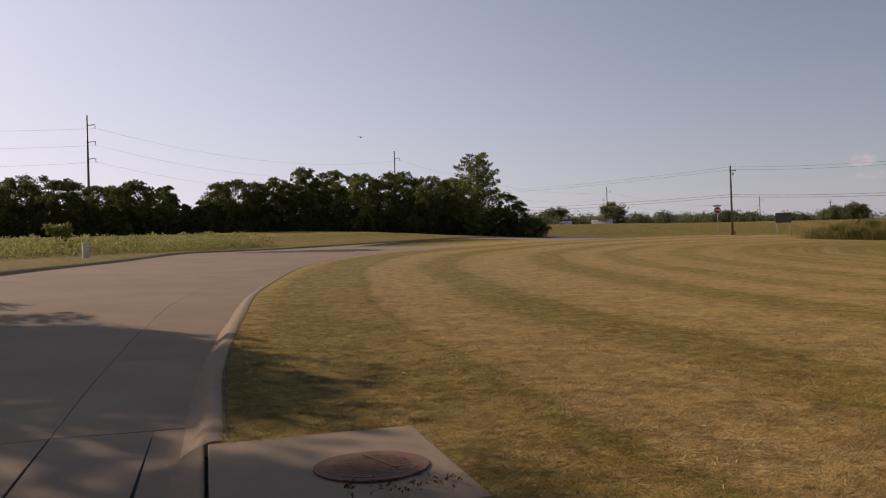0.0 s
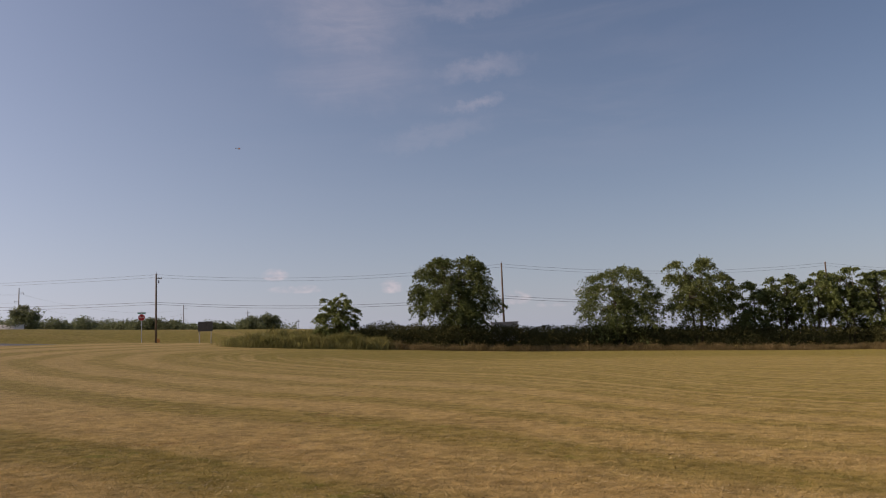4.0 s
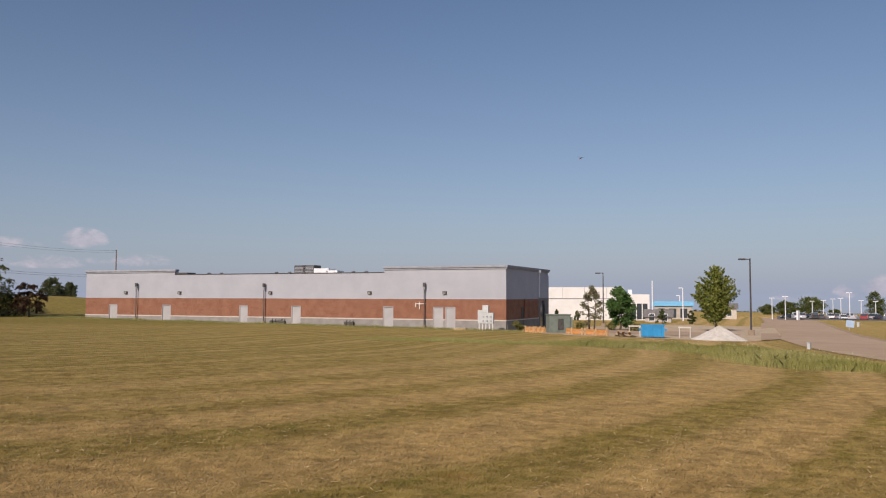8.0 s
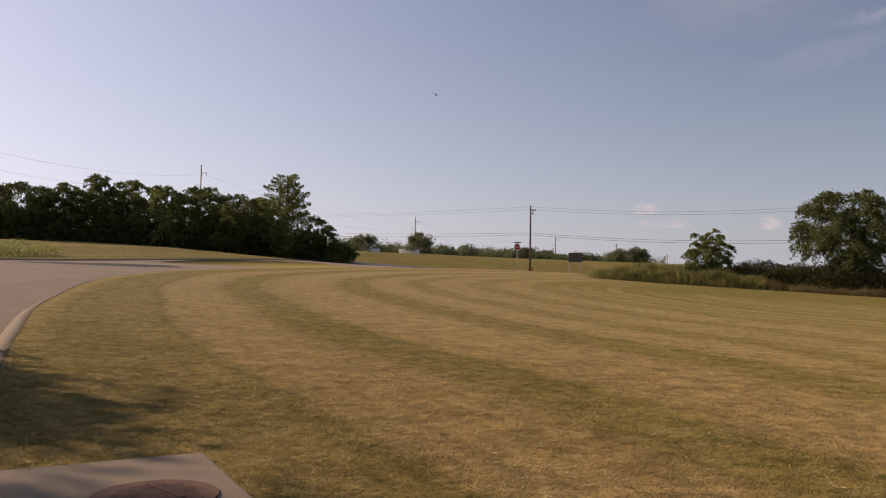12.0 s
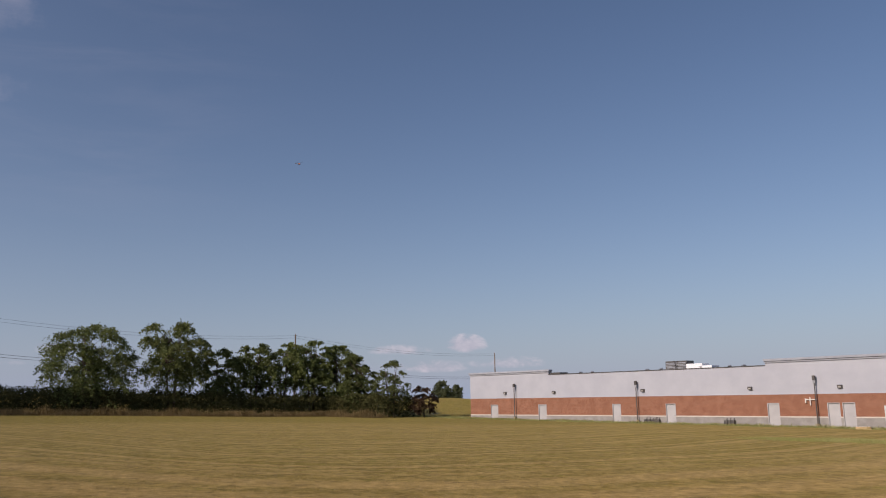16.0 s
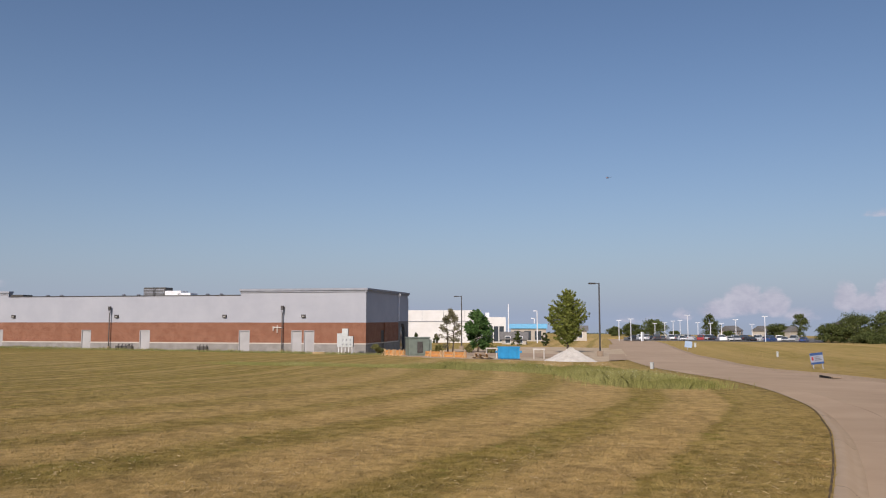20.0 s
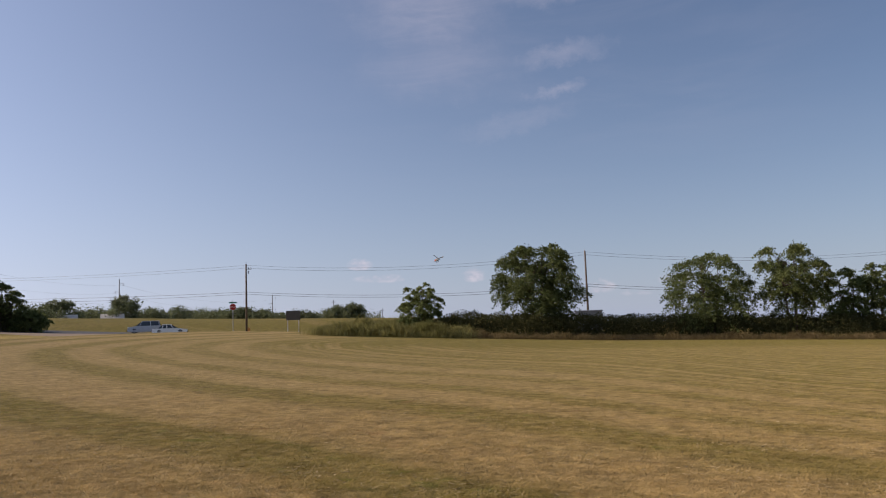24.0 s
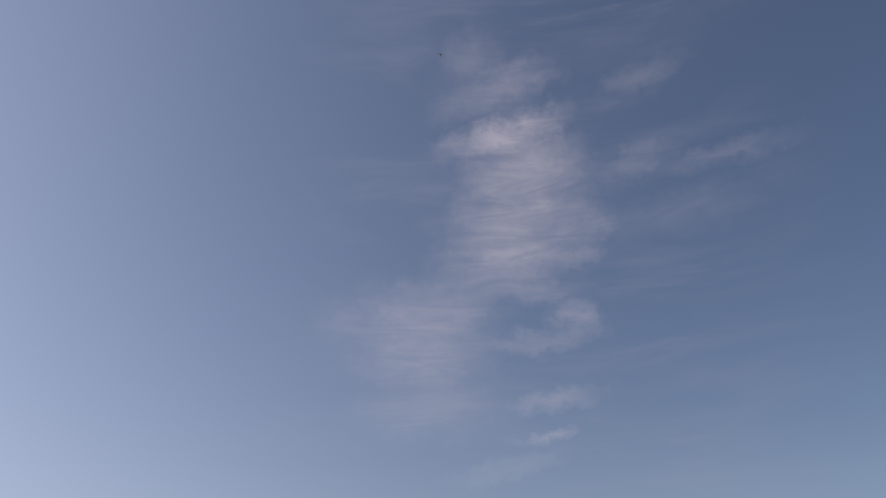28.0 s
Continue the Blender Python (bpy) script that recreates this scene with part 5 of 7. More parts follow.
def build_store():
    b = thing("commercial_building", CORNER, "long low commercial building, red brick below pale render, flat roof", "building", turn=RUN)
    doors = [(25.25, 25.75), (28.52, 29.08), (33.53, 34.09), (37.04, 37.68), (43.40, 44.12), (46.92, 47.64), (47.78, 48.50)]
    spans = sorted((wall_x(r), wall_x(l)) for l, r in doors)
    end, deep = wall_x(23.85), 14.2
    holes = [(a, c, 2.13) for a, c in spans]
    part("base_course", wall_with_holes(bmesh.new(), 0.0, end, -0.4, 0.88, -0.30, 0.03, holes), STONE_BASE, b, "grey block base course")
    part("sill_course", wall_with_holes(bmesh.new(), -0.04, end, 0.88, 0.98, -0.30, 0.06, holes), SILL, b, "pale stone sill course")
    part("brick_wall", wall_with_holes(bmesh.new(), 0.0, end, 0.98, 2.86, -0.30, 0.0, holes), BRICK, b, "red brick wall")
    part("string_course", boxed(-0.02, end, -0.30, 0.02, 2.86, 2.96), WHITE_WALL, b)
    part("upper_wall", boxed(0.0, end, -0.30, 0.0, 2.96, 5.4), WHITE_WALL, b, "pale rendered upper wall")
    step0, step1 = wall_x(43.48), wall_x(29.3)
    for x0, x1 in ((0.0, step0), (step1, end)):
        part("parapet", boxed(x0, x1, -0.30, 0.0, 5.4, 5.72), WHITE_WALL, b)
        bm = boxed(x0 - 0.12, x1 + 0.05, -0.40, 0.10, 5.66, 5.80)
        box(bm, x0 - 0.2, x1 + 0.08, -0.45, 0.20, 5.80, 6.0, 0.03)
        part("cornice", bm, CORNICE, b, "grey moulded cornice")
    part("roof_edge", boxed(step0, step1, -0.36, 0.06, 5.40, 5.47), DARK_METAL, b)
    # the short end towards the street, in shade
    arch0, arch1 = -deep + 0.8, -deep + 3.6
    bm = boxed(-0.0, 0.30, arch1, -0.3, 0.98, 2.86)
    part("brick_wall", bm, BRICK, b)
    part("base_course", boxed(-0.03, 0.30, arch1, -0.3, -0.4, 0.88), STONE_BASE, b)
    part("sill_course", boxed(-0.05, 0.30, arch1, -0.3, 0.88, 0.98), SILL, b)
    part("upper_wall", boxed(0.0, 0.30, -deep, -0.3, 2.96, 5.4), WHITE_WALL, b)
    part("string_course", boxed(-0.02, 0.30, arch1, -0.3, 2.86, 2.96), WHITE_WALL, b)
    part("parapet", boxed(0.0, 0.30, -deep, -0.3, 5.4, 5.72), WHITE_WALL, b)
    bm = boxed(-0.12, 0.4, -deep - 0.1, -0.41, 5.66, 5.80)
    box(bm, -0.2, 0.45, -deep - 0.2, -0.46, 5.80, 6.0, 0.03)
    part("cornice", bm, CORNICE, b)
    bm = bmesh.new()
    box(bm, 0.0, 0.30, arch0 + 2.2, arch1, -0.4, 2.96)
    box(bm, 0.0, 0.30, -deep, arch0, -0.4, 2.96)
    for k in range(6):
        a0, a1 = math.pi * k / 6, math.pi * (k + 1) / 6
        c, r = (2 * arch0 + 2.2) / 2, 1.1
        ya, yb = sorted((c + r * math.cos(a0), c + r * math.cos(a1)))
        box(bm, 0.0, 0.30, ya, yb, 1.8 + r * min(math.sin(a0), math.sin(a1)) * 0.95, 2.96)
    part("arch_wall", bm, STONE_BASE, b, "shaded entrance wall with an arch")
    part("entrance_door", boxed(0.2, 0.26, arch0, arch0 + 2.2, -0.3, 2.9), GLASS, b, "dark glazed entrance under the arch")
    part("pilaster", boxed(-0.12, 0.02, -6.2, -5.5, 0.98, 2.86), BRICK, b)
    part("side_door", boxed(-0.03, 0.0, -5.4, -4.6, 0.0, 2.1), DARK_METAL, b, "dark side door")
    part("downpipe", rodded(((-0.12, arch1 + 0.2, 3.0), (-0.12, arch1 + 0.2, 5.7), 0.07), ((-0.12, arch1 + 0.2, 5.5), (-0.12, arch1 + 0.2, 5.8), 0.15, 0.2)), WHITE_PAINT, b)
    # the rest of the shell
    part("back_wall", boxed(0.0, end, -deep - 0.3, -deep, -0.4, 5.4), WHITE_WALL, b)
    part("end_wall", boxed(end - 0.3, end, -deep, -0.3, -0.4, 5.4), WHITE_WALL, b)
    part("roof", boxed(0.3, end - 0.3, -deep, -0.3, 5.0, 5.12), ROOF, b)
    part("floor_slab", boxed(0.3, end - 0.3, -deep, -0.3, -0.35, -0.02), CONCRETE, b)
    for k, (x0, x1) in enumerate(spans):
        d = part("door", boxed(x0 + 0.06, x1 - 0.06, -0.16, -0.10, -0.02, 2.07), DOOR, b, "grey painted steel service door")
        fr = bmesh.new()
        box(fr, x0, x0 + 0.06, -0.2, 0.012, -0.02, 2.13)
        box(fr, x1 - 0.06, x1, -0.2, 0.012, -0.02, 2.13)
        box(fr, x0 + 0.06, x1 - 0.06, -0.2, 0.012, 2.07, 2.13)
        part("door_frame", fr, DOOR, b)
        part("handle", boxed(x0 + 0.14, x0 + 0.28, -0.10, -0.05, 0.98, 1.02), METAL, d, "steel lever handle")
        part("step", boxed(x0 - 0.2, x1 + 0.2, 0.0, 1.2, -0.16, -0.03), KERB, b)
    for az in (26.29, 29.65, 35.63, 42.47, 47.77):
        x = wall_x(az)
        bm = boxed(x - 0.19, x + 0.19, 0.0, 0.22, 3.32, 3.60, 0.03)
        wp = part("wall_lamp", bm, DARK_METAL, b, "dark box-shaped wall lamp")
        part("lens", boxed(x - 0.12, x + 0.12, 0.222, 0.228, 3.36, 3.48), DIAL_LENS, wp)
    for az, n in ((35.8, 4), (36.4, 2), (40.9, 3)):
        for i in range(n):
            x = wall_x(az + 0.22 * i)
            bm = boxed(x - 0.16, x + 0.16, 0.12, 0.42, 0.25, 0.62, 0.05)
            rod(bm, (x, 0.3, -0.2), (x, 0.3, 0.3), 0.04)
            rod(bm, (x, 0.02, 0.8), (x, 0.3, 0.5), 0.03)
            part("gas_meter", bm, DARK_METAL, b, "small dark gas meter on a pipe")
    x = wall_x(46.0)
    part("pipe", rodded(((x, 0.12, 1.9), (x, 0.12, 2.6), 0.05), ((x - 0.6, 0.12, 2.4), (x + 0.4, 0.12, 2.4), 0.05), ((x + 0.4, 0.12, 2.1), (x + 0.4, 0.12, 2.5), 0.06)), SILL, b)
    # plant on the roof
    for az, w, h, y, m, lb in ((37.75, 0.9, 1.2, -4.0, DARK_METAL, "dark rooftop air unit"), (38.30, 0.85, 1.2, -4.0, DARK_METAL, "dark rooftop air unit"), (39.1, 1.5, 0.85, -4.0, WHITE_PAINT, "white rooftop duct"),
                               (39.9, 0.8, 0.62, -4.0, WHITE_PAINT, "white rooftop duct"), (29.9, 0.9, 0.5, -2.0, DARK_METAL, "small dark roof vent")):
        x = wall_x(az, y)
        u = part("roof_unit", boxed(x - w / 2 - 0.3, x + w / 2 + 0.3, y - 1, y + 0.4, 5.1, 5.2 + h, 0.04), m, b, lb)
        if m is DARK_METAL and h > 1:
            bm = bmesh.new()
            for k in range(6):
                box(bm, x - w / 2 - 0.2, x + w / 2 + 0.2, y + 0.4, y + 0.43, 5.4 + 0.15 * k, 5.47 + 0.15 * k)
            part("grille", bm, METAL, u)
    for az in (31.5, 32.3, 36.0, 36.9, 41.3, 42.2):
        x = wall_x(az, -1.4)
        part("roof_vent", rodded(((x, -1.4, 5.1), (x, -1.4, 5.56), 0.16), ((x, -1.4, 5.56), (x, -1.4, 5.66), 0.26, 0.1)), METAL, b)
    # lamp posts along the wall
    for az, h in ((27.0, 4.7), (35.27, 4.6), (46.38, 4.6)):
        x = wall_x(az)
        p = b.matrix_world @ Vector((x, 0.3, 0))
        gz = float(land(p.x, p.y))
        post = thing("lamp_post", (p.x, p.y, gz), "slim grey lamp post with a box lamp beside the wall", "lamp post", "lamp posts along the building", turn=RUN)
        top = -1.62 + h - gz - 0.2
        part("pole", rodded(((0, 0, -0.1), (0, 0, top - 0.4), 0.058, 0.045)), DARK_METAL, post)
        part("base", rodded(((0, 0, -0.1), (0, 0, 0.25), 0.14), sides=12), KERB, post)
        part("lamp_head", boxed(-0.12, 0.12, -0.11, 0.11, top - 0.38, top + 0.02, 0.03), DARK_METAL, post)
        part("ballast_box", boxed(-0.10, 0.10, -0.09, 0.09, top - 0.64, top - 0.42, 0.02), METAL, post)
    return b


build_store()


# ---- the building site and its clutter ----
METER = surf("pale_grey_enamel", (0.44, 0.46, 0.45), (0.54, 0.55, 0.54), 3.0, 0.5, 0.03)


def build_site():
    # bare ground, drive and apron in front of the building's short end
    pts = [at(a, d) for a, d in ((56, 62), (60, 60), (64, 58), (68, 57), (69.6, 62), (70.2, 84), (69.8, 128), (64, 132), (58, 112), (56.5, 84))]
    cen = sum(pts, Vector()) / len(pts)
    verts = [(cen.x, cen.y, float(land(cen.x, cen.y)) + 0.03)]
    for k in (0.35, 0.7, 1.0):
        for p in pts:
            q = cen.lerp(p, k)
            verts.append((q.x, q.y, float(land(q.x, q.y)) + (0.03 if k < 1 else 0.005)))
    n = len(pts)
    faces = [(0, 1 + i, 1 + (i + 1) % n) for i in range(n)]
    for r in range(2):
        faces += [(1 + r * n + i, 1 + (r + 1) * n + i, 1 + (r + 1) * n + (i + 1) % n, 1 + r * n + (i + 1) % n) for i in range(n)]
    tagged(mesh_object("site_ground", verts, faces, BARE), "pale bare soil and gravel of the building site", "bare ground", kind="structure")
    for nm, quad, m, lb in (("lot_paving", ((58, 72), (66.5, 66), (67.8, 80), (59, 96)), CONCRETE, "pale concrete apron of the site"),
                            ("drive", ((69.0, 60), (70.2, 64), (69.9, 150), (69.0, 150)), CONCRETE, "grey concrete drive off the street")):
        q = [at(a, d, 0.05) for a, d in quad]
        vs, fs = [], []
        for i in range(41):
            a, b = q[0].lerp(q[3], i / 40), q[1].lerp(q[2], i / 40)
            for j in range(5):
                p = a.lerp(b, j / 4)
                vs.append((p.x, p.y, float(land(p.x, p.y)) + 0.06))
        fs = [(5 * i + j, 5 * i + j + 1, 5 * i + j + 6, 5 * i + j + 5) for i in range(40) for j in range(4)]
        tagged(mesh_object(nm, vs, fs, m), lb, "paving", kind="structure")
    # transformer
    t = thing("transformer_box", at(55.7, 65), "grey-green padmount transformer box on a concrete pad", "transformer", turn=-40)
    part("pad", boxed(-1.1, 1.1, -0.9, 0.9, -0.1, 0.1), KERB, t)
    part("cabinet", boxed(-0.85, 0.85, -0.55, 0.6, 0.1, 1.45, 0.04), GREEN_BOX, t)
    part("lid", boxed(-0.9, 0.9, -0.62, 0.65, 1.45, 1.56, 0.03), GREEN_BOX, t)
    for s in (-1, 1):
        part("door", boxed(s * 0.42 - 0.38, s * 0.42 + 0.38, -0.585, -0.55, 0.2, 1.38), GREEN_BOX, t)
    part("radiator", boxed(-0.2, 0.25, -0.66, -0.59, 0.35, 1.2, 0.02), DARK_METAL, t)
    for k in range(4):
        part("fin", boxed(0.87, 1.05, -0.45 + 0.26 * k, -0.40 + 0.26 * k, 0.3, 1.35), GREEN_BOX, t)
    # meter board
    t = thing("meter_board", at(50.65, 70.5), "pale board of electric meters on steel legs", "meter cabinet", turn=RUN)
    part("lower_board", boxed(-0.72, 0.72, -0.12, 0.12, 0.62, 1.55, 0.02), METER, t)
    part("upper_board", boxed(-0.25, 0.28, -0.12, 0.12, 1.55, 2.2, 0.02), METER, t)
    part("side_board", boxed(0.28, 0.72, -0.12, 0.12, 1.55, 1.78, 0.02), METER, t)
    for i in range(6):
        part("meter", rodded(((-0.5 + 0.35 * (i % 3), 0.12, 0.85 + 0.38 * (i // 3)), (-0.5 + 0.35 * (i % 3), 0.2, 0.85 + 0.38 * (i // 3)), 0.07), sides=12), METAL, t, "round electric meter")
    for i in range(5):
        part("leg", rodded(((-0.62 + 0.31 * i, 0, -0.1), (-0.62 + 0.31 * i, 0, 0.64), 0.04)), WHITE_PAINT, t)
    # plank barricades, orange
    a, b = at(53.4, 67.5), at(59.2, 62)
    runs = [(0.0, 0.27), (0.45, 1.0)]
    for r0, r1 in runs:
        p0, p1 = a.lerp(b, r0), a.lerp(b, r1)
        L = (p1 - p0).length
        n = max(2, int(L / 2.2))
        for i in range(n):
            q0, q1 = p0.lerp(p1, i / n), p0.lerp(p1, (i + 0.96) / n)
            w = (q1 - q0).length
            t = thing("barricade", (q0.x, q0.y, float(land(q0.x, q0.y))), "low barricade of orange-brown wooden boards", "barricade", "barricades on the site", turn=math.degrees(math.atan2(q1.y - q0.y, q1.x - q0.x)))
            for z in (0.05, 0.27):
                part("board", boxed(0, w, -0.02, 0.02, z, z + 0.19), ORANGE_WOOD, t)
            for x in (0.1, w / 2, w - 0.1):
                part("post", boxed(x - 0.05, x + 0.05, -0.10, -0.02, -0.1, 0.55), TIMBER, t)
                part("brace", rodded(((x, -0.08, 0.45), (x, -0.5, 0.0), 0.03), sides=4), TIMBER, t)
    # timber stack leaning on its side
    t = thing("timber_stack", at(60.2, 61), "loose stack of pale new timber boards", "timber", turn=20)
    rng = random.Random(4)
    for i in range(9):
        m = pose(rng.uniform(-0.3, 0.3), 0.16 * i - 0.7, 0.05 + 0.05 * (i % 4), 0, rng.uniform(4, 14), rng.uniform(-12, 12))
        part("board", boxed(-1.2, 1.2, -0.07, 0.07, 0, 0.04, 0, m), TIMBER, t)
    t = thing("pallet", at(48.9, 70), "pale weathered wooden pallet lying by the wall", "pallet", turn=30)
    for i in range(5):
        part("slat", boxed(-0.7, 0.7, -0.5 + 0.22 * i, -0.38 + 0.22 * i, 0.12, 0.15, 0, pose(0, 0, 0, 0, 8, 0)), SILL, t)
    for i in (-0.6, 0, 0.6):
        part("bearer", boxed(i - 0.05, i + 0.05, -0.5, 0.5, -0.05, 0.12 - i * 0.12), TIMBER, t)
    # dumpster
    t = thing("dumpster", at(62.1, 60.5), "small bright blue steel dumpster", "dumpster", turn=-62)
    bm = bmesh.new()
    for x0, x1, y0, y1, z0, z1 in ((-0.8, 0.8, -0.45, -0.41, 0.08, 0.9), (-0.8, 0.8, 0.41, 0.45, 0.08, 0.9), (-0.8, -0.76, -0.41, 0.41, 0.08, 0.9), (0.76, 0.8, -0.41, 0.41, 0.08, 0.9), (-0.76, 0.76, -0.41, 0.41, 0.08, 0.14)):
        box(bm, x0, x1, y0, y1, z0, z1)
    part("tub", bm, BLUE, t)
    bm = boxed(-0.84, 0.84, -0.49, -0.41, 0.86, 0.94)
    box(bm, -0.84, 0.84, 0.41, 0.49, 0.86, 0.94)
    box(bm, -0.84, -0.76, -0.41, 0.41, 0.86, 0.94)
    box(bm, 0.76, 0.84, -0.41, 0.41, 0.86, 0.94)
    part("rim", bm, BLUE, t)
    for i in range(5):
        part("rib", boxed(-0.64 + 0.3 * i, -0.56 + 0.3 * i, -0.50, -0.45, 0.1, 0.86), BLUE, t)
    for s in (-1, 1):
        part("lifting_sleeve", boxed(s * 0.9 - 0.07, s * 0.9 + 0.07, -0.35, 0.35, 0.5, 0.64), BLUE, t)
        part("skid", boxed(s * 0.5 - 0.08, s * 0.5 + 0.08, -0.44, 0.44, -0.05, 0.08), DARK_METAL, t)
    part("contents", boxed(-0.75, 0.75, -0.4, 0.4, 0.4, 0.62), BARE, t, "rubble inside")
    # trestles
    for az, d in ((60.9, 63), (64.2, 62)):
        t = thing("trestle", at(az, d), "pale wooden sawhorse trestle", "trestle", "trestles on the site", turn=-60)
        part("beam", boxed(-0.45, 0.45, -0.04, 0.04, 0.72, 0.82), SILL, t)
        for x in (-0.38, 0.38):
            for s in (-1, 1):
                part("leg", rodded(((x, 0, 0.76), (x, s * 0.3, -0.05), 0.03), sides=4), SILL, t)
    # gravel heap
    rng = np.random.default_rng(8)
    V, F, n = [], [], 40
    for k in range(13):
        r = 1.9 * k / 12
        for i in range(n):
            a = 2 * math.pi * i / n
            rr = r * (1 + 0.10 * noise.noise(Vector((math.cos(a) * 1.5, math.sin(a) * 1.5, 2))))
            V.append((rr * math.cos(a), rr * math.sin(a), 1.0 * (1 - k / 12) ** 1.05 + 0.03 * rng.normal() * (k < 12) - 0.03))
    F = [(k * n + i, (k + 1) * n + i, (k + 1) * n + (i + 1) % n, k * n + (i + 1) % n) for k in range(12) for i in range(n)]
    heap = mesh_object("gravel_heap", V, F, GRAVEL)
    heap.matrix_world = Matrix.Translation(at(66.4, 58.5))
    tagged(heap, "pale heap of gravel on the site", "gravel heap", kind="stuff")
    # street lamp by the drive, and one further off
    for az, d, top in ((68.4, 78, 2.56), (58.8, 110, 1.68)):
        p = at(az, d)
        h = EYE + d * math.tan(radians(top)) - p.z
        t = thing("street_lamp", p, "tall bronze street lamp with one flat arm head", "street lamp", "street lamps", turn=-20)
        part("footing", rodded(((0, 0, -0.2), (0, 0, 0.5), 0.3), sides=16), KERB, t, "round concrete footing")
        part("pole", rodded(((0, 0, 0.5), (0, 0, h), 0.09, 0.06)), DARK_METAL, t)
        part("arm", boxed(-0.05, 0.55, -0.03, 0.03, h - 0.12, h - 0.04, 0, pose(0, 0, 0, 0, 0, 160)), DARK_METAL, t)
        part("lamp_head", boxed(0.45, 1.05, -0.17, 0.17, h - 0.16, h - 0.02, 0.03, pose(0, 0, 0, 0, 0, 160)), DARK_METAL, t)
    # pedestals, sign
    for az, d, h, w in ((71.85, 46, 0.34, 0.17), (79.8, 96, 0.55, 0.2), (74.7, 140, 0.7, 0.3), (-76.8, 55, 0.95, 0.36)):
        t = thing("utility_pedestal", at(az, d), "small pale utility pedestal standing in the grass", "utility box", "utility pedestals")
        part("housing", boxed(-w / 2, w / 2, -w / 2, w / 2, -0.1, h * 0.9, 0.02), METER, t)
        part("cap", boxed(-w / 2 - 0.02, w / 2 + 0.02, -w / 2 - 0.02, w / 2 + 0.02, h * 0.9, h, 0.02), METER, t)
    t = thing("yard_sign", at(82.2, 53.5), "small white and blue notice board on two stakes", "sign", turn=-78)
    m = pose(0, 0, 0, 0, -8, 0)
    part("panel", boxed(-0.36, 0.36, -0.02, 0.02, 0.28, 0.95, 0, m), NOTICE, t)
    part("blue_band", boxed(-0.36, 0.36, -0.026, -0.021, 0.80, 0.95, 0, m), CAR_PAINTS[4], t, "blue head of the notice")
    part("blue_foot", boxed(-0.36, 0.36, -0.026, -0.021, 0.28, 0.40, 0, m), CAR_PAINTS[4], t)
    for i in range(3):
        part("text_bar", boxed(-0.12, 0.26 - 0.06 * i, -0.026, -0.021, 0.50 + 0.09 * i, 0.545 + 0.09 * i, 0, m), CAR_PAINTS[5], t)
    part("picture_bar", boxed(-0.28, -0.18, -0.026, -0.021, 0.52, 0.72, 0, m), CAR_PAINTS[2], t)
    for x in (-0.25, 0.25):
        part("stake", boxed(x - 0.025, x + 0.025, 0.021, 0.05, -0.15, 0.9, 0, m), METAL, t)
    t = thing("yard_sign", at(74.2, 120), "small tilted pale blue notice on a stake", "sign", turn=-70)
    part("panel", boxed(-0.5, 0.5, -0.02, 0.02, 0.4, 1.3, 0, pose(0, 0, 0, 0, 8, 0)), PALE_BLUE, t)
    part("stake", boxed(-0.03, 0.03, 0.02, 0.06, -0.1, 1.0), METAL, t)


build_site()


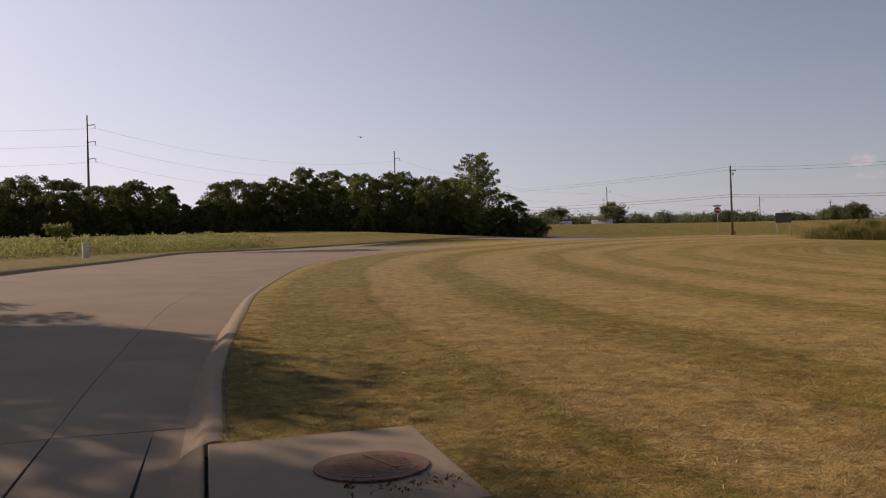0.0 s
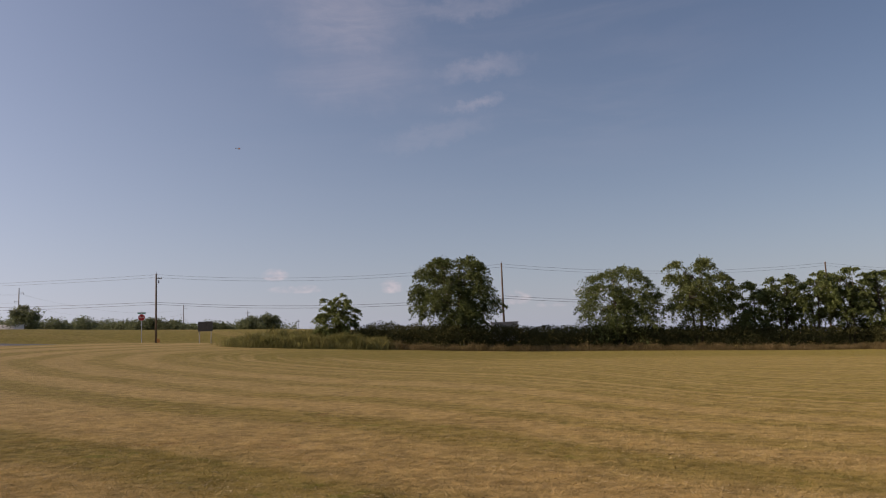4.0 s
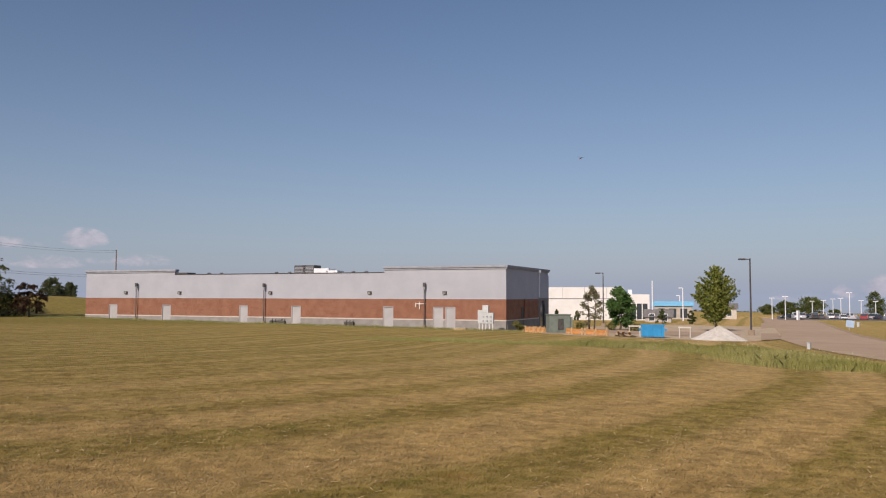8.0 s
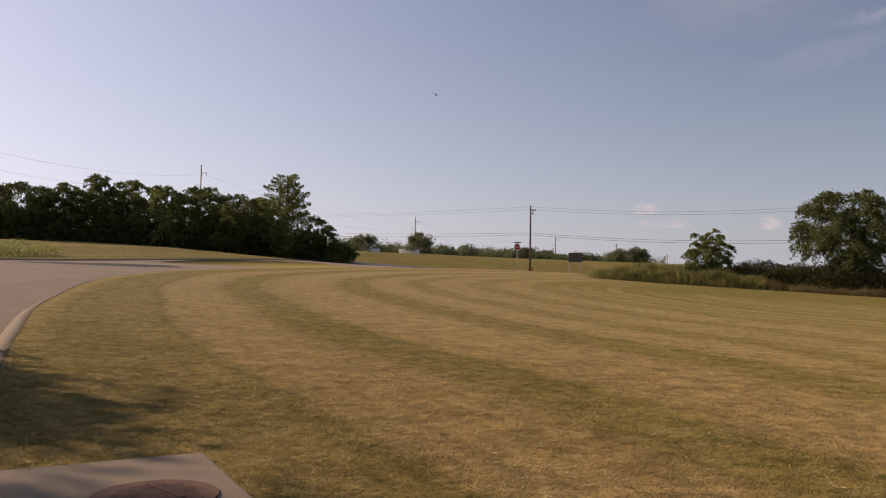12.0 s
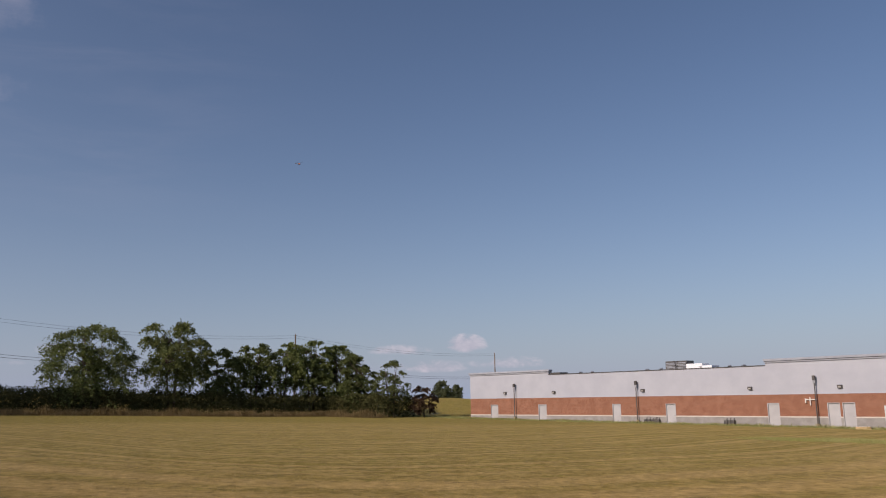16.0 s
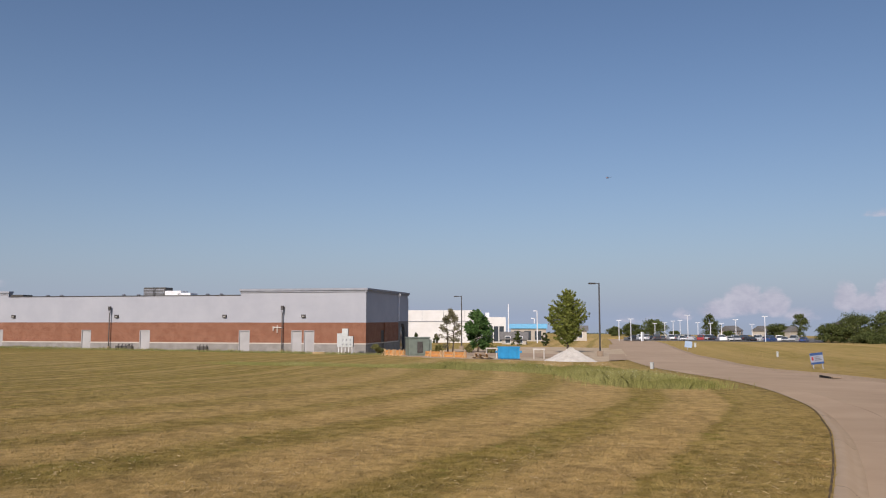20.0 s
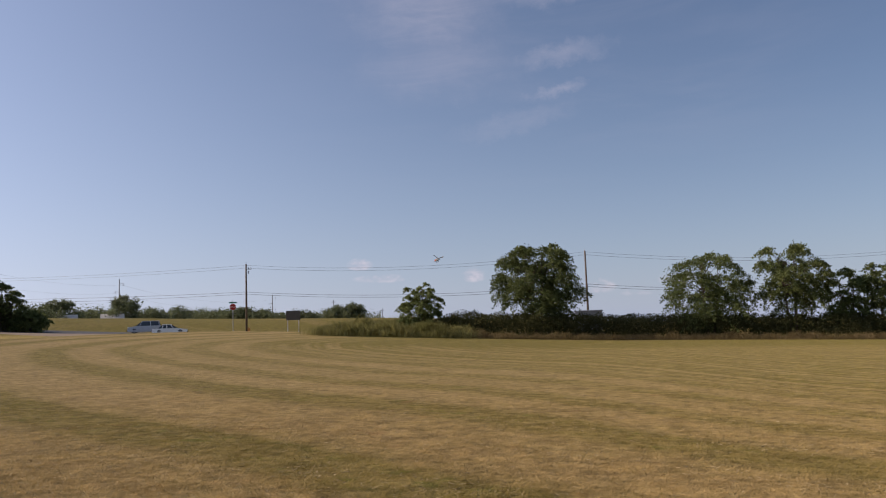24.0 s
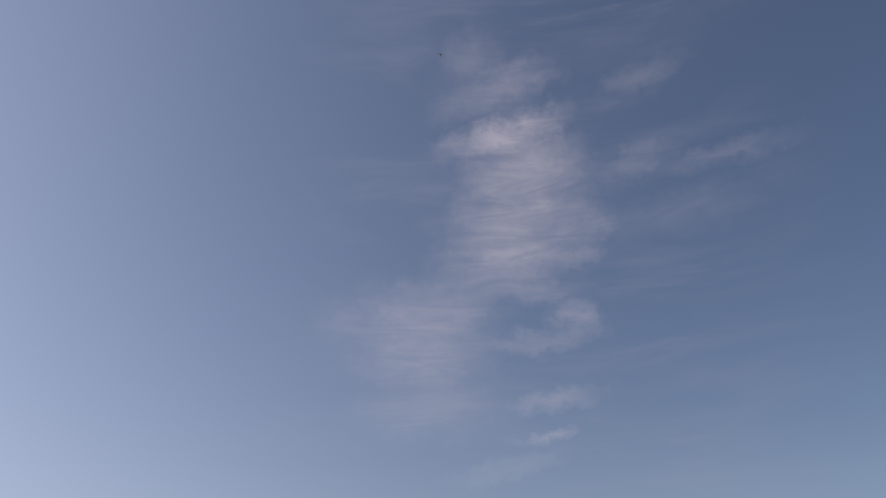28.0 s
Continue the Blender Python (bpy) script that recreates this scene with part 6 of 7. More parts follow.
# ---- the storm drain in the kerb ----
def build_inlet():
    c = Vector((-4.93, 2.775))
    u = Vector((0.936, -0.351))           # along the kerb
    v = Vector((0.351, 0.936))            # into the field
    turn = math.degrees(math.atan2(u.y, u.x))
    gz = float(land(c.x, c.y))
    slope = -0.0268 * u.x
    t = thing("storm_drain", (c.x, c.y, gz), "concrete storm drain top with a rusty iron manhole cover", "storm drain", turn=turn)
    tilt = pose(0, 0, 0, 0, -math.degrees(math.atan(slope)), 0)
    bm = boxed(-0.77, 1.15, -0.88, 0.70, -0.085, 0.012, 0.014, tilt)
    part("slab", bm, KERB, t, "worn concrete slab")
    # A solid block fills the opening; the shade in it is painted on.
    part("throat", boxed(-0.80, 1.2, -0.905, -0.80, -0.36, -0.09, 0, tilt), HOLLOW_SHADE, t, "near-black block for the shade in the drain mouth")
    prof = [(-1.24, -0.25), (-1.24, -0.139), (-1.10, -0.128), (-1.02, -0.10), (-0.94, -0.062), (-0.915, -0.055), (-0.905, -0.065), (-0.905, -0.25)]
    xs = (-0.83, -0.76, -0.62, -0.4, 0.0, 0.4, 1.2)
    verts = [tilt @ Vector((x, y, z + (0.05 * max(0, (-0.58 - x) / 0.25) * ease(-1.2, -1.0, y) if z > -0.2 else 0))) for x in xs for y, z in prof]
    m = len(prof)
    faces = [(k * m + j, (k + 1) * m + j, (k + 1) * m + j + 1, k * m + j + 1) for k in range(len(xs) - 1) for j in range(m - 1)]
    apron = mesh_object("apron", verts, faces, CONCRETE, t, True)
    apron["label"] = "concrete apron curving up to the drain mouth"
    bm = rodded(((0.28, 0.16, 0.0), (0.28, 0.16, 0.0145), 0.385), sides=40)
    part("cover_frame", bm, RUST, t, "rusty iron frame")
    bm = rodded(((0.28, 0.16, 0.0), (0.28, 0.16, 0.0165), 0.315), sides=40)
    cov = part("manhole_cover", bm, RUST, t, "rusty cast iron cover with a raised grid")
    bm = bmesh.new()
    for i in range(-6, 7):
        for j in range(-6, 7):
            if (i * i + j * j) < 34:
                box(bm, 0.28 + 0.047 * i - 0.019, 0.28 + 0.047 * i + 0.019, 0.16 + 0.047 * j - 0.019, 0.16 + 0.047 * j + 0.019, 0.016, 0.0185)
    part("tread", bm, RUST, cov)
    part("pry_bar", boxed(0.05, 0.5, 0.14, 0.165, 0.018, 0.024, 0, pose(0, 0, 0, 0, 0, 18)), RUST, cov, "dark raised bar")
    rng = np.random.default_rng(21)
    q = np.stack([rng.normal(0.80, 0.12, 90), rng.uniform(-0.1, 0.6, 90), np.full(90, 0.02)], 1)
    debris = new("leaf_litter", quick_mesh("leaf_litter", leaf_cards(q, 0.026, rng, 0.0), 4, RUST))
    debris.matrix_world = t.matrix_world.copy()
    tagged(debris, "dry brown leaf litter on the drain top", "leaf litter", kind="stuff")
    # the drain across the street
    t = thing("kerb_inlet", at(82.75, 42.2), "kerb drain across the street, its shaded mouth a near-black block", "storm drain", turn=208)
    part("lintel", boxed(-0.8, 0.8, -0.12, 0.3, -0.06, 0.008, 0.01), KERB, t)
    # No hollow here: a near-black block stands for the shaded opening.
    part("mouth", boxed(-0.6, 0.6, -0.2, -0.121, -0.2, -0.005), HOLLOW_SHADE, t)


build_inlet()


# ---- poles and wires ----
def wire(name, a, b, sag, r, label, parent=None):
    cu = bpy.data.curves.new(name, "CURVE")
    cu.dimensions, cu.bevel_depth, cu.bevel_resolution = "3D", r, 1
    s = cu.splines.new("POLY")
    s.points.add(16)
    for i in range(17):
        t = i / 16
        p = Vector(a).lerp(Vector(b), t)
        s.points[i].co = (p.x, p.y, p.z - 4 * sag * t * (1 - t), 1)
    cu.materials.append(DARK_METAL)
    ob = new(name, cu)
    return tagged(ob, label, "cable", "overhead cables")


def build_poles():
    spots = [(-58.0, 205, 4.6), (-33.25, 120, 5.5), (-9.5, 112, 5.68), (11.7, 132, 4.45), (25.6, 185, 3.0)]
    tops = []
    for i, (az, d, top) in enumerate(spots):
        p = at(az, d)
        h = EYE + d * math.tan(radians(top)) - p.z
        t = thing("utility_pole", p, "tall weathered wooden utility pole carrying cables", "utility pole", "utility poles", turn=-az)
        part("pole", rodded(((0, 0, -0.3), (0, 0, h), 0.17, 0.11), sides=10), POLE_WOOD, t, rounded=True)
        tops.append([p + Vector((0, 0, h - 0.15)), p + Vector((0, 0, h - 0.55)), p + Vector((0, 0, h * 0.60 if i else h * 0.66)), p + Vector((0, 0, h * 0.57))])
        if i == 1:
            part("bracket", boxed(0.1, 0.75, -0.05, 0.05, h - 0.75, h - 0.66), POLE_WOOD, t)
            for x in (0.35, 0.68):
                part("insulator", rodded(((x, 0, h - 0.66), (x, 0, h - 0.45), 0.06, 0.04)), METAL, t)
            part("transformer_can", rodded(((0.32, 0, h - 1.35), (0.32, 0, h - 0.95), 0.10), sides=10), METAL, t)
            part("guard", boxed(0.12, 0.5, -0.1, 0.1, 0.0, 0.9, 0.03), ORANGE_WOOD, t, "orange marker at the foot")
        part("pin", rodded(((0, 0, h), (0, 0, h + 0.25), 0.03)), METAL, t)
    for a, b in zip(tops, tops[1:]):
        for k in range(4):
            wire("cable", a[k], b[k], 1.1 if k < 2 else 0.9, 0.014 if k < 2 else 0.022, "thin dark overhead cable")
    # steel transmission poles
    big = [(-76.5, 250, 9.97), (-56.2, 330, 7.65), (-41.4, 480, 4.57), (-31.5, 560, 3.36)]
    hang = []
    for i, (az, d, top) in enumerate(big):
        p = at(az, d)
        h = EYE + d * math.tan(radians(top)) - p.z
        t = thing("transmission_pole", p, "tall slender grey steel transmission pole", "transmission pole", "transmission poles", turn=-az + 20)
        part("mast", rodded(((0, 0, -0.5), (0, 0, h), 0.42, 0.22), sides=12), DARK_METAL, t, rounded=True)
        arms = []
        for k, f in enumerate((0.92, 0.79, 0.66)):
            s = 1 if (k % 2 == 0 or i == 0) else -1
            part("arm", rodded(((0, 0, h * f), (2.2 * s, 0, h * f + 0.5), 0.14, 0.08)), METAL, t)
            part("insulator", rodded(((2.2 * s, 0, h * f + 0.5), (2.2 * s, 0, h * f - 0.6), 0.1)), DARK_METAL, t)
            arms.append(t.matrix_world @ Vector((2.2 * s, 0, h * f - 0.6)))
        hang.append(arms)
    first = at(-112, 230, 26)
    hang.insert(0, [first + Vector((0, 0, 4 * k)) for k in (2, 1, 0)])
    for a, b in zip(hang, hang[1:]):
        for k in range(3):
            wire("cable", a[k], b[k], 5.0, 0.022, "thin high transmission cable")
    # slender masts far off
    for az, d, top in ((-27.3, 300, 2.9), (-23.9, 330, 2.2), (-45.2, 300, 3.4)):
        p = at(az, d)
        h = EYE + d * math.tan(radians(top)) - p.z
        t = thing("mast", p, "thin dark pole far beyond the field", "pole", "distant poles")
        part("shaft", rodded(((0, 0, -0.3), (0, 0, h), 0.16, 0.10)), DARK_METAL, t)
        part("crossarm", boxed(-0.8, 0.8, -0.06, 0.06, h - 0.9, h - 0.75), DARK_METAL, t)
    # stop sign
    p = at(-34.15, 112)
    z0 = EYE + 112 * math.tan(radians(2.6)) - p.z
    t = thing("stop_sign", p, "red octagonal stop sign with two street name blades on top", "stop sign", turn=34)
    part("post", rodded(((0, 0.04, -0.2), (0, 0.04, z0 + 0.75), 0.04)), METAL, t)
    bm = bmesh.new()
    bmesh.ops.create_cone(bm, cap_ends=True, segments=8, radius1=0.44, radius2=0.44, depth=0.03, matrix=Matrix.Translation((0, 0, z0)) @ Matrix.Rotation(radians(90), 4, "X") @ Matrix.Rotation(radians(22.5), 4, "Z"))
    part("plate", bm, RED, t)
    part("name_blade", boxed(-0.5, 0.5, 0.02, 0.05, z0 + 0.48, z0 + 0.66), GREEN_SIGN, t)
    part("name_blade", boxed(-0.03, 0.0, -0.45, 0.5, z0 + 0.68, z0 + 0.86), GREEN_SIGN, t)
    cu = bpy.data.curves.new("word", "FONT")
    cu.body, cu.size, cu.align_x, cu.align_y, cu.extrude = "STOP", 0.30, "CENTER", "CENTER", 0.003
    cu.materials.append(WHITE_PAINT)
    ob = new("word", cu)
    ob.parent = t
    ob.matrix_basis = pose(0, -0.022, z0, 90, 0, 0)
    # dark board on two posts
    p = at(-30.1, 113)
    mid = EYE + 113 * math.tan(radians(1.9)) - p.z
    t = thing("sign_board", p, "dark square sign board on two pale posts, seen from behind", "sign board", turn=34)
    part("panel", boxed(-0.95, 0.95, -0.04, 0.04, mid - 0.65, mid + 0.65, 0.02), DARK_METAL, t)
    for x in (-0.75, 0.75):
        part("post", boxed(x - 0.06, x + 0.06, 0.04, 0.16, -0.2, mid + 0.55), SILL, t)
    p = at(-9.5, 108)
    t = thing("trailer", p, "blue-grey flat-roofed box trailer behind the hedgerow", "trailer", turn=12)
    part("body", boxed(-1.75, 1.75, -1.2, 1.2, 0.6, 3.1, 0.06), GREY_SIDING, t)
    part("roof", boxed(-1.85, 1.85, -1.3, 1.3, 3.1, 3.25, 0.03), CORNICE, t)
    for x in (-0.9, 0.9):
        for s in (-1.0, 1.0):
            part("wheel", rodded(((x, s - 0.1, 0.38), (x, s + 0.1, 0.38), 0.38), sides=16), RUBBER, t)


build_poles()


# ---- vehicles ----
def car(place, turn, paint, label, kind="sedan", name="car", group=""):
    """A car with its nose towards +x."""
    t = thing(name, place, label, "car" if kind != "pickup" else "pickup truck", group, turn=turn)
    L, W, H = {"sedan": (4.7, 1.8, 1.42), "suv": (4.7, 1.9, 1.75), "pickup": (5.7, 2.0, 1.85)}[kind]
    belt = H * 0.60

    def prism(profile, half0, half1, z0, z1):
        bm = bmesh.new()
        rows = []
        for s in (-1, 1):
            rows.append([bm.verts.new((x, s * (half0 + (half1 - half0) * min(1, max(0, (z - z0) / max(0.01, z1 - z0)))), z)) for x, z in profile])
        bm.faces.new(rows[0][::-1])
        bm.faces.new(rows[1])
        n = len(profile)
        for i in range(n):
            bm.faces.new((rows[0][i], rows[0][(i + 1) % n], rows[1][(i + 1) % n], rows[1][i]))
        bmesh.ops.recalc_face_normals(bm, faces=bm.faces)
        return bm

    h = L / 2
    lower = [(-h, 0.35), (-h + 0.05, belt - 0.05), (-h + 0.35, belt + 0.02), (h - 1.25, belt), (h - 0.25, belt - 0.16), (h, 0.58), (h - 0.05, 0.30), (h - 0.5, 0.22), (-h + 0.4, 0.24)]
    part("body", prism(lower, W / 2, W / 2 - 0.03, 0.3, belt), paint, t)
    if kind == "sedan":
        cab = [(-h + 0.75, belt), (-h + 1.45, H - 0.05), (0.15, H - 0.03), (1.15, belt)]
    elif kind == "suv":
        cab = [(-h + 0.12, belt), (-h + 0.4, H - 0.05), (0.35, H - 0.03), (1.2, belt)]
    else:
        cab = [(-0.75, belt), (-0.55, H - 0.05), (0.75, H - 0.03), (1.5, belt)]
    part("glasshouse", prism(cab, W / 2 - 0.06, W / 2 - 0.22, belt, H), GLASS, t, "dark glass")
    xs = [c[0] for c in cab]
    part("roof", boxed(cab[1][0] - 0.05, cab[2][0] + 0.05, -W / 2 + 0.2, W / 2 - 0.2, H - 0.07, H, 0.03), paint, t)
    for x in (cab[1][0] + 0.05, (cab[1][0] + cab[2][0]) / 2, cab[2][0]):
        for s in (-1, 1):
            part("pillar", rodded(((x + (0.3 if x > 0 and x == cab[2][0] else (-0.15 if x == cab[1][0] + 0.05 else 0)), s * (W / 2 - 0.05), belt), (x, s * (W / 2 - 0.21), H - 0.04), 0.045), sides=4), paint, t)
    if kind == "pickup":
        bm = boxed(-h + 0.1, -0.8, -W / 2 + 0.02, -W / 2 + 0.12, belt, belt + 0.12)
        box(bm, -h + 0.1, -0.8, W / 2 - 0.12, W / 2 - 0.02, belt, belt + 0.12)
        box(bm, -h + 0.02, -h + 0.1, -W / 2 + 0.02, W / 2 - 0.02, belt - 0.1, belt + 0.12)
        part("bed_rail", bm, paint, t)
    for x in (-h + 0.95, h - 0.95):
        for s in (-1, 1):
            y = s * (W / 2 - 0.12)
            wh = part("wheel", rodded(((x, y - 0.11, 0.33), (x, y + 0.11, 0.33), 0.33), sides=18), RUBBER, t)
            part("rim", rodded(((x, y + s * 0.08, 0.33), (x, y + s * 0.12, 0.33), 0.21), sides=12), METAL, wh)
    for s in (-1, 1):
        part("headlight", boxed(h - 0.2, h - 0.03, s * (W / 2 - 0.3) - 0.15, s * (W / 2 - 0.3) + 0.15, belt - 0.28, belt - 0.16), WHITE_PAINT, t)
        part("tail_light", boxed(-h - 0.01, -h + 0.08, s * (W / 2 - 0.22) - 0.12, s * (W / 2 - 0.22) + 0.12, belt - 0.25, belt - 0.1), RED, t)
    part("bumper", boxed(h - 0.08, h + 0.06, -W / 2 + 0.1, W / 2 - 0.1, 0.28, 0.48, 0.03), RUBBER, t)
    return t


def build_lot():
    """The dealer's yard and the estate beyond the street."""
    vs, fs = [], []
    for i in range(13):
        for d in (236, 300):
            p = at(70 + i * 1.05, d)
            vs.append((p.x, p.y, p.z + 0.04))
    fs = [(2 * i, 2 * i + 1, 2 * i + 3, 2 * i + 2) for i in range(12)]
    tagged(mesh_object("parking_lot", vs, fs, ASPHALT), "grey asphalt car park full of cars", "car park", kind="structure")
    kinds, rng = ("sedan", "suv", "suv", "sedan", "pickup"), random.Random(9)
    firsts = {}
    az = 70.6
    i = 0
    while az < 81.4:
        k, p = kinds[i % 5], rng.choice((0, 1, 2, 3, 4, 5, 0, 1, 3))
        spot = at(az, 250 + rng.uniform(-4, 8), 0.04)
        turn = rng.choice((10, 190)) + rng.uniform(-25, 25)
        if (k, p) not in firsts:
            nm = ("white", "black", "red", "silver", "blue", "grey")[p]
            firsts[k, p] = car(spot, turn, CAR_PAINTS[p], "%s %s parked in the car park" % (nm, {"sedan": "saloon car", "suv": "tall estate car", "pickup": "pickup truck"}[k]), k, "parked_car", "cars in the car park")
        else:
            copy_thing(firsts[k, p], pose(spot.x, spot.y, spot.z, 0, 0, turn))
        az += rng.uniform(0.3, 0.6)
        i += 1
    # white lamp standards of the yard
    lamps = [(64.1, 160, 0.62), (63.9, 190, 0.1), (69.7, 240, -0.05), (70.5, 230, 0.05), (72.1, 290, -0.25), (72.75, 285, -0.2), (73.3, 280, -0.1), (73.75, 265, -0.05), (74.25, 250, 0.3), (74.9, 285, -0.2),
             (75.7, 290, -0.25), (77.3, 250, 0.0), (76.4, 280, -0.25), (79.1, 240, 0.22), (78.3, 280, -0.3), (62.1, 150, 1.1)]
    first = None
    for i, (az, d, top) in enumerate(lamps):
        p = at(az, d)
        h = EYE + d * math.tan(radians(top)) - p.z
        t = thing("yard_lamp", p, "white lamp standard of the car yard", "lamp post", "lamp standards of the car yard", turn=-az)
        part("pole", rodded(((0, 0, -0.2), (0, 0, h), 0.13, 0.09)), WHITE_PAINT, t)
        if i != 15:
            part("lamp_head", boxed(-0.75, -0.1, -0.2, 0.2, h - 0.12, h + 0.05, 0.03), WHITE_PAINT, t)
            if i > 1:
                part("lamp_head", boxed(0.1, 0.75, -0.2, 0.2, h - 0.12, h + 0.05, 0.03), WHITE_PAINT, t)
    t = thing("kiosk_sign", at(71.25, 225), "white upright sign by the car yard", "sign")
    part("slab", boxed(-0.7, 0.7, -0.2, 0.2, -0.1, 2.3, 0.04), WHITE_PAINT, t)
    # white showroom
    t = thing("showroom", at(57.8, 160), "wide white flat-roofed showroom", "building", turn=-57)
    part("wall", boxed(-8.2, 6.5, -0.3, 9, -0.5, 4.2), WHITE_BLOCK, t)
    part("fascia", boxed(-8.3, 6.6, -0.4, 9.1, 4.2, 6.35), WHITE_BLOCK, t)
    part("joint", boxed(-8.3, 6.6, -0.44, -0.4, 4.12, 4.22), CORNICE, t)
    part("wing", boxed(6.5, 11.6, 1.0, 9, -0.5, 5.0), WHITE_BLOCK, t)
    for i in range(4):
        part("window", boxed(7.0 + 1.1 * i, 7.9 + 1.1 * i, 0.92, 1.0, 0.2, 3.2), GLASS, t)
    for i in range(3):
        part("panel_joint", boxed(-5 + 4.2 * i, -4.96 + 4.2 * i, -0.42, -0.40, 4.3, 6.3), CORNICE, t)
    part("roof_unit", boxed(7.6, 8.4, 2, 3, 5.0, 5.9, 0.05), WHITE_PAINT, t)
    t = thing("canopy_building", at(63.4, 175), "low building with a light blue fascia", "building", turn=-63)
    part("wall", boxed(-3.5, 4.0, 0, 7, -0.5, 2.7), SIDING, t)
    part("fascia", boxed(-3.8, 4.3, -0.4, 7.2, 2.7, 3.7, 0.05), SKY_BLUE, t)
    for i in range(3):
        part("window", boxed(-2.8 + 2.2 * i, -1.4 + 2.2 * i, -0.04, 0.0, 0.3, 2.2), GLASS, t)
    # houses
    homes = [(91.75, 215, 12.6, 6.4, 2.6, -3, GREY_SIDING, "long grey house with a grey gable roof"), (88.9, 222, 3.6, 4.4, 2.6, 80, GREY_SIDING, "pale grey gabled house"), (62.5, 150, 4.4, 3.6, 1.0, -65, SIDING, "small tan hut with a hipped roof"),
             (80.4, 320, 7, 5, 2.2, 60, SIDING, "tan house with grey gable roof"), (79.0, 330, 10, 5, 2.3, -10, SIDING, "row of tan town houses"), (77.0, 335, 10, 5, 2.3, -10, SIDING, "row of brown town houses"),
             (83.8, 320, 12, 8, 3.2, -8, SIDING, "brown house standing among the trees"), (86.4, 280, 8, 7, 2.2, 50, SIDING, "low tan house with grey roof"), (66.6, 190, 6, 3.0, 2.4, -66, SIDING, "tan block behind the maple"),
             (-44.5, 197, 3.6, 4, 1.6, 44, WHITE_BLOCK, "far white house with a pale roof"), (-41.8, 197, 4.2, 4, 1.6, 42, WHITE_BLOCK, "far white building with a pale roof"), (-70.4, 140, 6, 6, 3.0, 60, WHITE_BLOCK, "pale shed behind the trees")]
    for az, d, w, dp, wall, turn, m, lb in homes:
        t = thing("house", at(az, d), lb, "house", "houses beyond the fields", turn=-az if turn == -3 else turn)
        part("wall", boxed(-w / 2, w / 2, -dp / 2, dp / 2, -0.5, wall), m, t)
        bm = bmesh.new()
        o, rise = 0.4, 0.36 * dp
        v = [bm.verts.new(q) for q in ((-w / 2 - o, -dp / 2 - o, wall - 0.1), (w / 2 + o, -dp / 2 - o, wall - 0.1), (w / 2 + o, dp / 2 + o, wall - 0.1), (-w / 2 - o, dp / 2 + o, wall - 0.1), (-w / 2 - o, 0, wall + rise), (w / 2 + o, 0, wall + rise))]
        for f in ((0, 1, 5, 4), (2, 3, 4, 5), (0, 4, 3), (1, 2, 5), (3, 2, 1, 0)):
            bm.faces.new([v[k] for k in f])
        part("roof", bm, ROOF if m is not WHITE_BLOCK else SILL, t)
        bm = bmesh.new()
        for s in (-1, 1):
            q = [bm.verts.new(c) for c in ((s * (w / 2 + 0.01), -dp / 2, wall), (s * (w / 2 + 0.01), dp / 2, wall), (s * (w / 2 + 0.01), 0, wall + rise - 0.2))]
            bm.faces.new(q)
        part("gable", bm, m, t)
        n = max(2, int(w / 2.4))
        for i in range(n):
            x = -w / 2 + (i + 0.5) * w / n
            wd = part("window", boxed(x - 0.45, x + 0.45, -dp / 2 - 0.04, -dp / 2 + 0.02, wall * 0.3, wall * 0.3 + 1.15), GLASS, t)
            part("frame", boxed(x - 0.52, x + 0.52, -dp / 2 - 0.03, -dp / 2 + 0.01, wall * 0.3 - 0.08, wall * 0.3 + 1.23), WHITE_PAINT, wd)


build_lot()


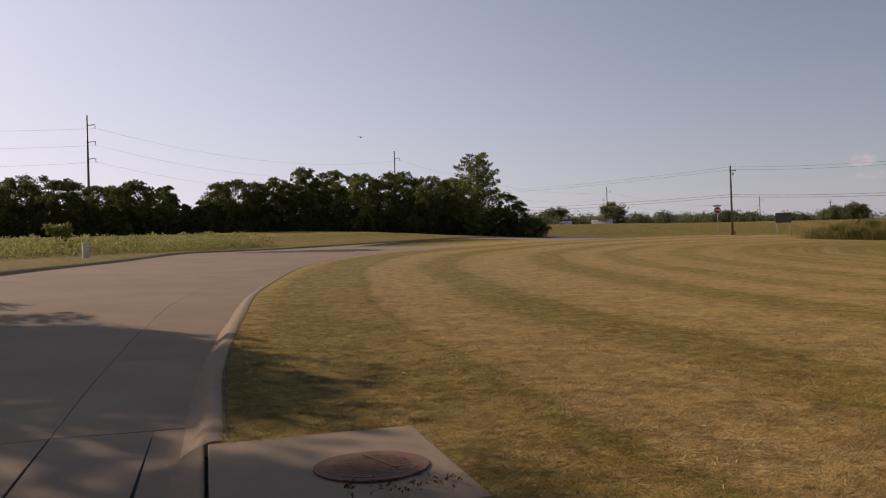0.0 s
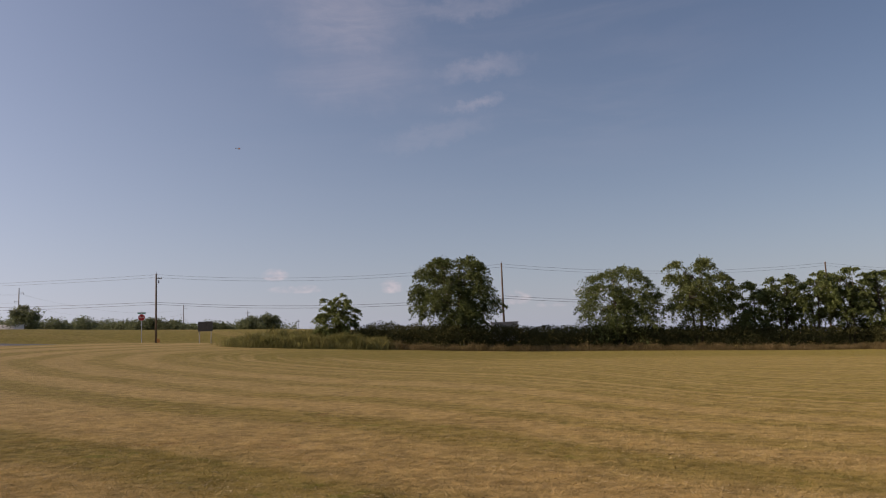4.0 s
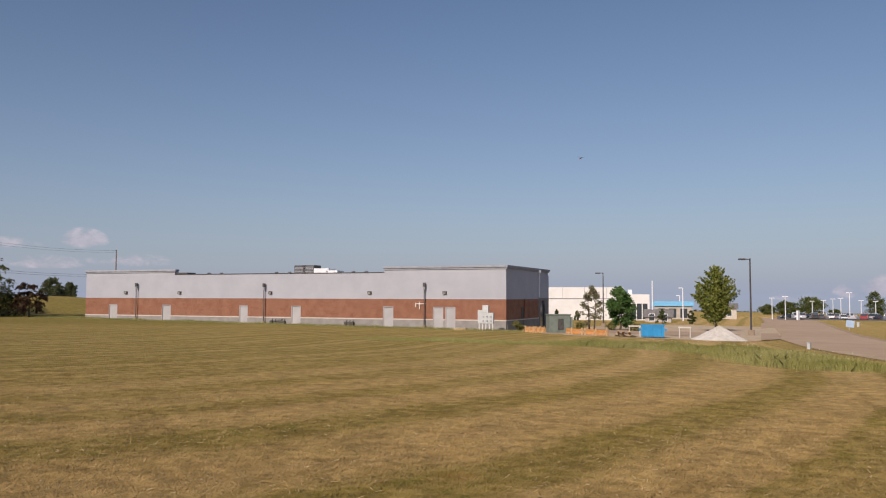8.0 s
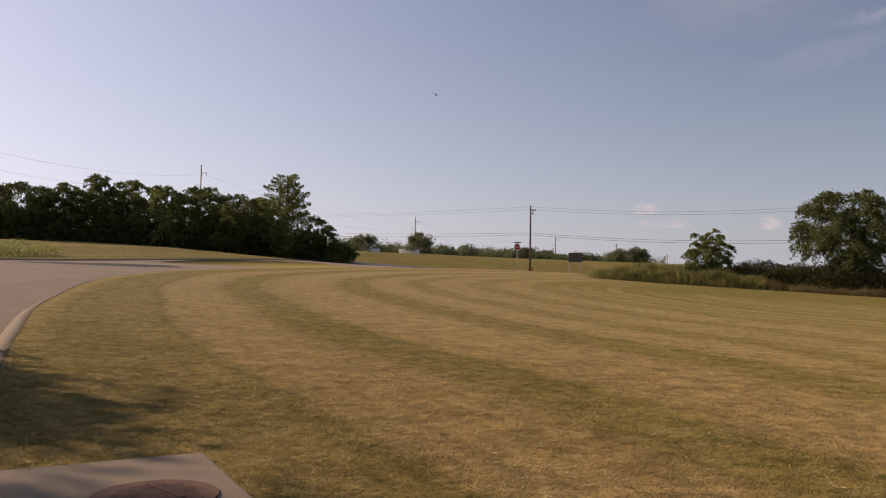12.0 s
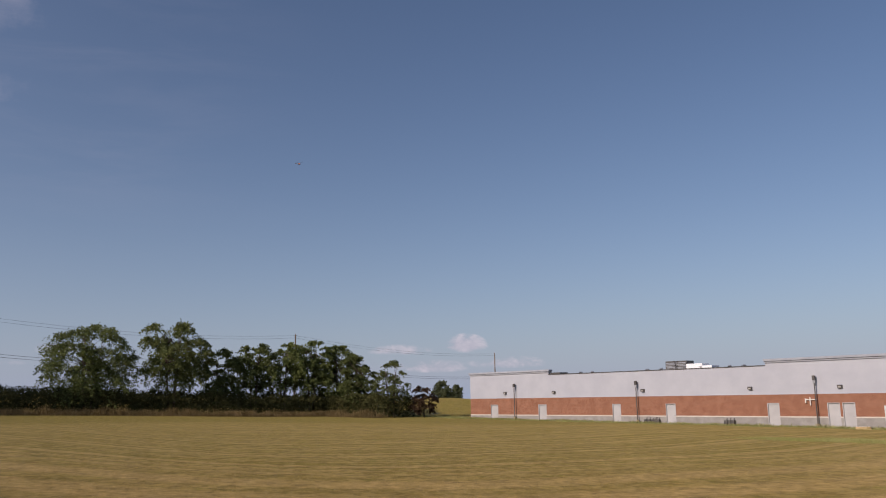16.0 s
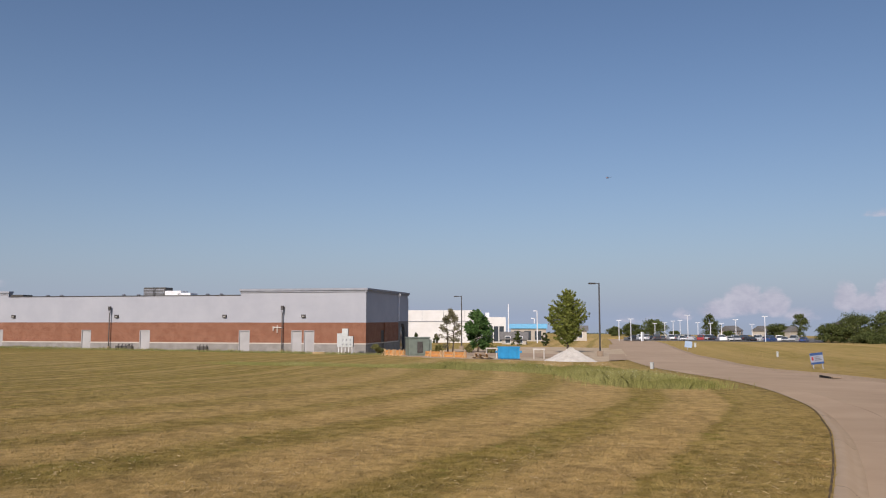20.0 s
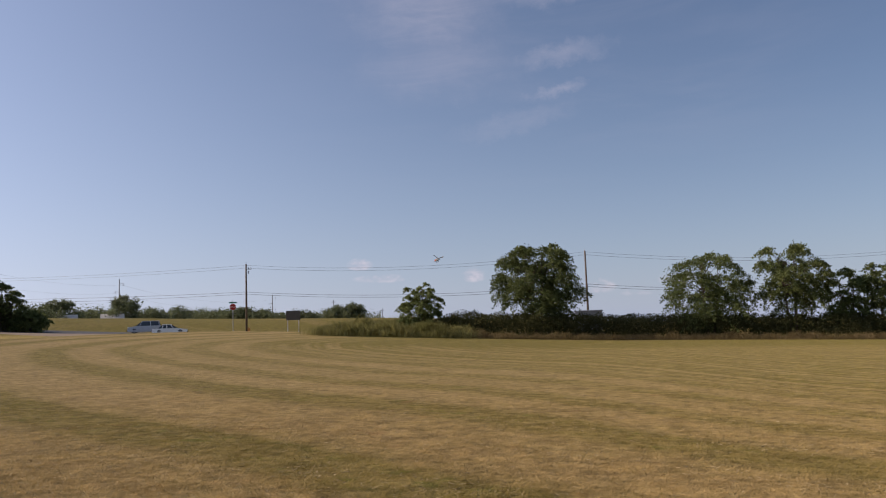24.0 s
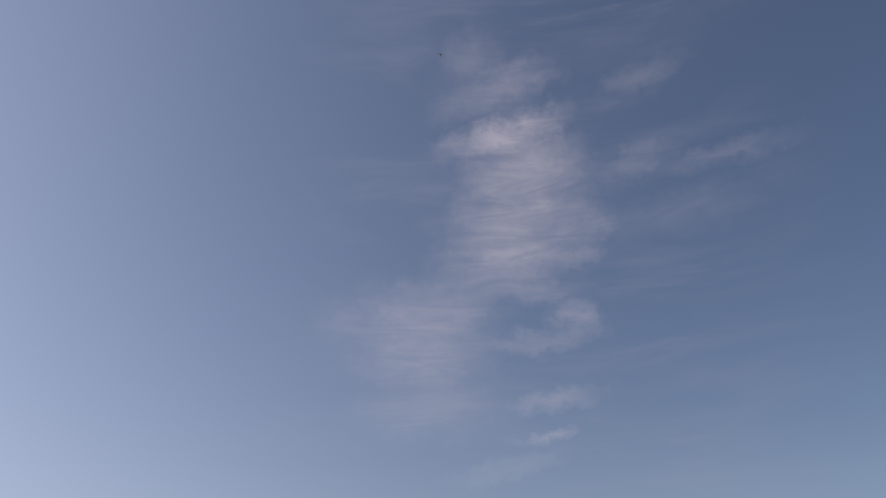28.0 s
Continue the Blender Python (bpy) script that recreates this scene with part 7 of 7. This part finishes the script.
# ---- what moves ----
def build_helicopter():
    t = thing("model_helicopter", (0, 60, 8), "dark model helicopter with an orange-red canopy, flying", "model helicopter")
    rings = [(0.34, 0.012, 0.0), (0.30, 0.055, -0.012), (0.20, 0.095, -0.02), (0.06, 0.115, -0.012), (-0.10, 0.10, 0.0), (-0.24, 0.055, 0.02), (-0.34, 0.025, 0.03)]
    n, V, F = 14, [], []
    for x, r, z in rings:
        for i in range(n):
            a = 2 * math.pi * i / n
            V.append((x, r * 0.72 * math.cos(a), z + r * math.sin(a)))
    F = [(k * n + i, (k + 1) * n + i, (k + 1) * n + (i + 1) % n, k * n + (i + 1) % n) for k in range(len(rings) - 1) for i in range(n)]
    F += [tuple(range(n)), tuple(range((len(rings) - 1) * n, len(rings) * n))]
    front, cap = 4 * n, len(F) - 2
    mesh_object("canopy", V[:front], F[:3 * n] + [F[cap]], HELI_RED, t, True)["label"] = "orange-red canopy shell"
    mesh_object("fuselage", V[3 * n:], [tuple(k - 3 * n for k in f) for f in F[3 * n:cap] + [F[cap + 1]]], DARK_METAL, t, True)["label"] = "dark frame behind the canopy"
    part("windscreen", boxed(0.19, 0.30, -0.05, 0.05, 0.02, 0.07, 0.02), GLASS, t)
    part("belly_pan", boxed(-0.24, 0.22, -0.07, 0.07, -0.125, -0.06, 0.02), DARK_METAL, t, "dark belly frame")
    part("tail_boom", rodded(((-0.28, 0, 0.03), (-0.88, 0, 0.05), 0.034, 0.022)), DARK_METAL, t)
    part("tail_fin", boxed(-0.93, -0.84, -0.006, 0.006, -0.03, 0.12), DARK_METAL, t)
    part("tail_plane", boxed(-0.66, -0.58, -0.12, 0.12, 0.04, 0.05), DARK_METAL, t)
    for s in (-1, 1):
        sk = part("skid", rodded(((-0.22, s * 0.11, -0.19), (0.24, s * 0.11, -0.19), 0.010), ((0.24, s * 0.11, -0.19), (0.29, s * 0.11, -0.16), 0.010)), DARK_METAL, t)
        for x in (-0.1, 0.12):
            part("strut", rodded(((x, s * 0.11, -0.19), (x, s * 0.05, -0.08), 0.008)), DARK_METAL, sk)
    part("mast", rodded(((0, 0, 0.08), (0, 0, 0.21), 0.012)), METAL, t)
    rotor = part("rotor_hub", rodded(((0, 0, -0.02), (0, 0, 0.02), 0.035)), DARK_METAL, t)
    rotor.matrix_basis = pose(0, 0, 0.21)
    for s in (-1, 1):
        part("rotor_blade", boxed(0.04 if s > 0 else -0.72, 0.72 if s > 0 else -0.04, -0.034, 0.034, -0.006, 0.006), DARK_METAL, rotor)
    tail = part("tail_rotor_hub", rodded(((0, 0, 0), (0, -0.04, 0), 0.012)), DARK_METAL, t)
    tail.matrix_basis = pose(-0.88, -0.02, 0.05)
    part("tail_blade", boxed(-0.012, 0.012, -0.045, -0.038, -0.14, 0.14), DARK_METAL, tail)
    return t, rotor, tail


heli, rotor, tail_rotor = build_helicopter()
car_a = car((-71, 99, 4), 36, CAR_PAINTS[0], "white saloon car driving on the main road", "sedan", "moving_car")
car_b = car((-60, 107, 4), 36, CAR_PAINTS[0], "white saloon car driving along the main road", "sedan", "moving_car")
car_c = car((-90, 85, 4), 36, CAR_PAINTS[0], "white saloon car passing on the main road", "sedan", "moving_car")
car_d = car((-100, 78, 4), 216, CAR_PAINTS[3], "silver tall estate car driving on the main road", "suv", "moving_car")


def drive(t0, az0, speed, lane, t):
    """A car's pose on the main road: it passes heading az0 at t0 seconds, speed in metres a second to the east."""
    u, c, nrm = Vector((0.809, 0.588)), Vector((-71.7, 98.7)), Vector((-0.588, 0.809))
    w = way(az0)
    base = c + nrm * lane
    k = np.linalg.solve(np.array([[u.x, -w.x], [u.y, -w.y]]), np.array([-base.x, -base.y]))[0]
    s = k + speed * (t - t0)
    p = base + u * s
    return pose(p.x, p.y, float(land(p.x, p.y)) + 0.03, 0, 0, 36 if speed > 0 else 216)


# seconds, heading, height above the eye line, distance of the helicopter, and the way its nose points
FLIGHT = [
    (0.0, -58.53, 8.67, 207, 58, 12),
    (0.5, -57.10, 9.60, 207, -17, 12),
    (1.0, -52.03, 11.44, 126, 15, 12),
    (2.0, -42.12, 14.42, 172, 90, 12),
    (2.5, -37.33, 14.65, 172, 21, 12),
    (4.5, -19.62, 13.57, 161, -31, 12),
    (5.0, -9.73, 13.13, 84, -59, 12),
    (5.5, 13.60, 11.11, 45, -53, 12),
    (6.0, 61.39, 5.12, 38, -28, 12),
    (6.5, 78.96, 6.76, 161, 11, 12),
    (7.0, 75.15, 8.13, 184, 66, 12),
    (7.5, 66.13, 8.93, 195, 114, 12),
    (8.0, 57.31, 9.65, 184, 122, 12),
    (8.5, 49.63, 10.24, 195, 171, 12),
    (9.0, 41.57, 9.66, 144, 190, 12),
    (9.5, 33.00, 7.47, 135, 214, 12),
    (10.0, 21.65, 5.90, 80, 158, 12),
    (10.5, 2.43, 6.38, 40, 178, 12),
    (11.0, -27.77, 6.85, 52, 200, 6),
    (11.5, -47.03, 8.71, 138, 118, 12),
    (13.5, -27.60, 18.83, 161, 44, 12),
    (14.0, -21.37, 20.25, 150, 28, 12),
    (15.0, -6.85, 19.20, 172, -5, 12),
    (16.0, 11.75, 16.31, 135, -60, 12),
    (17.0, 43.34, 8.78, 70, -36, 12),
    (17.5, 63.23, 4.86, 138, -7, 12),
    (18.0, 77.66, 4.77, 172, -31, 12),
    (18.3, 81.81, 6.14, 184, -27, 12),
    (19.0, 80.41, 8.07, 184, 48, 12),
    (20.0, 69.11, 9.81, 195, 123, 12),
    (22.5, 38.27, 9.80, 161, 182, 12),
    (23.0, 24.03, 7.73, 70, 209, 12),
    (24.0, -19.95, 5.50, 75, 147, 12),
    (25.0, -34.36, 17.25, 184, 121, 12),
    (26.0, -27.97, 29.39, 207, 46, 12),
    (27.0, -16.12, 38.53, 207, -27, 12),
    (28.0, -18.53, 43.65, 172, -85, 12),
]


def motions():
    rows = []
    for t, az, el, d, nose, roll in FLIGHT:
        p = way(az, el) * d + Vector((0, 0, EYE))
        rows.append((t, pose(p.x, p.y, p.z, roll, 8, nose)))
    walk(heli, rows)
    steps = [k * 0.1 for k in range(281)]
    walk(rotor, [(t, pose(0, 0, 0.21, 0, 0, 77.0 * k)) for k, t in enumerate(steps)])
    walk(tail_rotor, [(t, pose(-0.88, -0.02, 0.05, 0, 83.0 * k, 0)) for k, t in enumerate(steps)])
    ts = [k * 1.0 for k in range(29)]
    walk(car_a, [(t, drive(2.0, -30.4, -20.0, 2.6, t)) for t in ts])
    walk(car_b, [(t, drive(14.0, -37.2, -23.0, 2.6, t)) for t in ts])
    walk(car_d, [(t, drive(24.0, -39.8, -18.0, 2.6, t)) for t in ts])
    walk(car_c, [(t, drive(25.0, -30.1, 17.0, -2.6, t)) for t in ts])


motions()
